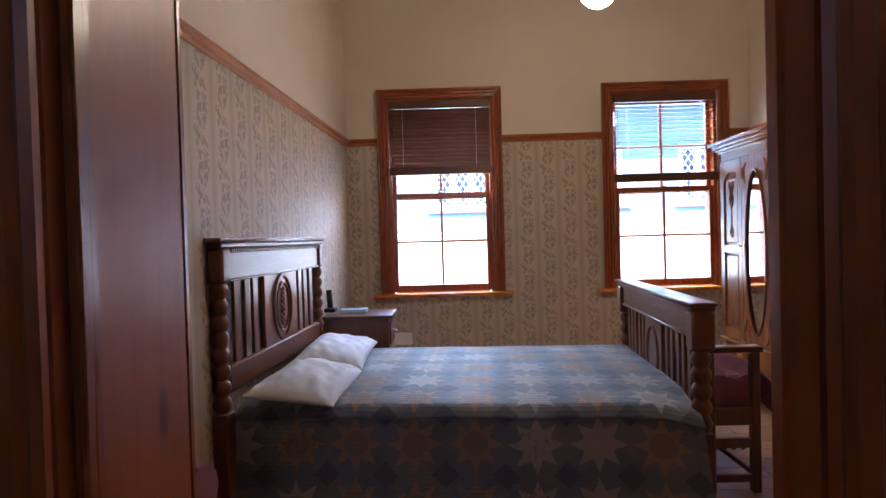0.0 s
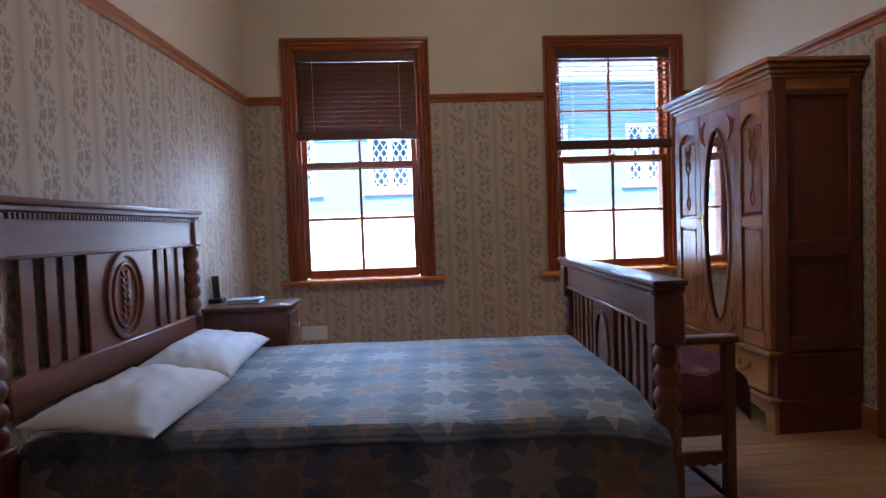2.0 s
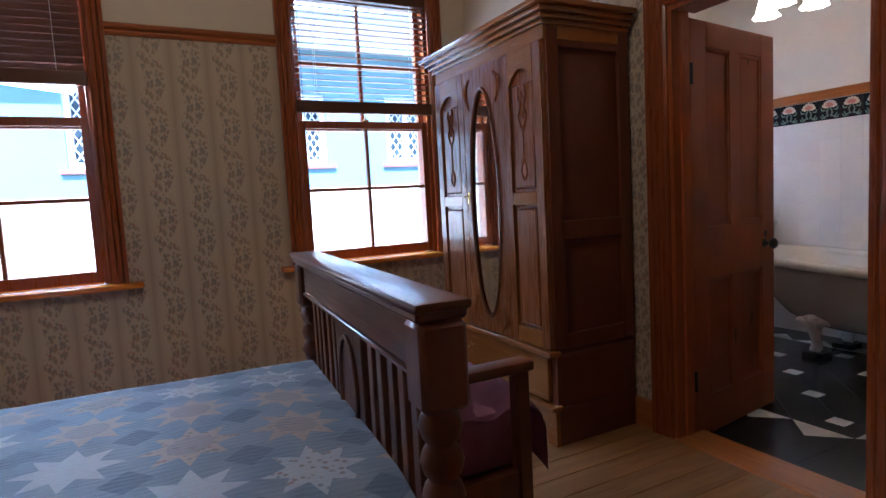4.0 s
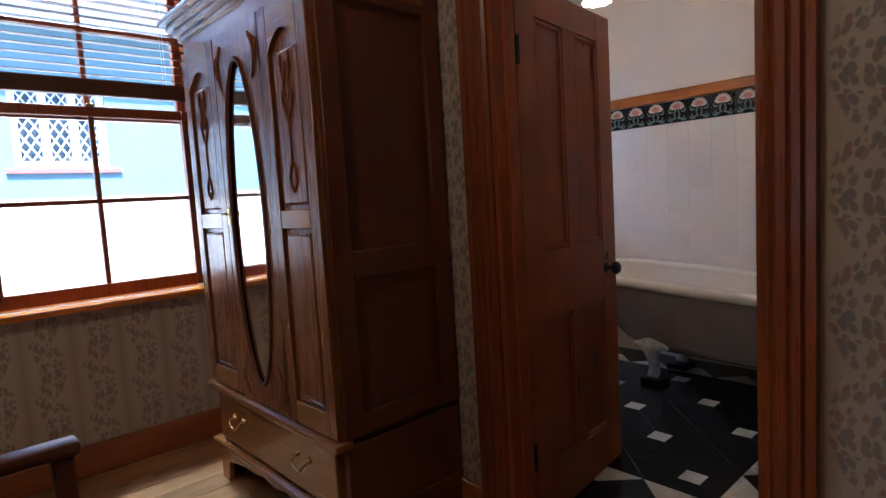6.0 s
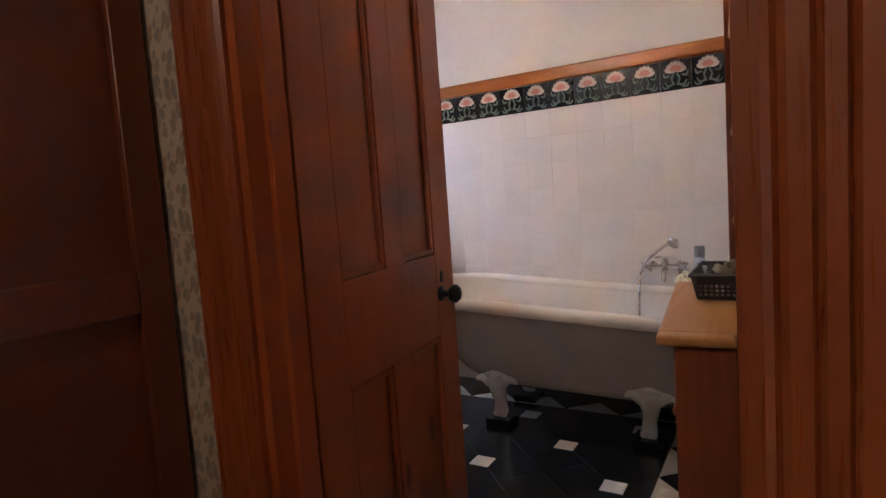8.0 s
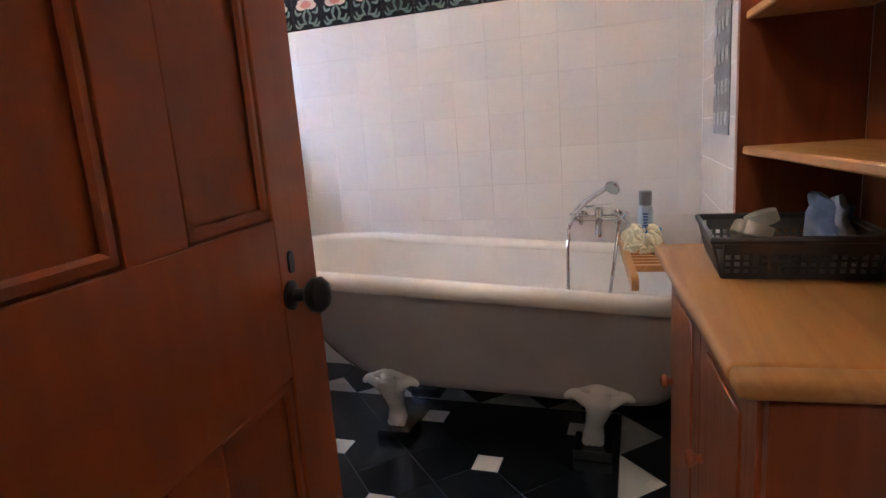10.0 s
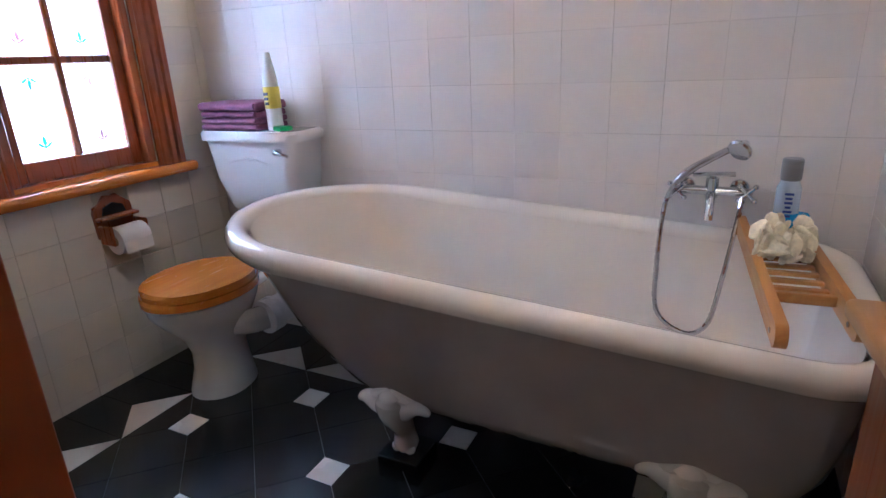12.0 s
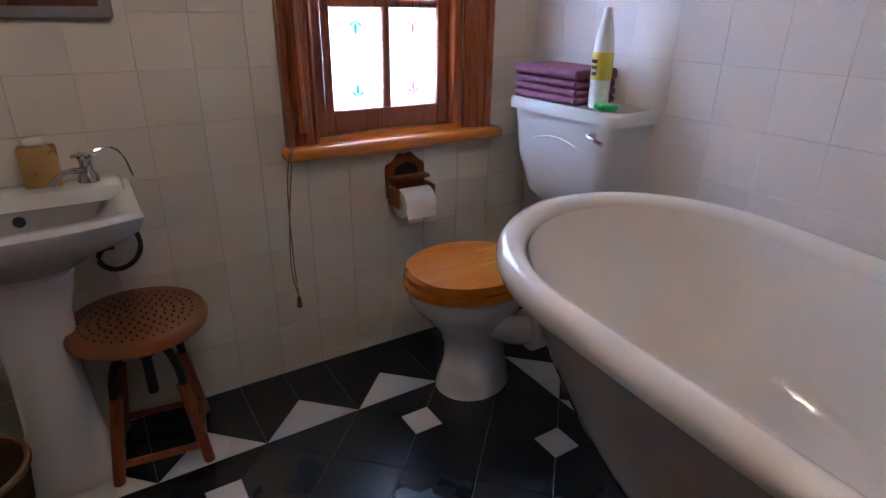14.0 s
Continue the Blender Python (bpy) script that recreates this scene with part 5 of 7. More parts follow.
def globe_lamp():
    c = thing("pendant_lamp", (1.49, 3.55, CEIL), "lit white glass globe pendant lamp", "ceiling lamp")
    part("rose", lathe([(0.055, CEIL), (0.05, CEIL - 0.02), (0.012, CEIL - 0.03)], pose(1.49, 3.55, 0), 20), M_BRASS, c)
    part("stem", rod((1.49, 3.55, 2.93), (1.49, 3.55, CEIL - 0.02), 0.007), M_BRASS, c)
    part("gallery", lathe([(0.03, 2.94), (0.05, 2.92), (0.052, 2.90)], pose(1.49, 3.55, 0), 20), M_BRASS, c)
    part("globe", lathe([(0.048, 2.90), (0.085, 2.86), (0.105, 2.80), (0.095, 2.735), (0.06, 2.70), (0.035, 2.69), (0.028, 2.683), (0.005, 2.68)], pose(1.49, 3.55, 0), 28), M_GLOBE, c, "lit opal glass globe")


globe_lamp()

# floor boards
fl = thing("floor_1", (0, 0, 0), "worn honey-coloured pine floorboards", "floor", "", "structure")
bw_ = 0.138
y, k = 1.0, 0
rng = random.Random(4)
while y < RY1:
    cut = rng.uniform(0.3, 2.9)
    for a, b in ((-0.68, cut - 0.0012), (cut + 0.0012, RX1)):
        part("plank", slab(a, b, y + 0.0012, min(y + bw_ - 0.0012, RY1), -0.005, FL, 0.002), M_PLANK, fl, smooth=False)
    y += bw_

# ---- bathroom things ----
def bathtub():
    t = thing("bathtub", (5.72, 4.1, 0), "white roll-top cast-iron bath on lion feet", "bathtub")
    cx, n = 5.69, 64

    def outline(w, yh, yt, rc):
        """Round at the head, square with soft corners at the tap end."""
        pts = [(cx + w * math.cos(radians(a)), yh - w * 1.05 + w * 1.05 * math.sin(radians(a))) for a in [180 * k / 30 for k in range(31)]]
        pts += [(cx - w, yh - w * 1.05 + (yt + rc - yh + w * 1.05) * k / 12) for k in range(1, 12)]
        pts += [(cx - w + rc - rc * math.cos(radians(a)), yt + rc - rc * math.sin(radians(a))) for a in range(0, 91, 15)]
        pts += [(cx + w - rc + rc * math.sin(radians(a)), yt + rc - rc * math.cos(radians(a))) for a in range(0, 91, 15)]
        pts += [(cx + w, yt + rc + (yh - w * 1.05 - yt - rc) * k / 12) for k in range(1, 12)]
        return pts

    def loft(rows, bm):
        rings = [[bm.verts.new((x, y, z)) for x, y in pts] for pts, z in rows]
        m = len(rings[0])
        for a, b in zip(rings, rings[1:]):
            for k in range(m):
                bm.faces.new((a[k], a[(k + 1) % m], b[(k + 1) % m], b[k]))
        return rings

    RIM = 0.663

    def lift(bm):
        """The rim climbs a little towards the head."""
        for v in bm.verts:
            v.co.z += 0.06 * (v.co.y - 3.7) * max(0.0, v.co.z) / RIM
        return bm

    outer = [(1.0, 0.0), (0.9, 0.03), (0.78, 0.08), (0.62, 0.15), (0.45, 0.24), (0.28, 0.36), (0.14, 0.48), (0.05, 0.62), (0.0, 0.82)]
    bm = bmesh.new()
    rows = []
    for f, s in outer:
        w = 0.385 - 0.17 * s ** 0.95
        yh = 4.952 - 0.60 * s ** 0.9
        yt = 3.235 + 0.09 * s
        rows.append((outline(w, yh, yt, 0.14), 0.228 + (RIM - 0.02 - 0.228) * f))
    rows.append((outline(0.12, 4.15, 3.5, 0.06), 0.218))
    rings = loft(rows, bm)
    bm.faces.new(rings[-1])
    part("outer_shell", lift(bm), M_BATHOUT, t, "grey outer shell below the rim")
    bm = bmesh.new()
    rows = []
    for f, s in [(1.0, 0.0), (0.85, 0.03), (0.65, 0.09), (0.45, 0.17), (0.25, 0.29), (0.10, 0.43), (0.03, 0.58), (0.0, 0.75)]:
        rows.append((outline(0.362 - 0.14 * s, 4.927 - 0.80 * s, 3.265 + 0.10 * s, 0.12), 0.285 + (RIM - 0.285) * f))
    rings = loft(rows, bm)
    bm.faces.new(rings[-1])
    part("inner_shell", lift(bm), M_ENAMEL, t)
    # rolled rim
    bm = bmesh.new()
    base = outline(0.394, 4.972, 3.225, 0.15)
    m = len(base)
    rows = []
    for k in range(m):
        p, q, o = Vector(base[k]), Vector(base[(k + 1) % m]), Vector(base[k - 1])
        d = (q - o).normalized()
        nrm = Vector((d.y, -d.x))
        rows.append([bm.verts.new((p.x + nrm.x * 0.036 * math.cos(a), p.y + nrm.y * 0.036 * math.cos(a), RIM + 0.034 * math.sin(a) - 0.010)) for a in [2 * math.pi * j / 12 for j in range(12)]])
    for k in range(m):
        a, b = rows[k], rows[(k + 1) % m]
        for j in range(12):
            bm.faces.new((a[j], a[(j + 1) % 12], b[(j + 1) % 12], b[j]))
    part("rolled_rim", lift(bm), M_ENAMEL, t)
    # lion feet: a broad wing against the shell, a narrow ankle and a paw
    for o, x in ((-1, 5.50), (1, 5.88)):
        for y in (4.355, 3.575):
            bm = bmesh.new()
            wy = y - 0.03
            leg = smooth_line([(x + 0.112 * o, wy, 0.33), (x + 0.108 * o, wy, 0.28), (x + 0.076 * o, wy + 0.006, 0.21), (x + 0.024 * o, y - 0.008, 0.13), (x + 0.004 * o, y, 0.06)], 4)
            tube(leg, [0.018, 0.030, 0.040, 0.048, 0.052, 0.053, 0.051, 0.048, 0.044, 0.041, 0.038, 0.036, 0.034, 0.035, 0.038, 0.041, 0.037], 12, bm)
            for s in (-1, 1):
                tube(smooth_line([(x + 0.085 * o, wy, 0.225), (x + 0.108 * o, wy + s * 0.045, 0.272), (x + 0.112 * o, wy + s * 0.085, 0.285), (x + 0.104 * o, wy + s * 0.115, 0.266)], 4), [0.022, 0.027, 0.031, 0.033, 0.032, 0.030, 0.027, 0.024, 0.021, 0.018, 0.015, 0.012, 0.007], 10, bm)
                tube(smooth_line([(x + 0.112 * o, wy, 0.322), (x + 0.114 * o, wy + s * 0.03, 0.307), (x + 0.112 * o, wy + s * 0.075, 0.294)], 4), [0.016, 0.018, 0.02, 0.02, 0.019, 0.018, 0.016, 0.013, 0.01], 8, bm)
            for s in (-0.022, 0, 0.022):
                bmesh.ops.create_icosphere(bm, subdivisions=2, radius=0.019, matrix=Matrix.Translation((x + 0.022 * o, y + s, 0.058)))
            part("lion_foot", bm, M_CERAMIC, t, "white cast lion-paw foot")
            part("foot_block", slab(x - 0.07, x + 0.07, y - 0.07, y + 0.07, 0.004, 0.042, 0.003), M_TILE_K, t)
    return t


bathtub()


def shower_mixer():
    x, y, z = 6.075, 3.575, 0.79
    t = thing("bath_mixer", (BX1, y, z), "chrome bath mixer tap with a hand shower on its cradle", "tap")
    bm = tube([(x, y - 0.085, z), (x, y + 0.085, z)], 0.014, 12)
    tube([(x, y, z + 0.04), (x, y, z - 0.02)], 0.018, 12, bm)
    for s in (-1, 1):
        tube([(x, y + s * 0.075, z), (BX1 - 0.012, y + s * 0.075, z)], 0.012, 12, bm)
        lathe([(0.028, 0), (0.026, 0.008), (0.012, 0.012)], Matrix.Translation((BX1 - 0.012, y + s * 0.075, z)) @ Matrix.Rotation(radians(-90), 4, "Y"), 16, bm)
    part("body", bm, M_CHROME, t)
    part("spout", tube(smooth_line([(x, y, z - 0.005), (x - 0.03, y, z - 0.015), (x - 0.055, y, z - 0.045), (x - 0.06, y, z - 0.075)], 4), 0.013, 12), M_CHROME, t)
    for s in (-1, 1):
        bm = tube([(x, y + s * 0.085, z), (x - 0.01, y + s * 0.105, z)], 0.013, 10)
        for a in (0, 90):
            d = Vector((0, math.cos(radians(a + 45)), math.sin(radians(a + 45)))) * 0.03
            c = Vector((x - 0.02, y + s * 0.095, z))
            tube([c - d, c + d], 0.0055, 8, bm)
            for e in (-1, 1):
                bmesh.ops.create_icosphere(bm, subdivisions=2, radius=0.008, matrix=Matrix.Translation(c + d * e))
        part("cross_handle", bm, M_CHROME, t)
    bm = tube([(x, y, z + 0.03), (x, y, z + 0.055)], 0.010, 10)
    tube([(x - 0.01, y + 0.055, z + 0.05), (x - 0.01, y - 0.06, z + 0.055)], 0.007, 8, bm)
    part("cradle", bm, M_CHROME, t)
    h = tube(smooth_line([(x - 0.045, y + 0.10, z + 0.03), (x - 0.05, y + 0.055, z + 0.075), (x - 0.055, y - 0.005, z + 0.115), (x - 0.065, y - 0.06, z + 0.15)], 4), [0.009, 0.011, 0.012, 0.013, 0.012, 0.011, 0.011, 0.010, 0.010, 0.010, 0.010, 0.010, 0.012], 10)
    lathe([(0.010, 0.0), (0.024, 0.02), (0.033, 0.03), (0.033, 0.036), (0.028, 0.04)], Matrix.Translation((x - 0.068, y - 0.075, z + 0.155)) @ Matrix.Rotation(radians(-125), 4, "Y") @ Matrix.Rotation(radians(-25), 4, "X"), 18, h)
    part("hand_shower", h, M_CHROME, t)
    pts = smooth_line([(x - 0.045, y + 0.10, z + 0.03), (x - 0.05, y + 0.125, z - 0.05), (x - 0.09, y + 0.13, z - 0.22), (x - 0.13, y + 0.115, z - 0.36), (x - 0.14, y + 0.03, z - 0.415), (x - 0.12, y - 0.03, z - 0.38), (x - 0.09, y - 0.055, z - 0.25), (x - 0.05, y - 0.075, z - 0.1), (x - 0.02, y - 0.085, z - 0.01)], 12)
    part("hose", tube(pts, [0.0068 + 0.0012 * (k % 2) for k in range(len(pts))], 8), M_CHROME, t)


shower_mixer()


def bath_rack():
    t = thing("bath_rack", (5.72, 3.40, 0.68), "wooden slatted rack laid across the bath", "bath rack")
    turn = Matrix.Translation((5.30, 3.424, 0)) @ Matrix.Rotation(radians(4.7), 4, "Z") @ Matrix.Translation((-5.30, -3.424, 0))

    def bar(name, bm, material):
        bm.transform(turn)
        part(name, bm, material, t)
    for y, x0 in ((3.424, 5.295), (3.285, 5.36)):
        out = arc(x0 + 0.02, 0.0, 0.02, 0.024, 90, 270, 8) + [(6.06, -0.024), (6.06, 0.024)]
        bar("side_rail", prism(out, 0.022, Matrix.Translation((0, y + 0.011, 0.70)) @ Matrix.Rotation(radians(90), 4, "X")), M_PINE)
        bar("screw", rod((x0 + 0.05, y + 0.0115, 0.695), (x0 + 0.05, y + 0.014, 0.695), 0.006, seg=8), M_CHROME)
    for k in range(10):
        x = 5.56 + 0.05 * k
        bar("slat", slab(x, x + 0.018, 3.2965, 3.4125, 0.690, 0.699, 0.002), M_PINE)
    bar("cross_bar", slab(5.50, 5.515, 3.2965, 3.4125, 0.689, 0.712, 0.002), M_PINE)


bath_rack()


def bottle(name, base, profile, material, label, extra=()):
    t = thing(name, base, label, "bottle")
    part("body", lathe(profile, Matrix.Translation(base), 24), material, t)
    for nm, prof, mt in extra:
        part(nm, lathe(prof, Matrix.Translation(base), 24), mt, t)
    return t


blue_gel = plain("blue_gel", (0.05, 0.30, 0.62), 0.15, mottle=0.05, coat=0.4)
clear = plain("clear_plastic", (0.66, 0.76, 0.86), 0.12, mottle=0.03, bump=0, alpha_trans=0.3)
greycap = plain("grey_cap", (0.22, 0.23, 0.25), 0.35)
sg = bottle("shower_gel_bottle", (5.97, 3.385, 0.699), [(0.026, 0), (0.03, 0.006), (0.03, 0.135), (0.022, 0.155)], clear, "clear shower gel bottle with blue label and grey cap",
            [("gel", [(0.0305, 0.004), (0.031, 0.01), (0.031, 0.062), (0.0305, 0.068)], blue_gel), ("cap", [(0.024, 0.156), (0.026, 0.16), (0.026, 0.21), (0.022, 0.214)], greycap)])
lb = bmesh.new()
for k, (w_, z_) in enumerate(((0.010, 0.06), (0.013, 0.072), (0.008, 0.084), (0.012, 0.096), (0.010, 0.108), (0.013, 0.12))):
    slab(5.9375, 5.9395, 3.385 - w_ * 0.8, 3.385 + w_ * 0.8, 0.699 + z_, 0.699 + z_ + 0.006, 0, lb)
part("label_print", lb, plain("navy_print", (0.03, 0.06, 0.28), 0.4), sg)
bottle("blue_tub", (6.02, 3.345, 0.699), [(0.022, 0), (0.024, 0.004), (0.024, 0.05), (0.02, 0.054)], blue_gel, "small blue plastic tub on the bath rack")


def sponge():
    bm = bmesh.new()
    rr = random.Random(7)
    for k in range(70):
        a, b = rr.uniform(0, 2 * math.pi), rr.uniform(-0.5, 1)
        r = 0.074
        d = Vector((math.cos(a) * math.cos(b) * 1.2, math.sin(a) * math.cos(b), 0.75 * math.sin(b) + 0.2))
        c = Vector((5.75, 3.395, 0.735)) + d * r * rr.uniform(0.5, 1.0)
        mm = Matrix.Translation(c) @ Euler((rr.uniform(0, 6), rr.uniform(0, 6), rr.uniform(0, 6))).to_matrix().to_4x4() @ Matrix.Diagonal((1, 0.75, 0.28, 1))
        bmesh.ops.create_icosphere(bm, subdivisions=2, radius=rr.uniform(0.018, 0.03), matrix=mm)
    for v in bm.verts:
        v.co += Vector((noise.noise(v.co * 90), noise.noise(v.co * 90 + Vector((5, 0, 0))), noise.noise(v.co * 90 + Vector((0, 5, 0))))) * 0.005
    return tagged(part("bath_puff", bm, plain("cream_mesh", (0.80, 0.73, 0.52), 0.9, mottle=0.15, scale=60, bump=0.6, bump_scale=300)), "ruffled cream bath puff lying on the rack", "bath puff")


sponge()


def toilet():
    t = thing("toilet", (5.6, 5.27, 0), "white ceramic toilet with a golden wooden seat", "toilet")
    y = 5.265
    rows = []
    bm = bmesh.new()

    def oval(cx, rx_f, rx_b, ry, z, n=32):
        return [bm.verts.new((cx + (rx_b if math.cos(a) > 0 else rx_f) * math.cos(a), y + ry * math.sin(a), z)) for a in [2 * math.pi * k / n for k in range(n)]]
    secs = [(5.60, 0.125, 0.15, 0.115, 0.0), (5.60, 0.122, 0.15, 0.112, 0.02), (5.605, 0.10, 0.13, 0.095, 0.10), (5.605, 0.098, 0.125, 0.092, 0.17), (5.60, 0.125, 0.15, 0.115, 0.24),
            (5.59, 0.18, 0.19, 0.15, 0.31), (5.585, 0.212, 0.22, 0.172, 0.36), (5.585, 0.218, 0.225, 0.176, 0.392), (5.585, 0.205, 0.215, 0.165, 0.40), (5.585, 0.15, 0.15, 0.12, 0.39), (5.585, 0.10, 0.10, 0.08, 0.30)]
    rings = [oval(*s[:4], s[4] * 1.035) for s in secs]
    for a, b in zip(rings, rings[1:]):
        for k in range(32):
            bm.faces.new((a[k], a[(k + 1) % 32], b[(k + 1) % 32], b[k]))
    bm.faces.new(rings[0][::-1]); bm.faces.new(rings[-1])
    part("pan", bm, M_CERAMIC, t)
    for nm, z0, z1, k in (("seat", 0.416, 0.443, 1.03), ("lid", 0.446, 0.474, 1.0)):
        out = [(5.59 + (0.21 if math.cos(a) > 0 else 0.225) * k * math.cos(a), y + 0.185 * k * math.sin(a)) for a in [2 * math.pi * j / 40 for j in range(40)]]
        part(nm, prism(out, z1 - z0, Matrix.Translation((0, 0, z0)), None, 0.011), M_SEAT, t)
    part("hinge", tube([(5.80, y - 0.09, 0.44), (5.80, y + 0.09, 0.44)], 0.014, 10), M_BRASS, t, "worn brass hinge bar")
    part("outlet", tube(smooth_line([(5.64, y - 0.03, 0.25), (5.635, y - 0.10, 0.272), (5.65, y - 0.165, 0.285), (5.69, y - 0.195, 0.29)], 5), 0.048, 16), M_CERAMIC, t)
    bm = tube([(5.685, y - 0.195, 0.29), (5.80, y - 0.203, 0.296), (BX1 - 0.012, y - 0.215, 0.31)], 0.058, 20)
    tube([(5.68, y - 0.194, 0.289), (5.735, y - 0.199, 0.292)], 0.068, 20, bm)
    part("soil_pipe", bm, plain("white_pipe", (0.66, 0.65, 0.63), 0.3), t)
    part("flush_pipe", tube([(6.03, 5.27, 0.66), (6.03, 5.27, 0.40), (5.98, 5.27, 0.36), (5.78, y, 0.34)], 0.022, 12), M_CERAMIC, t)
    # cistern
    c = thing("cistern", (6.04, 5.26, 0.62), "white ceramic cistern with a chrome lever, fixed to the tiles", "cistern")
    bm = bmesh.new()
    rings = []
    for z, x0, ya, yb in ((0.60, 5.985, 5.13, 5.44), (0.63, 5.965, 5.11, 5.47), (0.75, 5.95, 5.08, 5.515), (0.915, 5.942, 5.06, 5.54)):
        r = 0.045
        pts = [(BX1 - 0.012, ya), (BX1 - 0.012, yb)] + [(x0 + r - r * math.sin(radians(a)), yb - r + r * math.cos(radians(a))) for a in range(0, 91, 15)] + [(x0 + r - r * math.cos(radians(a)), ya + r - r * math.sin(radians(a))) for a in range(0, 91, 15)]
        rings.append([bm.verts.new((*p, z)) for p in pts])
    m = len(rings[0])
    for a, b in zip(rings, rings[1:]):
        for k in range(m):
            bm.faces.new((a[k], a[(k + 1) % m], b[(k + 1) % m], b[k]))
    bm.faces.new(rings[0][::-1]); bm.faces.new(rings[-1])
    part("tank", bm, M_CERAMIC, c)
    out = [(BX1 - 0.012, 5.042), (BX1 - 0.012, 5.56)] + [(5.93 + 0.05 - 0.05 * math.sin(radians(a)), 5.51 + 0.05 * math.cos(radians(a))) for a in range(0, 91, 15)] + [(5.93 + 0.05 - 0.05 * math.cos(radians(a)), 5.092 - 0.05 * math.sin(radians(a))) for a in range(0, 91, 15)]
    part("lid", prism(out, 0.042, Matrix.Translation((0, 0, 0.9155)), None, 0.012), M_CERAMIC, c)
    part("moulded_arch", tube([(5.9435 + 0.012 * (1 - math.sin(math.pi * k / 12)), 5.14 + 0.32 * k / 12, 0.80 + 0.045 * math.sin(math.pi * k / 12)) for k in range(13)], 0.004, 6), M_CERAMIC, c)
    lv = tube(smooth_line([(5.945, 5.125, 0.880), (5.918, 5.125, 0.880), (5.912, 5.11, 0.878), (5.912, 5.060, 0.868)], 4), [0.012] * 5 + [0.007] * 8, 10)
    part("lever", lv, M_CHROME, c)


toilet()


def towels():
    z = 0.9580
    for k, (w, d, h) in enumerate(((0.32, 0.18, 0.025), (0.315, 0.178, 0.025), (0.31, 0.175, 0.027), (0.32, 0.18, 0.035))):
        t = thing("folded_towel", (6.02, 5.37, z), "folded plum terry towel in a pile on the cistern", "towel", "towels on the cistern")
        bm = bmesh.new()
        slab(6.035 - d / 2, 6.035 + d / 2, 5.375 - w / 2, 5.375 + w / 2, z, z + h - 0.001, min(h * 0.45, 0.011), bm, 3)
        bmesh.ops.subdivide_edges(bm, edges=[e for e in bm.edges if e.calc_length() > 0.05], cuts=8, use_grid_fill=True)
        for v in bm.verts:
            k_ = noise.noise(v.co * 17 + Vector((k, 0, 0)))
            v.co.x += 0.006 * k_
            v.co.y += 0.006 * noise.noise(v.co * 15)
        part("towel_body", bm, M_TOWEL, t)
        part("fold", tube([(6.035 - d / 2 + 0.004, 5.375 - w / 2 + 0.01, z + h / 2), (6.035 - d / 2 + 0.004, 5.375 + w / 2 - 0.012, z + h / 2)], h * 0.42, 10), M_TOWEL, t)
        z += h


towels()
yel = plain("yellow_label", (0.62, 0.50, 0.05), 0.4)
wp = plain("white_plastic", (0.72, 0.72, 0.70), 0.3)
cb = bottle("cleaner_bottle", (5.995, 5.172, 0.9580), [(0.028, 0), (0.031, 0.006), (0.031, 0.15), (0.029, 0.19), (0.024, 0.225), (0.016, 0.262), (0.013, 0.288), (0.009, 0.294)], wp, "white cleaner bottle with a yellow label",
            [("label_band", [(0.0312, 0.085), (0.0318, 0.087), (0.0318, 0.165), (0.0312, 0.167)], yel)])
lb = bmesh.new()
for k in range(3):
    slab(5.9605, 5.9645, 5.164, 5.180 + 0.002 * k, 1.057 + 0.018 * k, 1.068 + 0.018 * k, 0, lb)
part("label_print", lb, M_BLACK, cb)
gr = thing("green_block", (5.975, 5.125, 0.958), "small green plastic toilet freshener", "freshener")
part("case", slab(5.955, 5.995, 5.085, 5.155, 0.9580, 0.977, 0.006, seg=2), plain("green_plastic", (0.03, 0.36, 0.06), 0.35), gr)
part("hook", slab(5.949, 5.955, 5.11, 5.13, 0.9580, 0.972, 0.001), plain("green_plastic_dark", (0.02, 0.26, 0.05), 0.35), gr)


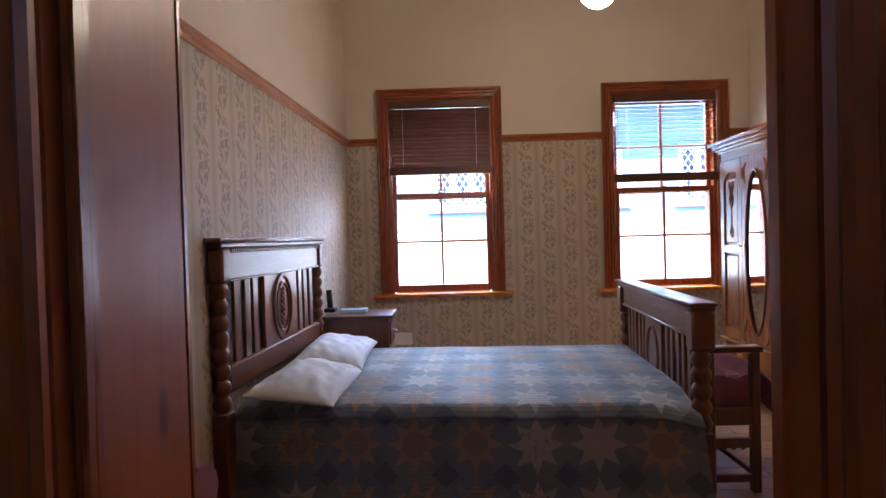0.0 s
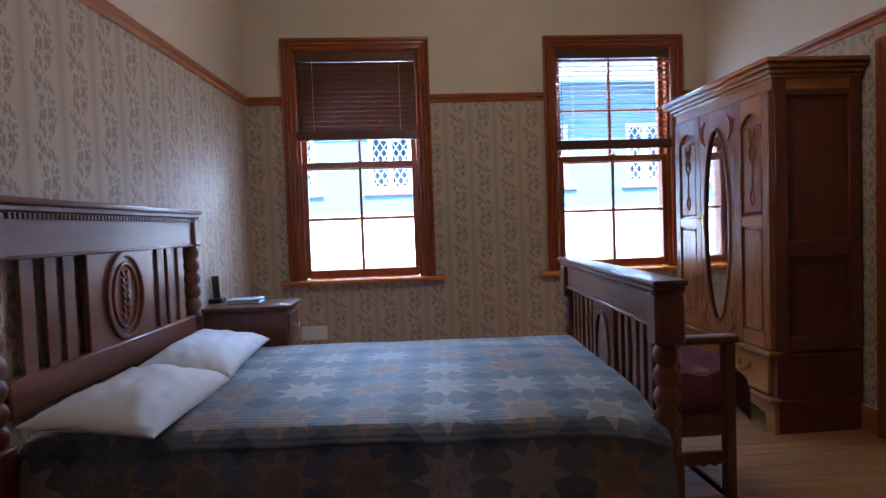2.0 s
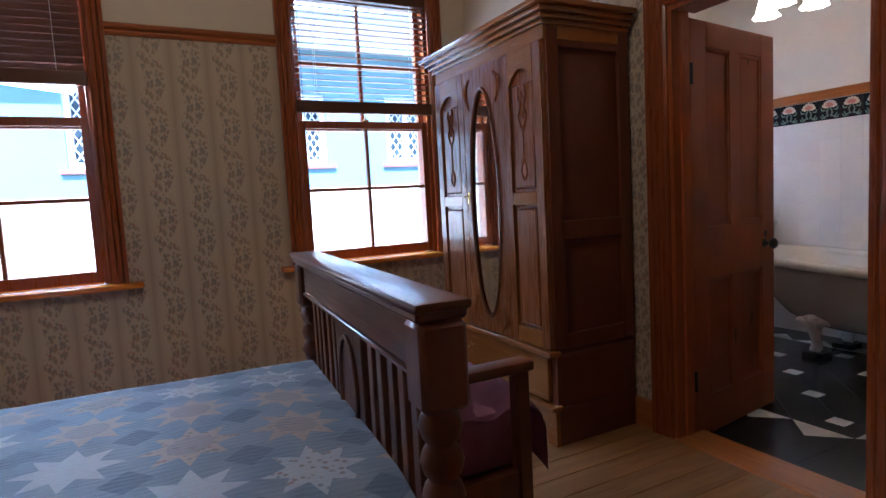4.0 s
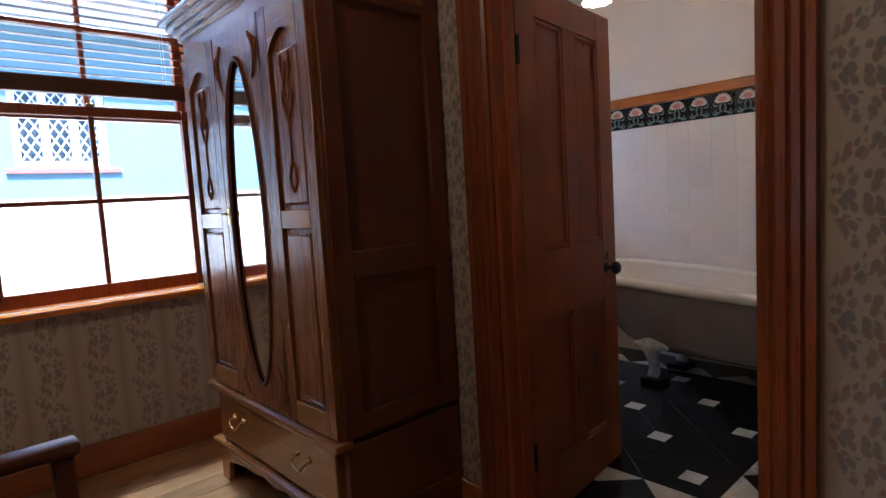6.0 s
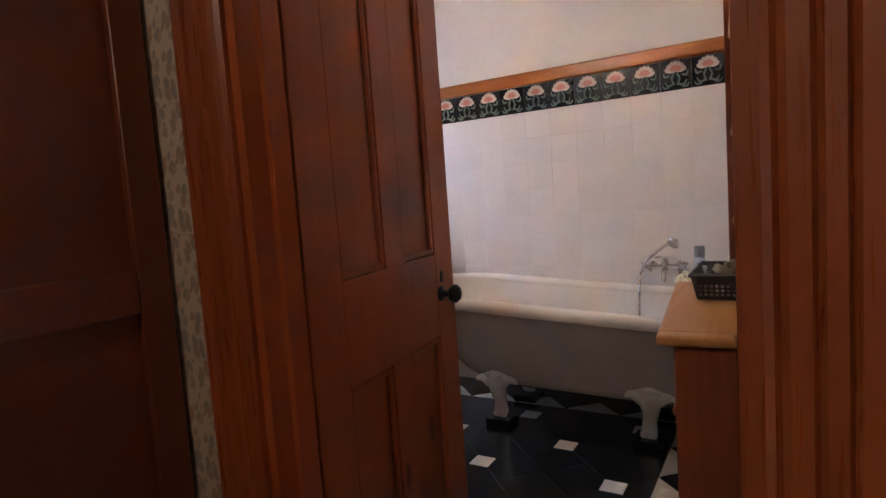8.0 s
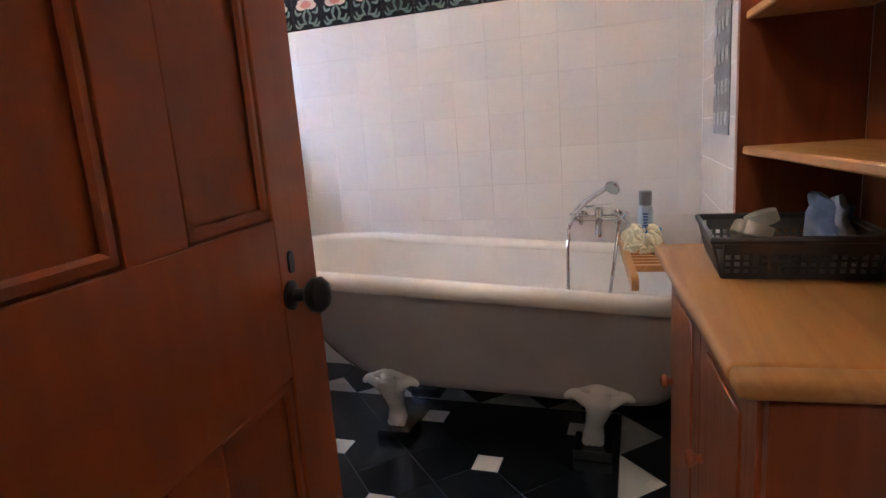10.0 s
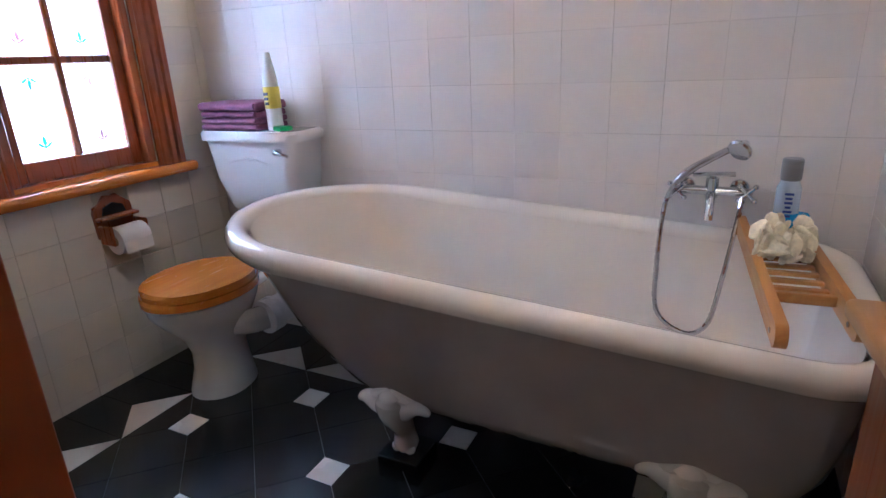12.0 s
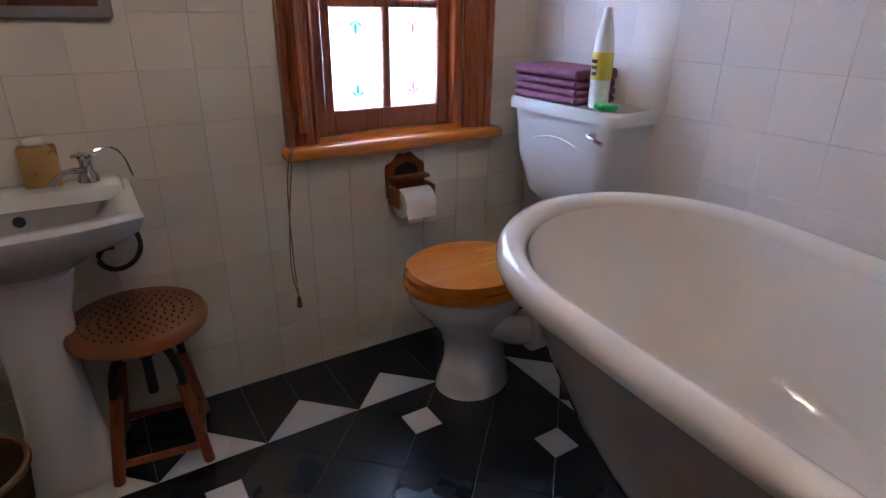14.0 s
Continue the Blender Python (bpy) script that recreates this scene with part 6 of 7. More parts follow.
def paper_holder():
    t = thing("paper_holder", (5.555, BY1, 0.68), "carved wooden toilet roll holder on the tiles", "paper holder")
    y = BY1 - 0.011
    out = [(-0.075, 0), (0.075, 0), (0.08, 0.10)] + [(0.075 - 0.15 * k / 12, 0.115 + 0.045 * math.sin(math.pi * k / 12) + 0.006 * math.cos(math.pi * k / 2)) for k in range(13)] + [(-0.08, 0.10)]
    part("backboard", prism(out, 0.014, Matrix.Translation((5.555, y, 0.605)) @ Matrix.Rotation(radians(90), 4, "X"), None, 0.003), M_TRIM, t)
    part("cut_out", prism([(-0.05, 0.085), (0.05, 0.085), (0.04, 0.115), (0.0, 0.13), (-0.04, 0.115)], 0.003, Matrix.Translation((5.555, y - 0.0145, 0.605)) @ Matrix.Rotation(radians(90), 4, "X")), M_BLACK, t)
    part("shelf", slab(5.475, 5.635, y - 0.055, y - 0.014, 0.675, 0.688, 0.004), M_TRIM, t)
    for x in (5.478, 5.622):
        part("arm", slab(x, x + 0.012, y - 0.095, y - 0.014, 0.585, 0.66, 0.005), M_TRIM, t)
    r = thing("toilet_roll", (5.555, y - 0.075, 0.61), "white toilet roll on the wooden holder", "toilet roll")
    bm = bmesh.new()
    mm = Matrix.Translation((5.495, y - 0.075, 0.60)) @ Matrix.Rotation(radians(90), 4, "Y")
    lathe([(0.02, 0.0), (0.052, 0.0), (0.053, 0.004), (0.053, 0.116), (0.052, 0.12), (0.02, 0.12), (0.02, 0.0)], mm, 28, bm, False)
    part("paper", bm, M_PAPERW, r)
    part("core", rod((5.49, y - 0.075, 0.60), (5.622, y - 0.075, 0.60), 0.0195, seg=16), plain("cardboard", (0.35, 0.26, 0.17), 0.9), r)
    part("loose_sheet", slab(5.4965, 5.6135, y - 0.1295, y - 0.1285, 0.555, 0.60), M_PAPERW, r)


paper_holder()


def basin():
    t = thing("pedestal_basin", (4.42, 5.42, 0), "white ceramic pedestal basin with a chrome tap", "basin")
    bm = bmesh.new()
    x0, x1, yb, yf = 4.14, 4.68, BY1 - 0.012, 5.27

    def ring(inset, z, dip=0.0):
        a, b, c, d = x0 + inset, x1 - inset, yb - inset * 0.3, yf + inset
        pts = []
        for k in range(13):
            u = k / 12
            pts.append((a + (b - a) * u, d + 0.05 * (2 * u - 1) ** 2))
        pts += [(b + 0.0, d + 0.05 + (c - d - 0.05) * k / 6) for k in range(1, 7)]
        pts += [(b + (a - b) * k / 12, c) for k in range(1, 13)]
        pts += [(a, c + (d + 0.05 - c) * k / 6) for k in range(1, 6)]
        return [bm.verts.new((*p, z)) for p in pts]
    rows = [ring(0.17, 0.62), ring(0.13, 0.66), ring(0.05, 0.71), ring(0.015, 0.745), ring(0.0, 0.78), ring(0.004, 0.792), ring(0.03, 0.79), ring(0.055, 0.775), ring(0.10, 0.71), ring(0.16, 0.67)]
    m = len(rows[0])
    for a, b in zip(rows, rows[1:]):
        for k in range(m):
            bm.faces.new((a[k], a[(k + 1) % m], b[(k + 1) % m], b[k]))
    bm.faces.new(rows[0][::-1]); bm.faces.new(rows[-1])
    part("bowl", bm, M_CERAMIC, t)
    part("tap_ledge", slab(x0 + 0.02, x1 - 0.02, yb - 0.115, yb, 0.765, 0.812, 0.015, seg=2), M_CERAMIC, t)
    part("pedestal", lathe([(0.125, 0.0), (0.128, 0.02), (0.105, 0.06), (0.088, 0.2), (0.082, 0.36), (0.095, 0.52), (0.125, 0.63)], Matrix.Translation((4.39, 5.50, 0)) @ Matrix.Diagonal((1, 0.85, 1, 1)), 24), M_CERAMIC, t)
    bm = lathe([(0.026, 0), (0.022, 0.02), (0.015, 0.03), (0.016, 0.055), (0.02, 0.062), (0.008, 0.07)], Matrix.Translation((4.585, yb - 0.06, 0.812)), 16)
    tube(smooth_line([(4.585, yb - 0.06, 0.84), (4.55, yb - 0.10, 0.852), (4.52, yb - 0.13, 0.846), (4.505, yb - 0.145, 0.832)], 4), 0.008, 10, bm)
    for a in (20, 110):
        d = Vector((math.cos(radians(a)), math.sin(radians(a)), 0)) * 0.03
        c_ = Vector((4.585, yb - 0.06, 0.882))
        tube([c_ - d, c_ + d], 0.005, 8, bm)
    part("tap", bm, M_CHROME, t)
    part("waste", lathe([(0.012, 0), (0.022, 0.002), (0.022, 0.004)], Matrix.Translation((4.40, 5.45, 0.6705)), 16), M_CHROME, t)
    part("overflow", lathe([(0.010, 0), (0.014, 0.002)], Matrix.Translation((4.42, yb - 0.117, 0.745)) @ Matrix.Rotation(radians(75), 4, "X"), 14), M_BLACK, t)
    part("chain", tube(smooth_line([(4.61, yb - 0.06, 0.89), (4.65, yb - 0.05, 0.892), (4.675, yb - 0.02, 0.86), (4.69, yb - 0.004, 0.80)], 5), 0.003, 6), M_CHROME, t)
    br = thing("iron_bracket", (4.66, BY1, 0.7), "curled dark iron bracket under the basin", "bracket")
    sp = []
    for k in range(26):
        a = k / 25
        ang = radians(60 - 330 * a)
        r = 0.075 * (1 - 0.62 * a)
        sp.append((4.605 + r * math.cos(ang), BY1 - 0.06, 0.615 + r * math.sin(ang) - 0.03 * a))
    part("scroll", tube(sp, 0.0075, 8), M_IRON, br)
    part("fixing", slab(4.60, 4.66, BY1 - 0.07, BY1 - 0.011, 0.675, 0.687, 0.002), M_IRON, br)
    so = thing("soap_dispenser", (4.49, yb - 0.055, 0.812), "amber soap bar box standing on the basin ledge", "soap")
    part("box", slab(4.445, 4.53, yb - 0.08, yb - 0.03, 0.812, 0.915, 0.008, seg=2), plain("amber_soap", (0.48, 0.27, 0.08), 0.3, mottle=0.1, alpha_trans=0.2), so)
    part("cap", slab(4.465, 4.51, yb - 0.07, yb - 0.04, 0.915, 0.935, 0.006), wp, so)


basin()


def stool():
    t = thing("adjustable_stool", (4.63, 5.5, 0), "round wooden swivel stool with an iron spindle", "stool")
    c = (4.622, 5.48)
    bm = lathe([(0.02, 0.385), (0.16, 0.385), (0.178, 0.395), (0.18, 0.415), (0.172, 0.428), (0.155, 0.426), (0.08, 0.423), (0.01, 0.422)], Matrix.Translation((*c, 0.028)), 40)
    seat = part("seat", bm, wood("stool_seat", (0.20, 0.062, 0.018), (0.30, 0.105, 0.030), "x", 0.35, 0.2, 0.05), t)
    holes = bmesh.new()
    for r in range(1, 7):
        for k in range(6 * r):
            a = 2 * math.pi * k / (6 * r)
            rod((c[0] + 0.0235 * r * math.cos(a), c[1] + 0.0235 * r * math.sin(a), 0.4515), (c[0] + 0.0235 * r * math.cos(a), c[1] + 0.0235 * r * math.sin(a), 0.4565), 0.003, seg=6, bm=holes)
    hh = part("hole_pattern", holes, M_BLACK, seat)
    hh["kind"] = "stuff"
    part("spindle", rod((*c, 0.20), (*c, 0.413), 0.014, seg=12), M_IRON, t)
    part("hub", rod((*c, 0.33), (*c, 0.39), 0.03, seg=16), M_IRON, t)
    for k in range(4):
        a = radians(45 + 90 * k - 8)
        d = Vector((math.cos(a), math.sin(a), 0))
        b = Vector((*c, 0))
        part("iron_arm", tube(smooth_line([b + d * 0.02 + Vector((0, 0, 0.363)), b + d * 0.075 + Vector((0, 0, 0.373)), b + d * 0.115 + Vector((0, 0, 0.31)), b + d * 0.128 + Vector((0, 0, 0.20))], 5), 0.012, 8), M_IRON, t)
        lg = rod(b + d * 0.118 + Vector((0, 0, 0.26)), b + d * 0.168 + Vector((0, 0, 0.0)), 0.018, 0.016, 10)
        part("leg", lg, M_TRIM, t)
        e = radians(45 + 90 * (k + 1) - 8)
        d2 = Vector((math.cos(e), math.sin(e), 0))
        part("stretcher", rod(b + d * 0.157 + Vector((0, 0, 0.055)), b + d2 * 0.157 + Vector((0, 0, 0.055)), 0.011, seg=8), M_TRIM, t)


stool()


def waste_basket():
    t = thing("waste_basket", (4.2, 5.3, 0), "woven wicker waste basket beside the basin", "basket")
    bm = bmesh.new()
    prof = []
    for k in range(17):
        z = 0.26 * k / 16
        prof.append((0.10 + 0.03 * k / 16 + 0.004 * (k % 2), z))
    lathe(prof, Matrix.Translation((4.205, 5.27, 0)), 36, bm, False)
    bmesh.ops.solidify(bm, geom=bm.faces[:], thickness=0.006)
    part("weave", bm, M_WICKER, t)
    part("base", rod((4.205, 5.27, 0.0), (4.205, 5.27, 0.01), 0.1, seg=24), M_WICKER, t)
    part("rim", oval_ring(0, 0, 0.131, 0.131, 0.016, 0.014, Matrix.Translation((4.205, 5.27, 0.256))), M_WICKER, t)


waste_basket()
mr = thing("wall_mirror", (4.45, BY1, 1.3), "framed mirror hung above the basin", "mirror")
part("frame", slab(4.18, 4.72, BY1 - 0.03, BY1 - 0.011, 1.205, 1.75, 0.006), plain("grey_frame", (0.22, 0.2, 0.19), 0.4), mr)
part("glass", slab(4.21, 4.69, BY1 - 0.032, BY1 - 0.0302, 1.235, 1.72), M_MIRROR, mr)


def dresser():
    t = thing("pine_dresser", (4.72, 3.08, 0), "pine dresser with a worktop and open shelves above", "dresser")
    x0, x1, yb, yf = 4.29, 5.11, 2.90, 3.331
    turn = Matrix.Translation((5.13, 3.376, 0)) @ Matrix.Rotation(radians(5), 4, "Z") @ Matrix.Translation((-5.13, -3.376, 0))

    def dpart(name, bm, material, parent, label=""):
        """The dresser stands a little askew to the wall."""
        bm.transform(turn)
        return part(name, bm, material, parent, label)

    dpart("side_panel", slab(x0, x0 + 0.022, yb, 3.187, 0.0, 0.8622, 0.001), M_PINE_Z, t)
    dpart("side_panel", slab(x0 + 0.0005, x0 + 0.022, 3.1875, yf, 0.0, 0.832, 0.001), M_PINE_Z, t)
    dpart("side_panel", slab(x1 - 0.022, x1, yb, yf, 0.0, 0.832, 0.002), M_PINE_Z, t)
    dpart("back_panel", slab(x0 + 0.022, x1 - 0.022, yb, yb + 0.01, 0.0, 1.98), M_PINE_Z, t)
    dpart("bottom", slab(x0 + 0.022, x1 - 0.022, yb + 0.01, yf - 0.02, 0.06, 0.08), M_PINE, t)
    dpart("plinth", slab(x0 + 0.022, x1 - 0.022, yf - 0.03, yf - 0.012, 0.0, 0.08), M_PINE, t)
    dpart("worktop", slab(x0 + 0.0225, x1 + 0.02, yb, yf + 0.045, 0.832, 0.862, 0.011, seg=3), M_PINE, t, "knotty golden pine top")
    dpart("worktop_end", slab(x0 - 0.03, x0 + 0.0224, 3.188, yf + 0.045, 0.8322, 0.8618, 0.010, seg=3), M_PINE, t)
    for k in range(2):
        a = x0 + 0.026 + k * (x1 - x0 - 0.052) / 2
        b = a + (x1 - x0 - 0.056) / 2
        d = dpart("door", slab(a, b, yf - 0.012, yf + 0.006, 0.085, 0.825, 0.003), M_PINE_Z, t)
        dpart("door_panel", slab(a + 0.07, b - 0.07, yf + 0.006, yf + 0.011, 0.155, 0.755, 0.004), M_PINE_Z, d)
        dpart("knob", lathe([(0.009, 0), (0.009, 0.012), (0.018, 0.02), (0.017, 0.03), (0.006, 0.035)], Matrix.Translation((b - 0.035 if k == 0 else b - 0.05, yf + 0.006, 0.51)) @ Matrix.Rotation(radians(-90), 4, "X"), 16), M_PINE_Z, d, "turned wooden knob")
    # shelves above
    hy = 3.186
    for x, side in ((x0, 1), (x1 - 0.022, -1)):
        seen = [(yb + 0.011, 0.8625), (hy, 0.8625), (hy, 1.985), (yb + 0.011, 1.985)]
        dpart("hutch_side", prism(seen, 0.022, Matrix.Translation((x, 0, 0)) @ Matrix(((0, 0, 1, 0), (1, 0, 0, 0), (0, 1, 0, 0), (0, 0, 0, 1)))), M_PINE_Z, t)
    for z in (1.09, 1.405, 1.75):
        dpart("shelf", slab(x0 + 0.022, x1 - 0.022, yb + 0.011, hy - 0.012, z, z + 0.02, 0.004), M_PINE, t)
    for z in (0.852, 1.10, 1.415, 1.76):
        for k in range(4):
            py = hy - 0.03 - 0.062 * k
            dpart("plug", rod((x0 - 0.0012, py, z), (x0 + 0.003, py, z), 0.0042, seg=8), M_BLACK, t)
    dpart("hutch_top", slab(x0 - 0.03, x1 + 0.03, yb, hy + 0.035, 1.985, 2.015, 0.01, seg=2), M_PINE, t)


dresser()


def basket():
    t = thing("storage_basket", (4.84, 3.13, 0.862), "dark grey perforated plastic basket on the dresser", "basket")
    grey = plain("grey_plastic", (0.055, 0.052, 0.055), 0.4, mottle=0.1)
    x0, x1, y0, y1, z0, z1 = 4.765, 5.035, 2.99, 3.255, 0.8625, 0.944

    def wall(p, q, lean):
        """A side with rows of square holes, made of thin bars, leaning outwards."""
        bm = bmesh.new()
        p, q = Vector(p), Vector(q)
        d = (q - p)
        L = d.length
        n = int(L / 0.0165)
        up = Vector((lean[0], lean[1], z1 - z0))
        along = d.normalized()
        out = Vector((along.y, -along.x, 0)) * 0.003

        def bar(a, b, c, e):
            # corners given in side coordinates 0..1
            vs = []
            for o in (out, -out):
                for s, h in ((a, c), (b, c), (b, e), (a, e)):
                    k = 1 + 0.0 * h
                    base = p + d * s + along * (h * 0.0)
                    vs.append(bm.verts.new(base + up * h + o))
            f = [(0, 1, 2, 3), (7, 6, 5, 4), (0, 4, 5, 1), (1, 5, 6, 2), (2, 6, 7, 3), (3, 7, 4, 0)]
            for g in f:
                bm.faces.new([vs[i] for i in g])
        bands = [(0, 0.16), (0.27, 0.34), (0.45, 0.52), (0.63, 1.0)]
        for c, e in bands:
            bar(0, 1, c, e)
        for k in range(n + 1):
            s = k / n
            w = 0.0035 / L
            for (c0, c1), (e0, e1) in zip(bands, bands[1:]):
                bar(max(0, s - w), min(1, s + w), c1, e0)
        return bm
    L = 0.02
    part("side", wall((x0, y0, z0), (x1, y0, z0), (0, -L)), grey, t, smooth=False)
    part("side", wall((x1, y0, z0), (x1, y1, z0), (L, 0)), grey, t, smooth=False)
    part("side", wall((x1, y1, z0), (x0, y1, z0), (0, L)), grey, t, smooth=False)
    part("side", wall((x0, y1, z0), (x0, y0, z0), (-L, 0)), grey, t, smooth=False)
    part("base", slab(x0, x1, y0, y1, z0, z0 + 0.004), grey, t, smooth=False)
    part("rim", tube([(x0 - L, y0 - L, z1), (x1 + L, y0 - L, z1), (x1 + L, y1 + L, z1), (x0 - L, y1 + L, z1), (x0 - L, y0 - L, z1)], 0.008, 8), grey, t)
    # things inside
    cream = plain("cream_cloth", (0.72, 0.66, 0.56), 0.9, bump=0.5, bump_scale=150)
    for k, (x, y, a) in enumerate(((4.885, 3.205, 20), (4.825, 3.185, -35), (4.93, 3.15, 70))):
        o = thing("rolled_strap", (x, y, 0.9), "coiled cream cloth strap lying in the basket", "strap", "straps in the basket")
        pts = []
        for j in range(46):
            th = j * 0.42
            r = 0.009 + 0.0006 * j
            pts.append((r * math.cos(th), r * math.sin(th) * 0.8))
        bm = bmesh.new()
        lo = [bm.verts.new((px, py, 0.0)) for px, py in pts]
        hi = [bm.verts.new((px, py, 0.026)) for px, py in pts]
        for j in range(45):
            bm.faces.new((lo[j], lo[j + 1], hi[j + 1], hi[j]))
        bmesh.ops.solidify(bm, geom=bm.faces[:], thickness=0.003)
        bm.transform(pose(x, y, 0.930 + 0.008 * k, 34 - 22 * k, 18, a))
        part("coil", bm, cream, o)
    pk = thing("grey_packet", (5.0, 3.0, 0.9), "crumpled grey and blue packet in the basket", "packet")
    for k in range(2):
        bm = bmesh.new()
        slab(-0.05, 0.05, -0.007, 0.007, 0, 0.12, 0.005, bm, 2)
        bmesh.ops.subdivide_edges(bm, edges=[e for e in bm.edges if e.calc_length() > 0.04], cuts=6, use_grid_fill=True)
        for v in bm.verts:
            v.co += Vector((0, noise.noise(v.co * 40 + Vector((k, 0, 0))) * 0.012, 0))
        bm.transform(pose(4.95 + 0.06 * k, 2.985 + 0.03 * k, 0.88, -12, 14 - 30 * k, 40 * k))
        part("wrapper", bm, plain("blue_grey_wrapper", (0.24, 0.28, 0.36) if k else (0.40, 0.37, 0.36), 0.45, mottle=0.25, scale=30), pk)


basket()
po = thing("poster", (5.58, BY0, 1.3), "grey unframed poster pinned to the white wall", "poster")
part("sheet", slab(5.40, 5.76, BY0 + 0.0005, BY0 + 0.003, 1.13, 1.66), plain("grey_print", (0.16, 0.17, 0.18), 0.5, mottle=0.6, scale=22), po, smooth=False)
pb = bmesh.new()
for k in range(5):
    for j in range(4):
        slab(5.43 + 0.085 * j, 5.485 + 0.085 * j, BY0 + 0.003, BY0 + 0.0045, 1.16 + 0.095 * k, 1.20 + 0.095 * k, 0, pb)
part("print_rows", pb, plain("pale_print", (0.34, 0.35, 0.35), 0.6, mottle=0.4, scale=50), po, smooth=False)


def bath_lamp():
    c = (4.85, 4.17)
    t = thing("tulip_ceiling_lamp", (*c, CEIL), "brass ceiling lamp with lit frilled tulip glass shades", "ceiling lamp")
    part("rose", lathe([(0.06, CEIL), (0.05, CEIL - 0.03), (0.012, CEIL - 0.04)], Matrix.Translation((*c, 0)), 20), M_BRASS, t)
    part("stem", rod((*c, 2.52), (*c, CEIL - 0.03), 0.009), M_BRASS, t)
    part("boss", lathe([(0.012, 2.46), (0.04, 2.49), (0.045, 2.53), (0.012, 2.57)], Matrix.Translation((*c, 0)), 20), M_BRASS, t)
    for k in range(3):
        a = radians(200 + 120 * k)
        d = Vector((math.cos(a), math.sin(a), 0))
        b = Vector((*c, 0))
        part("arm", tube(smooth_line([b + d * 0.03 + Vector((0, 0, 2.51)), b + d * 0.09 + Vector((0, 0, 2.56)), b + d * 0.14 + Vector((0, 0, 2.52)), b + d * 0.15 + Vector((0, 0, 2.46))], 5), 0.007, 8), M_BRASS, t)
        bm = bmesh.new()
        rings = []
        for z, r in ((2.46, 0.022), (2.43, 0.04), (2.39, 0.052), (2.35, 0.058), (2.325, 0.075)):
            rings.append([bm.verts.new((*(b + d * 0.15).xy + Vector((r * (1 + (0.12 if z < 2.34 else 0) * math.cos(8 * q)) * math.cos(q), r * (1 + (0.12 if z < 2.34 else 0) * math.cos(8 * q)) * math.sin(q))), z)) for q in [2 * math.pi * j / 32 for j in range(32)]])
        for e, f in zip(rings, rings[1:]):
            for j in range(32):
                bm.faces.new((e[j], e[(j + 1) % 32], f[(j + 1) % 32], f[j]))
        bmesh.ops.solidify(bm, geom=bm.faces[:], thickness=0.004)
        part("shade", bm, M_SHADE, t, "frilled tulip glass shade")
        bm = bmesh.new()
        bmesh.ops.create_uvsphere(bm, u_segments=16, v_segments=10, radius=0.03, matrix=Matrix.Translation(b + d * 0.15 + Vector((0, 0, 2.34))))
        part("bulb", bm, M_SHADE, t)


bath_lamp()

# ---- tiles ----
TZ = 1.75
tw = thing("wall_tiles_east", (0, 0, 0), "white glazed wall tiles with a floral border", "wall tiles", "", "structure")
part("grout", slab(BX1 - 0.006, BX1 - 0.001, 3.1605, BY1, 0, 1.915), M_GROUT_E, tw, smooth=False)
pit = 0.1605
tile = slab(-0.006, 0.0, 0.0004, pit - 0.0004, 0.0004, pit - 0.0004, 0.0004)
t_e = mesh_of("wall_tile", tile, M_TILE)
ys = [4.539 + pit * k for k in range(-9, 8)]
for y in ys:
    z = TZ - pit
    while z > -pit:
        if 3.16 < y + pit * 0.5 < BY1:
            m = Matrix.Translation((BX1 - 0.006, max(y, 3.161), max(z, 0.0)))
            sy = (min(y + pit, BY1) - max(y, 3.161)) / pit
            sz = (z + pit - max(z, 0)) / pit
            piece("wall_tile", t_e, tw, m @ Matrix.Diagonal((1, sy, sz, 1)))
        z -= pit
# border tiles: dark ground, pale shell flower, green scrolls
bt = mesh_of("border_tile", slab(-0.006, 0, 0.0008, pit - 0.0008, 0, 0.158, 0.0012), M_TILE_K)
pinkg, palg, greeng = plain("pink_glaze", (0.55, 0.24, 0.19), 0.2), plain("pale_glaze", (0.62, 0.52, 0.44), 0.2), plain("green_glaze", (0.16, 0.22, 0.19), 0.2)
Rm = Matrix(((0, 0, -1, 0), (1, 0, 0, 0), (0, 1, 0, 0), (0, 0, 0, 1)))
fan = bmesh.new()
for k in range(7):
    a = radians(-72 + 24 * k)
    prism([(0, 0), (0.014, 0.022), (0.013, 0.042), (0.004, 0.05), (-0.004, 0.05), (-0.013, 0.042), (-0.014, 0.022)], 0.002, Rm @ Matrix.Translation((0.080, 0.092, 0.0)) @ Matrix.Rotation(-a, 4, "Z") @ Matrix.Diagonal((1.0, 1.15, 1, 1)), fan)
f_me = mesh_of("shell_flower", fan, palg)
fan = bmesh.new()
for k in range(5):
    a = radians(-56 + 28 * k)
    prism([(0, 0), (0.010, 0.018), (0.005, 0.034), (-0.005, 0.034), (-0.010, 0.018)], 0.0032, Rm @ Matrix.Translation((0.080, 0.095, 0.0)) @ Matrix.Rotation(-a, 4, "Z"), fan)
f2_me = mesh_of("flower_heart", fan, pinkg)
scr = bmesh.new()
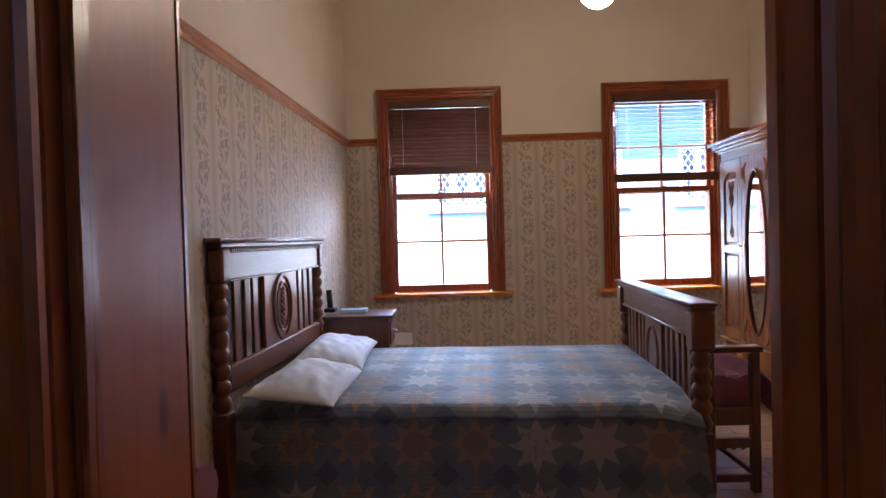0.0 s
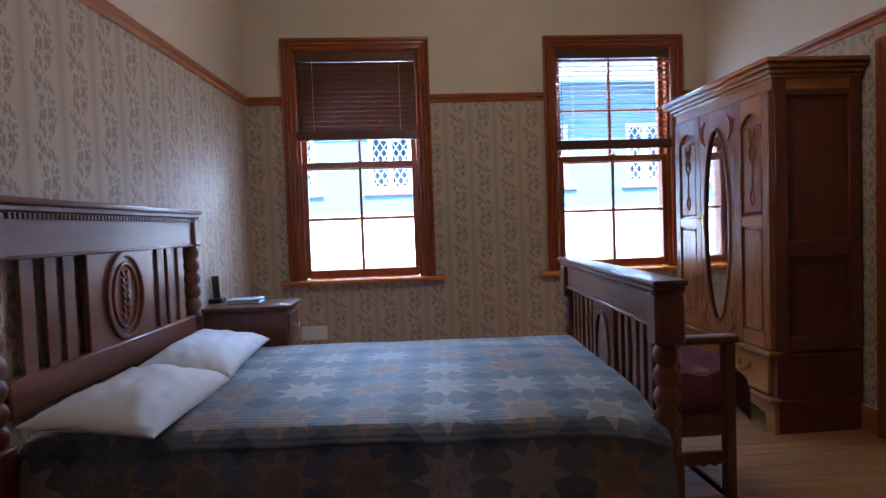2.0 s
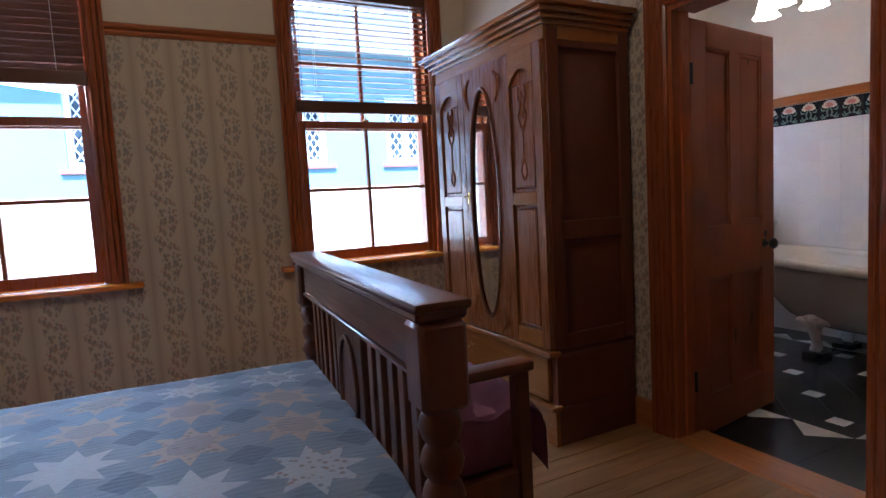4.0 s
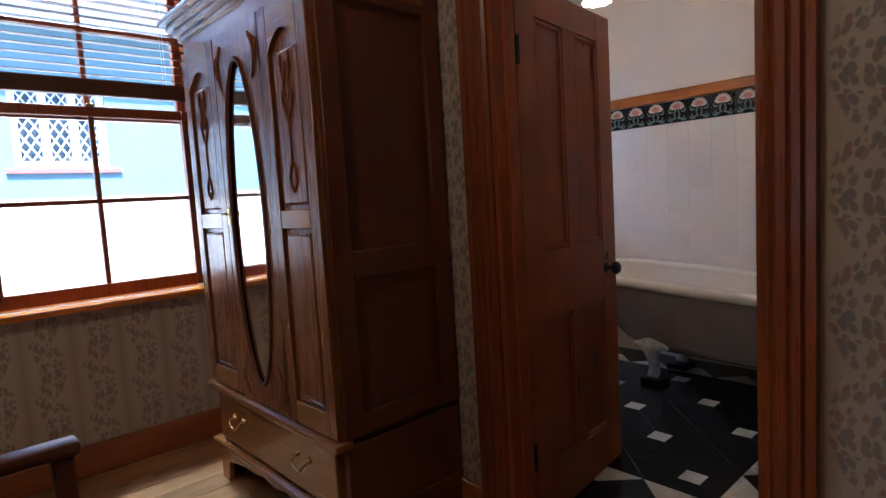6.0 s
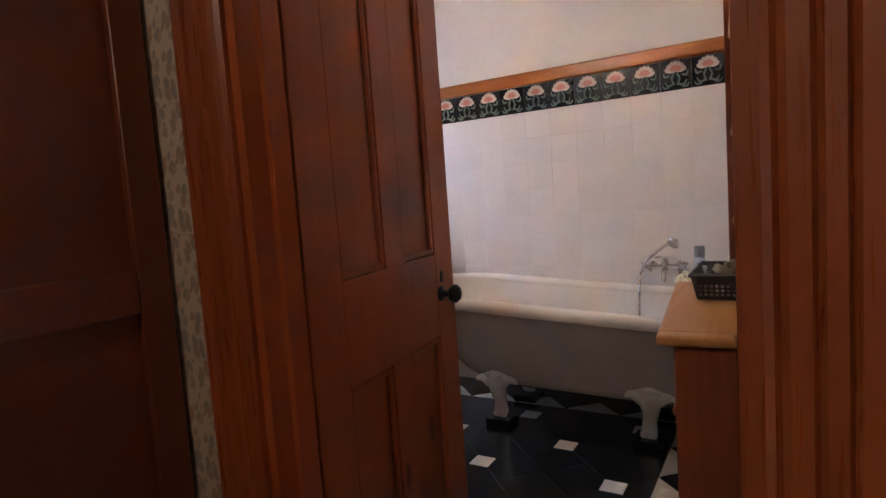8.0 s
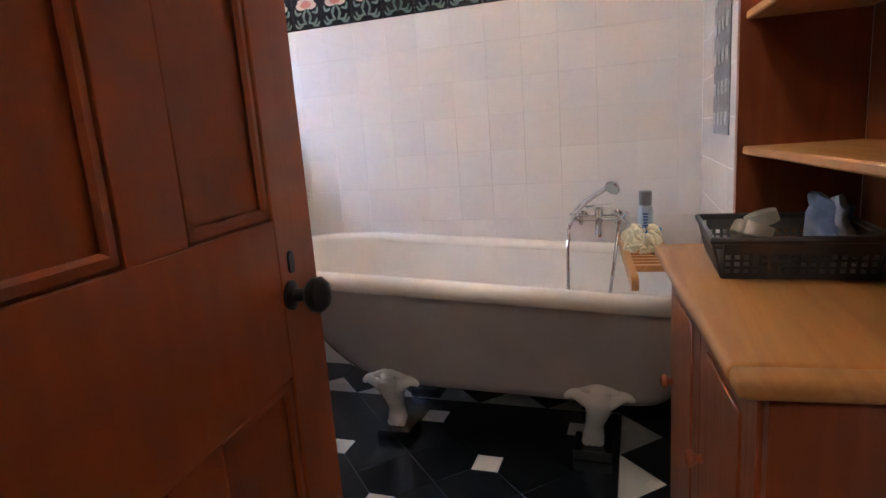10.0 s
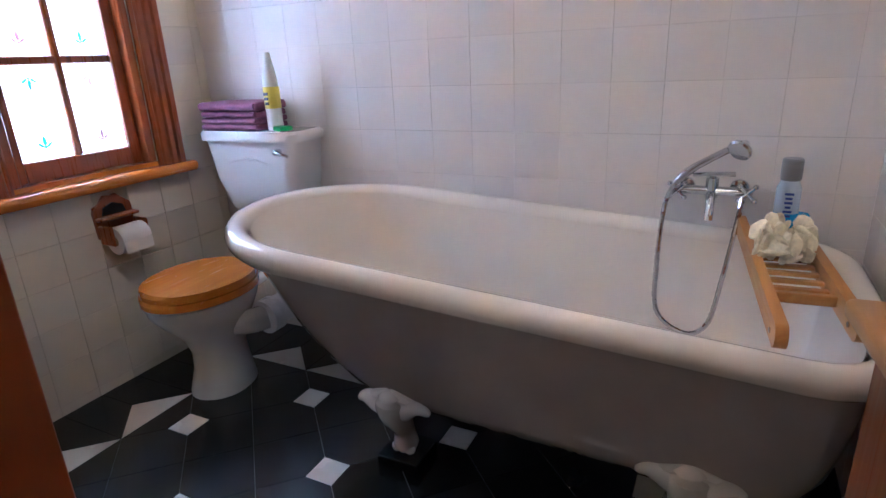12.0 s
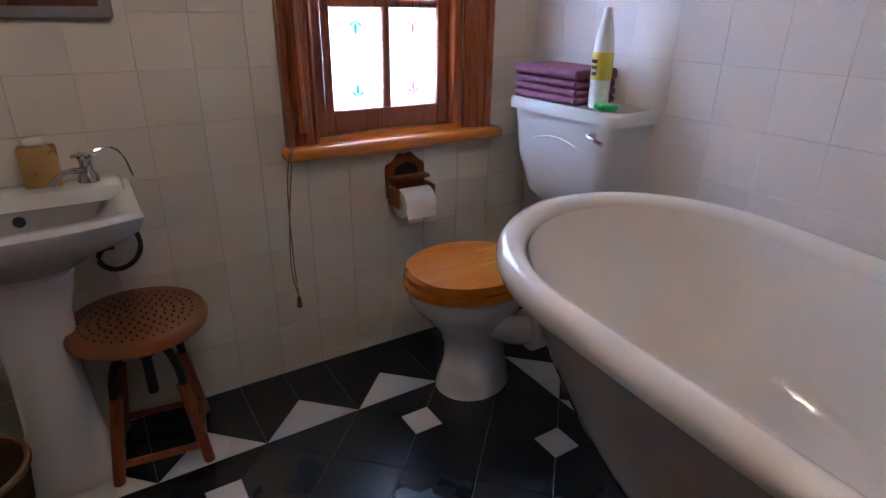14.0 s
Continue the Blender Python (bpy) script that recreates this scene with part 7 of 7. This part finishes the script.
for s in (-1, 1):
    for (a, b, c) in (((0.004, 0.09), (0.02, 0.055), (0.006, 0.02)), ((0.006, 0.03), (0.04, 0.02), (0.055, 0.045)), ((0.03, 0.075), (0.055, 0.07), (0.062, 0.095)), ((0.03, 0.012), (0.055, 0.010), (0.068, 0.028))):
        tube([Rm @ Vector((0.080 + s * p[0], p[1], 0.0012)) for p in smooth_line([(*a, 0), (*b, 0), (*c, 0)], 4)], [0.003, 0.005, 0.006, 0.007, 0.007, 0.006, 0.005, 0.004, 0.002], 6, scr)
s_me = mesh_of("leaf_scroll", scr, greeng)
for y in ys:
    if y > 3.16 and y + pit < BY1 + 0.02:
        m = Matrix.Translation((BX1 - 0.006, y, TZ))
        o = piece("border_tile", bt, tw, m)
        for nm, me in (("shell_flower", f_me), ("flower_heart", f2_me), ("leaf_scroll", s_me)):
            q = piece(nm, me, o)
            q.matrix_basis = Matrix.Translation((-0.0065, 0, 0.004))
solid("tile_rail_1", slab(BX1 - 0.03, BX1 - 0.0005, 3.16, BY1, 1.910, 1.988, 0.012, seg=2), M_TRIM_Y, "varnished wooden rail above the border tiles", "rail")

# window wall: cream tiles, 0.15 m
tn = thing("wall_tiles_north", (0, 0, 0), "cream glazed wall tiles round the small window", "wall tiles", "", "structure")
for a, b, c, d in ((BX0, QX[0] - 0.02, 0, 1.915), (QX[1] + 0.02, BX1 - 0.013, 0, 1.915), (QX[0] - 0.02, QX[1] + 0.02, 0, QZ0 - 0.066)):
    part("grout", slab(a, b, BY1 - 0.006, BY1 - 0.001, c, d), M_GROUT, tn, smooth=False)
pn = 0.148
t_n = mesh_of("wall_tile", slab(0.0006, pn - 0.0006, -0.006, 0, 0.0006, pn - 0.0006, 0.0009), M_TILE_C)
x = 5.045 + pn * 7
while x > BX0 - pn:
    for k in range(13):
        z = 0.04 + pn * (k - 1)
        a, b, c, d = max(x, BX0 + 0.001), min(x + pn, BX1 - 0.013), max(z, 0), min(z + pn, 1.913)
        if d - c < 0.01 or b - a < 0.01:
            continue
        mx, mz = (a + b) / 2, (c + d) / 2
        if QX[0] - 0.09 < mx < QX[1] + 0.09 and mz > QZ0 - 0.03:
            continue
        if mz < 1.913:
            piece("wall_tile", t_n, tn, Matrix.Translation((a, BY1 - 0.006, c)) @ Matrix.Diagonal(((b - a) / pn, 1, (d - c) / pn, 1)))
    x -= pn
solid("tile_rail_2", slab(BX0, QX[0] - 0.11, BY1 - 0.03, BY1 - 0.0005, 1.910, 1.988, 0.012, seg=2), M_TRIM_X, "varnished wooden rail above the wall tiles", "rail")
solid("tile_rail_3", slab(QX[1] + 0.11, BX1 - 0.031, BY1 - 0.03, BY1 - 0.0005, 1.910, 1.988, 0.012, seg=2), M_TRIM_X, "varnished wooden rail above the wall tiles", "rail")
ts = thing("wall_tiles_pier", (0, 0, 0), "white glazed tiles on the pier at the bath foot", "wall tiles", "", "structure")
part("grout", slab(5.27, BX1 - 0.013, BY0 - 0.001, BY0 - 0.0002 + 0.0, 0, 1.915), M_GROUT_E, ts, smooth=False)
t_s = mesh_of("wall_tile", slab(0.001, pn - 0.001, -0.0, 0.0004, 0.001, pn - 0.001), M_TILE)
for k in range(6):
    for j in range(13):
        a, b = 5.272 + pn * k, min(5.272 + pn * (k + 1), BX1 - 0.014)
        if b - a > 0.02 and pn * (j + 1) < 1.93:
            piece("wall_tile", t_s, ts, Matrix.Translation((a, BY0, pn * j)) @ Matrix.Diagonal(((b - a) / pn, 1, 1, 1)))

# floor: black squares set diagonally, white dots, a toothed white border
fb_ = thing("floor_bath", (0, 0, 0), "black and white diagonal tile floor with toothed border", "floor", "", "structure")
part("bed", slab(BX0 + 0.02, BX1, 2.82, BY1, -0.005, -0.0015), M_FGROUT, fb_, smooth=False)
d_ = 0.3071
AX_, AY_ = 5.04, 4.25
fx0, fx1, fy0, fy1 = AX_ - 2.5 * d_, AX_ + 2.5 * d_, AY_ - 2.5 * d_, AY_ + 3.5 * d_
DOT = 0.049


def clip(poly, inside, cut):
    out = []
    for k in range(len(poly)):
        a, b = poly[k], poly[(k + 1) % len(poly)]
        ia, ib = inside(a), inside(b)
        if ia:
            out.append(a)
        if ia != ib:
            out.append(cut(a, b))
    return out


def half(poly, nx, ny, c):
    """Keeps the side where nx x + ny y <= c."""
    g = lambda p: nx * p[0] + ny * p[1] - c
    return clip(poly, lambda p: g(p) <= 1e-9, lambda a, b: tuple(a[i] + (b[i] - a[i]) * g(a) / (g(a) - g(b)) for i in (0, 1)))


def shrink(poly, e):
    cx_, cy_ = sum(p[0] for p in poly) / len(poly), sum(p[1] for p in poly) / len(poly)
    area = sum(poly[k][0] * poly[(k + 1) % len(poly)][1] - poly[(k + 1) % len(poly)][0] * poly[k][1] for k in range(len(poly)))
    sgn = 1 if area > 0 else -1
    out = poly
    for k in range(len(poly)):
        a, b = poly[k], poly[(k + 1) % len(poly)]
        L_ = math.hypot(b[0] - a[0], b[1] - a[1])
        if L_ < 1e-6:
            continue
        nx, ny = sgn * (b[1] - a[1]) / L_, -sgn * (b[0] - a[0]) / L_
        out = half(out, nx, ny, nx * a[0] + ny * a[1] - e)
        if len(out) < 3:
            return []
    return out


def lay(name, poly, material):
    clean = []
    for p in poly:
        if not clean or math.hypot(p[0] - clean[-1][0], p[1] - clean[-1][1]) > 1e-4:
            clean.append(p)
    if len(clean) > 2 and math.hypot(clean[0][0] - clean[-1][0], clean[0][1] - clean[-1][1]) < 1e-4:
        clean.pop()
    p = shrink(clean, 0.0011) if len(clean) > 2 else []
    if len(p) < 3:
        return
    part(name, prism(p, 0.0035, Matrix.Translation((0, 0, -0.0015)), None, 0.0006), material, fb_, smooth=False)


def boxed(p):
    for nx, ny, c in ((1, 0, fx1), (-1, 0, -fx0), (0, 1, fy1), (0, -1, -fy0)):
        if len(p) < 3:
            return []
        p = half(p, nx, ny, c)
    return p


h_ = d_ / 2
for i in range(-9, 10):
    for j in range(-10, 11):
        # corners of the square whose low corner sits on grid node (i, j)
        def nd(a, b):
            return (AX_ + h_ * (a + b), AY_ + h_ * (a - b))
        sq = [nd(i, j), nd(i + 1, j), nd(i + 1, j + 1), nd(i, j + 1)]
        cx_, cy_ = sum(p[0] for p in sq) / 4, sum(p[1] for p in sq) / 4
        if not (fx0 - 0.3 < cx_ < fx1 + 0.3 and fy0 - 0.3 < cy_ < fy1 + 0.3):
            continue
        p = sq
        for a in (i, i + 1):
            for b in (j, j + 1):
                if a % 2 == 0 and b % 2 == 0:
                    n_ = nd(a, b)
                    vx, vy = cx_ - n_[0], cy_ - n_[1]
                    if abs(vx) > abs(vy):
                        s = 1 if vx > 0 else -1
                        p = half(p, -s, 0, -s * n_[0] - DOT)
                    else:
                        s = 1 if vy > 0 else -1
                        p = half(p, 0, -s, -s * n_[1] - DOT)
        p = boxed(p)
        if len(p) > 2:
            lay("floor_tile", p, M_TILE_K)
        if i % 2 == 0 and j % 2 == 0:
            n_ = nd(i, j)
            q = boxed([(n_[0] - DOT, n_[1] - DOT), (n_[0] + DOT, n_[1] - DOT), (n_[0] + DOT, n_[1] + DOT), (n_[0] - DOT, n_[1] + DOT)])
            if len(q) > 2:
                lay("white_dot", q, M_TILE_W)


def toothed(n, at, depth):
    """A row of white triangles with black between them; at(s, o): s along the line, o outwards."""
    for k in range(n):
        a, b, ap = k * d_, (k + 1) * d_, (k + 0.5) * d_
        lay("white_triangle", [at(a, 0), at(b, 0), at(ap, h_)], M_TILE_W)
        lay("border_black_tile", [at(a, 0), at(ap, h_), at(ap, depth), at(a, depth)], M_TILE_K)
        lay("border_black_tile", [at(b, 0), at(ap, h_), at(ap, depth), at(b, depth)], M_TILE_K)


toothed(5, lambda s, o: (fx0 + s, fy1 + o), BY1 - fy1)
toothed(5, lambda s, o: (fx0 + s, fy0 - o), fy0 - 2.83)
toothed(6, lambda s, o: (fx1 + o, fy0 + s), BX1 - fx1)
toothed(6, lambda s, o: (fx0 - o, fy0 + s), fx0 - BX0 - 0.02)
for xa, xb in ((BX0 + 0.02, fx0), (fx1, BX1)):
    for ya_, yb_ in ((2.83, fy0), (fy1, BY1)):
        lay("corner_tile", [(xa, ya_), (xb, ya_), (xb, yb_), (xa, yb_)], M_TILE_K)
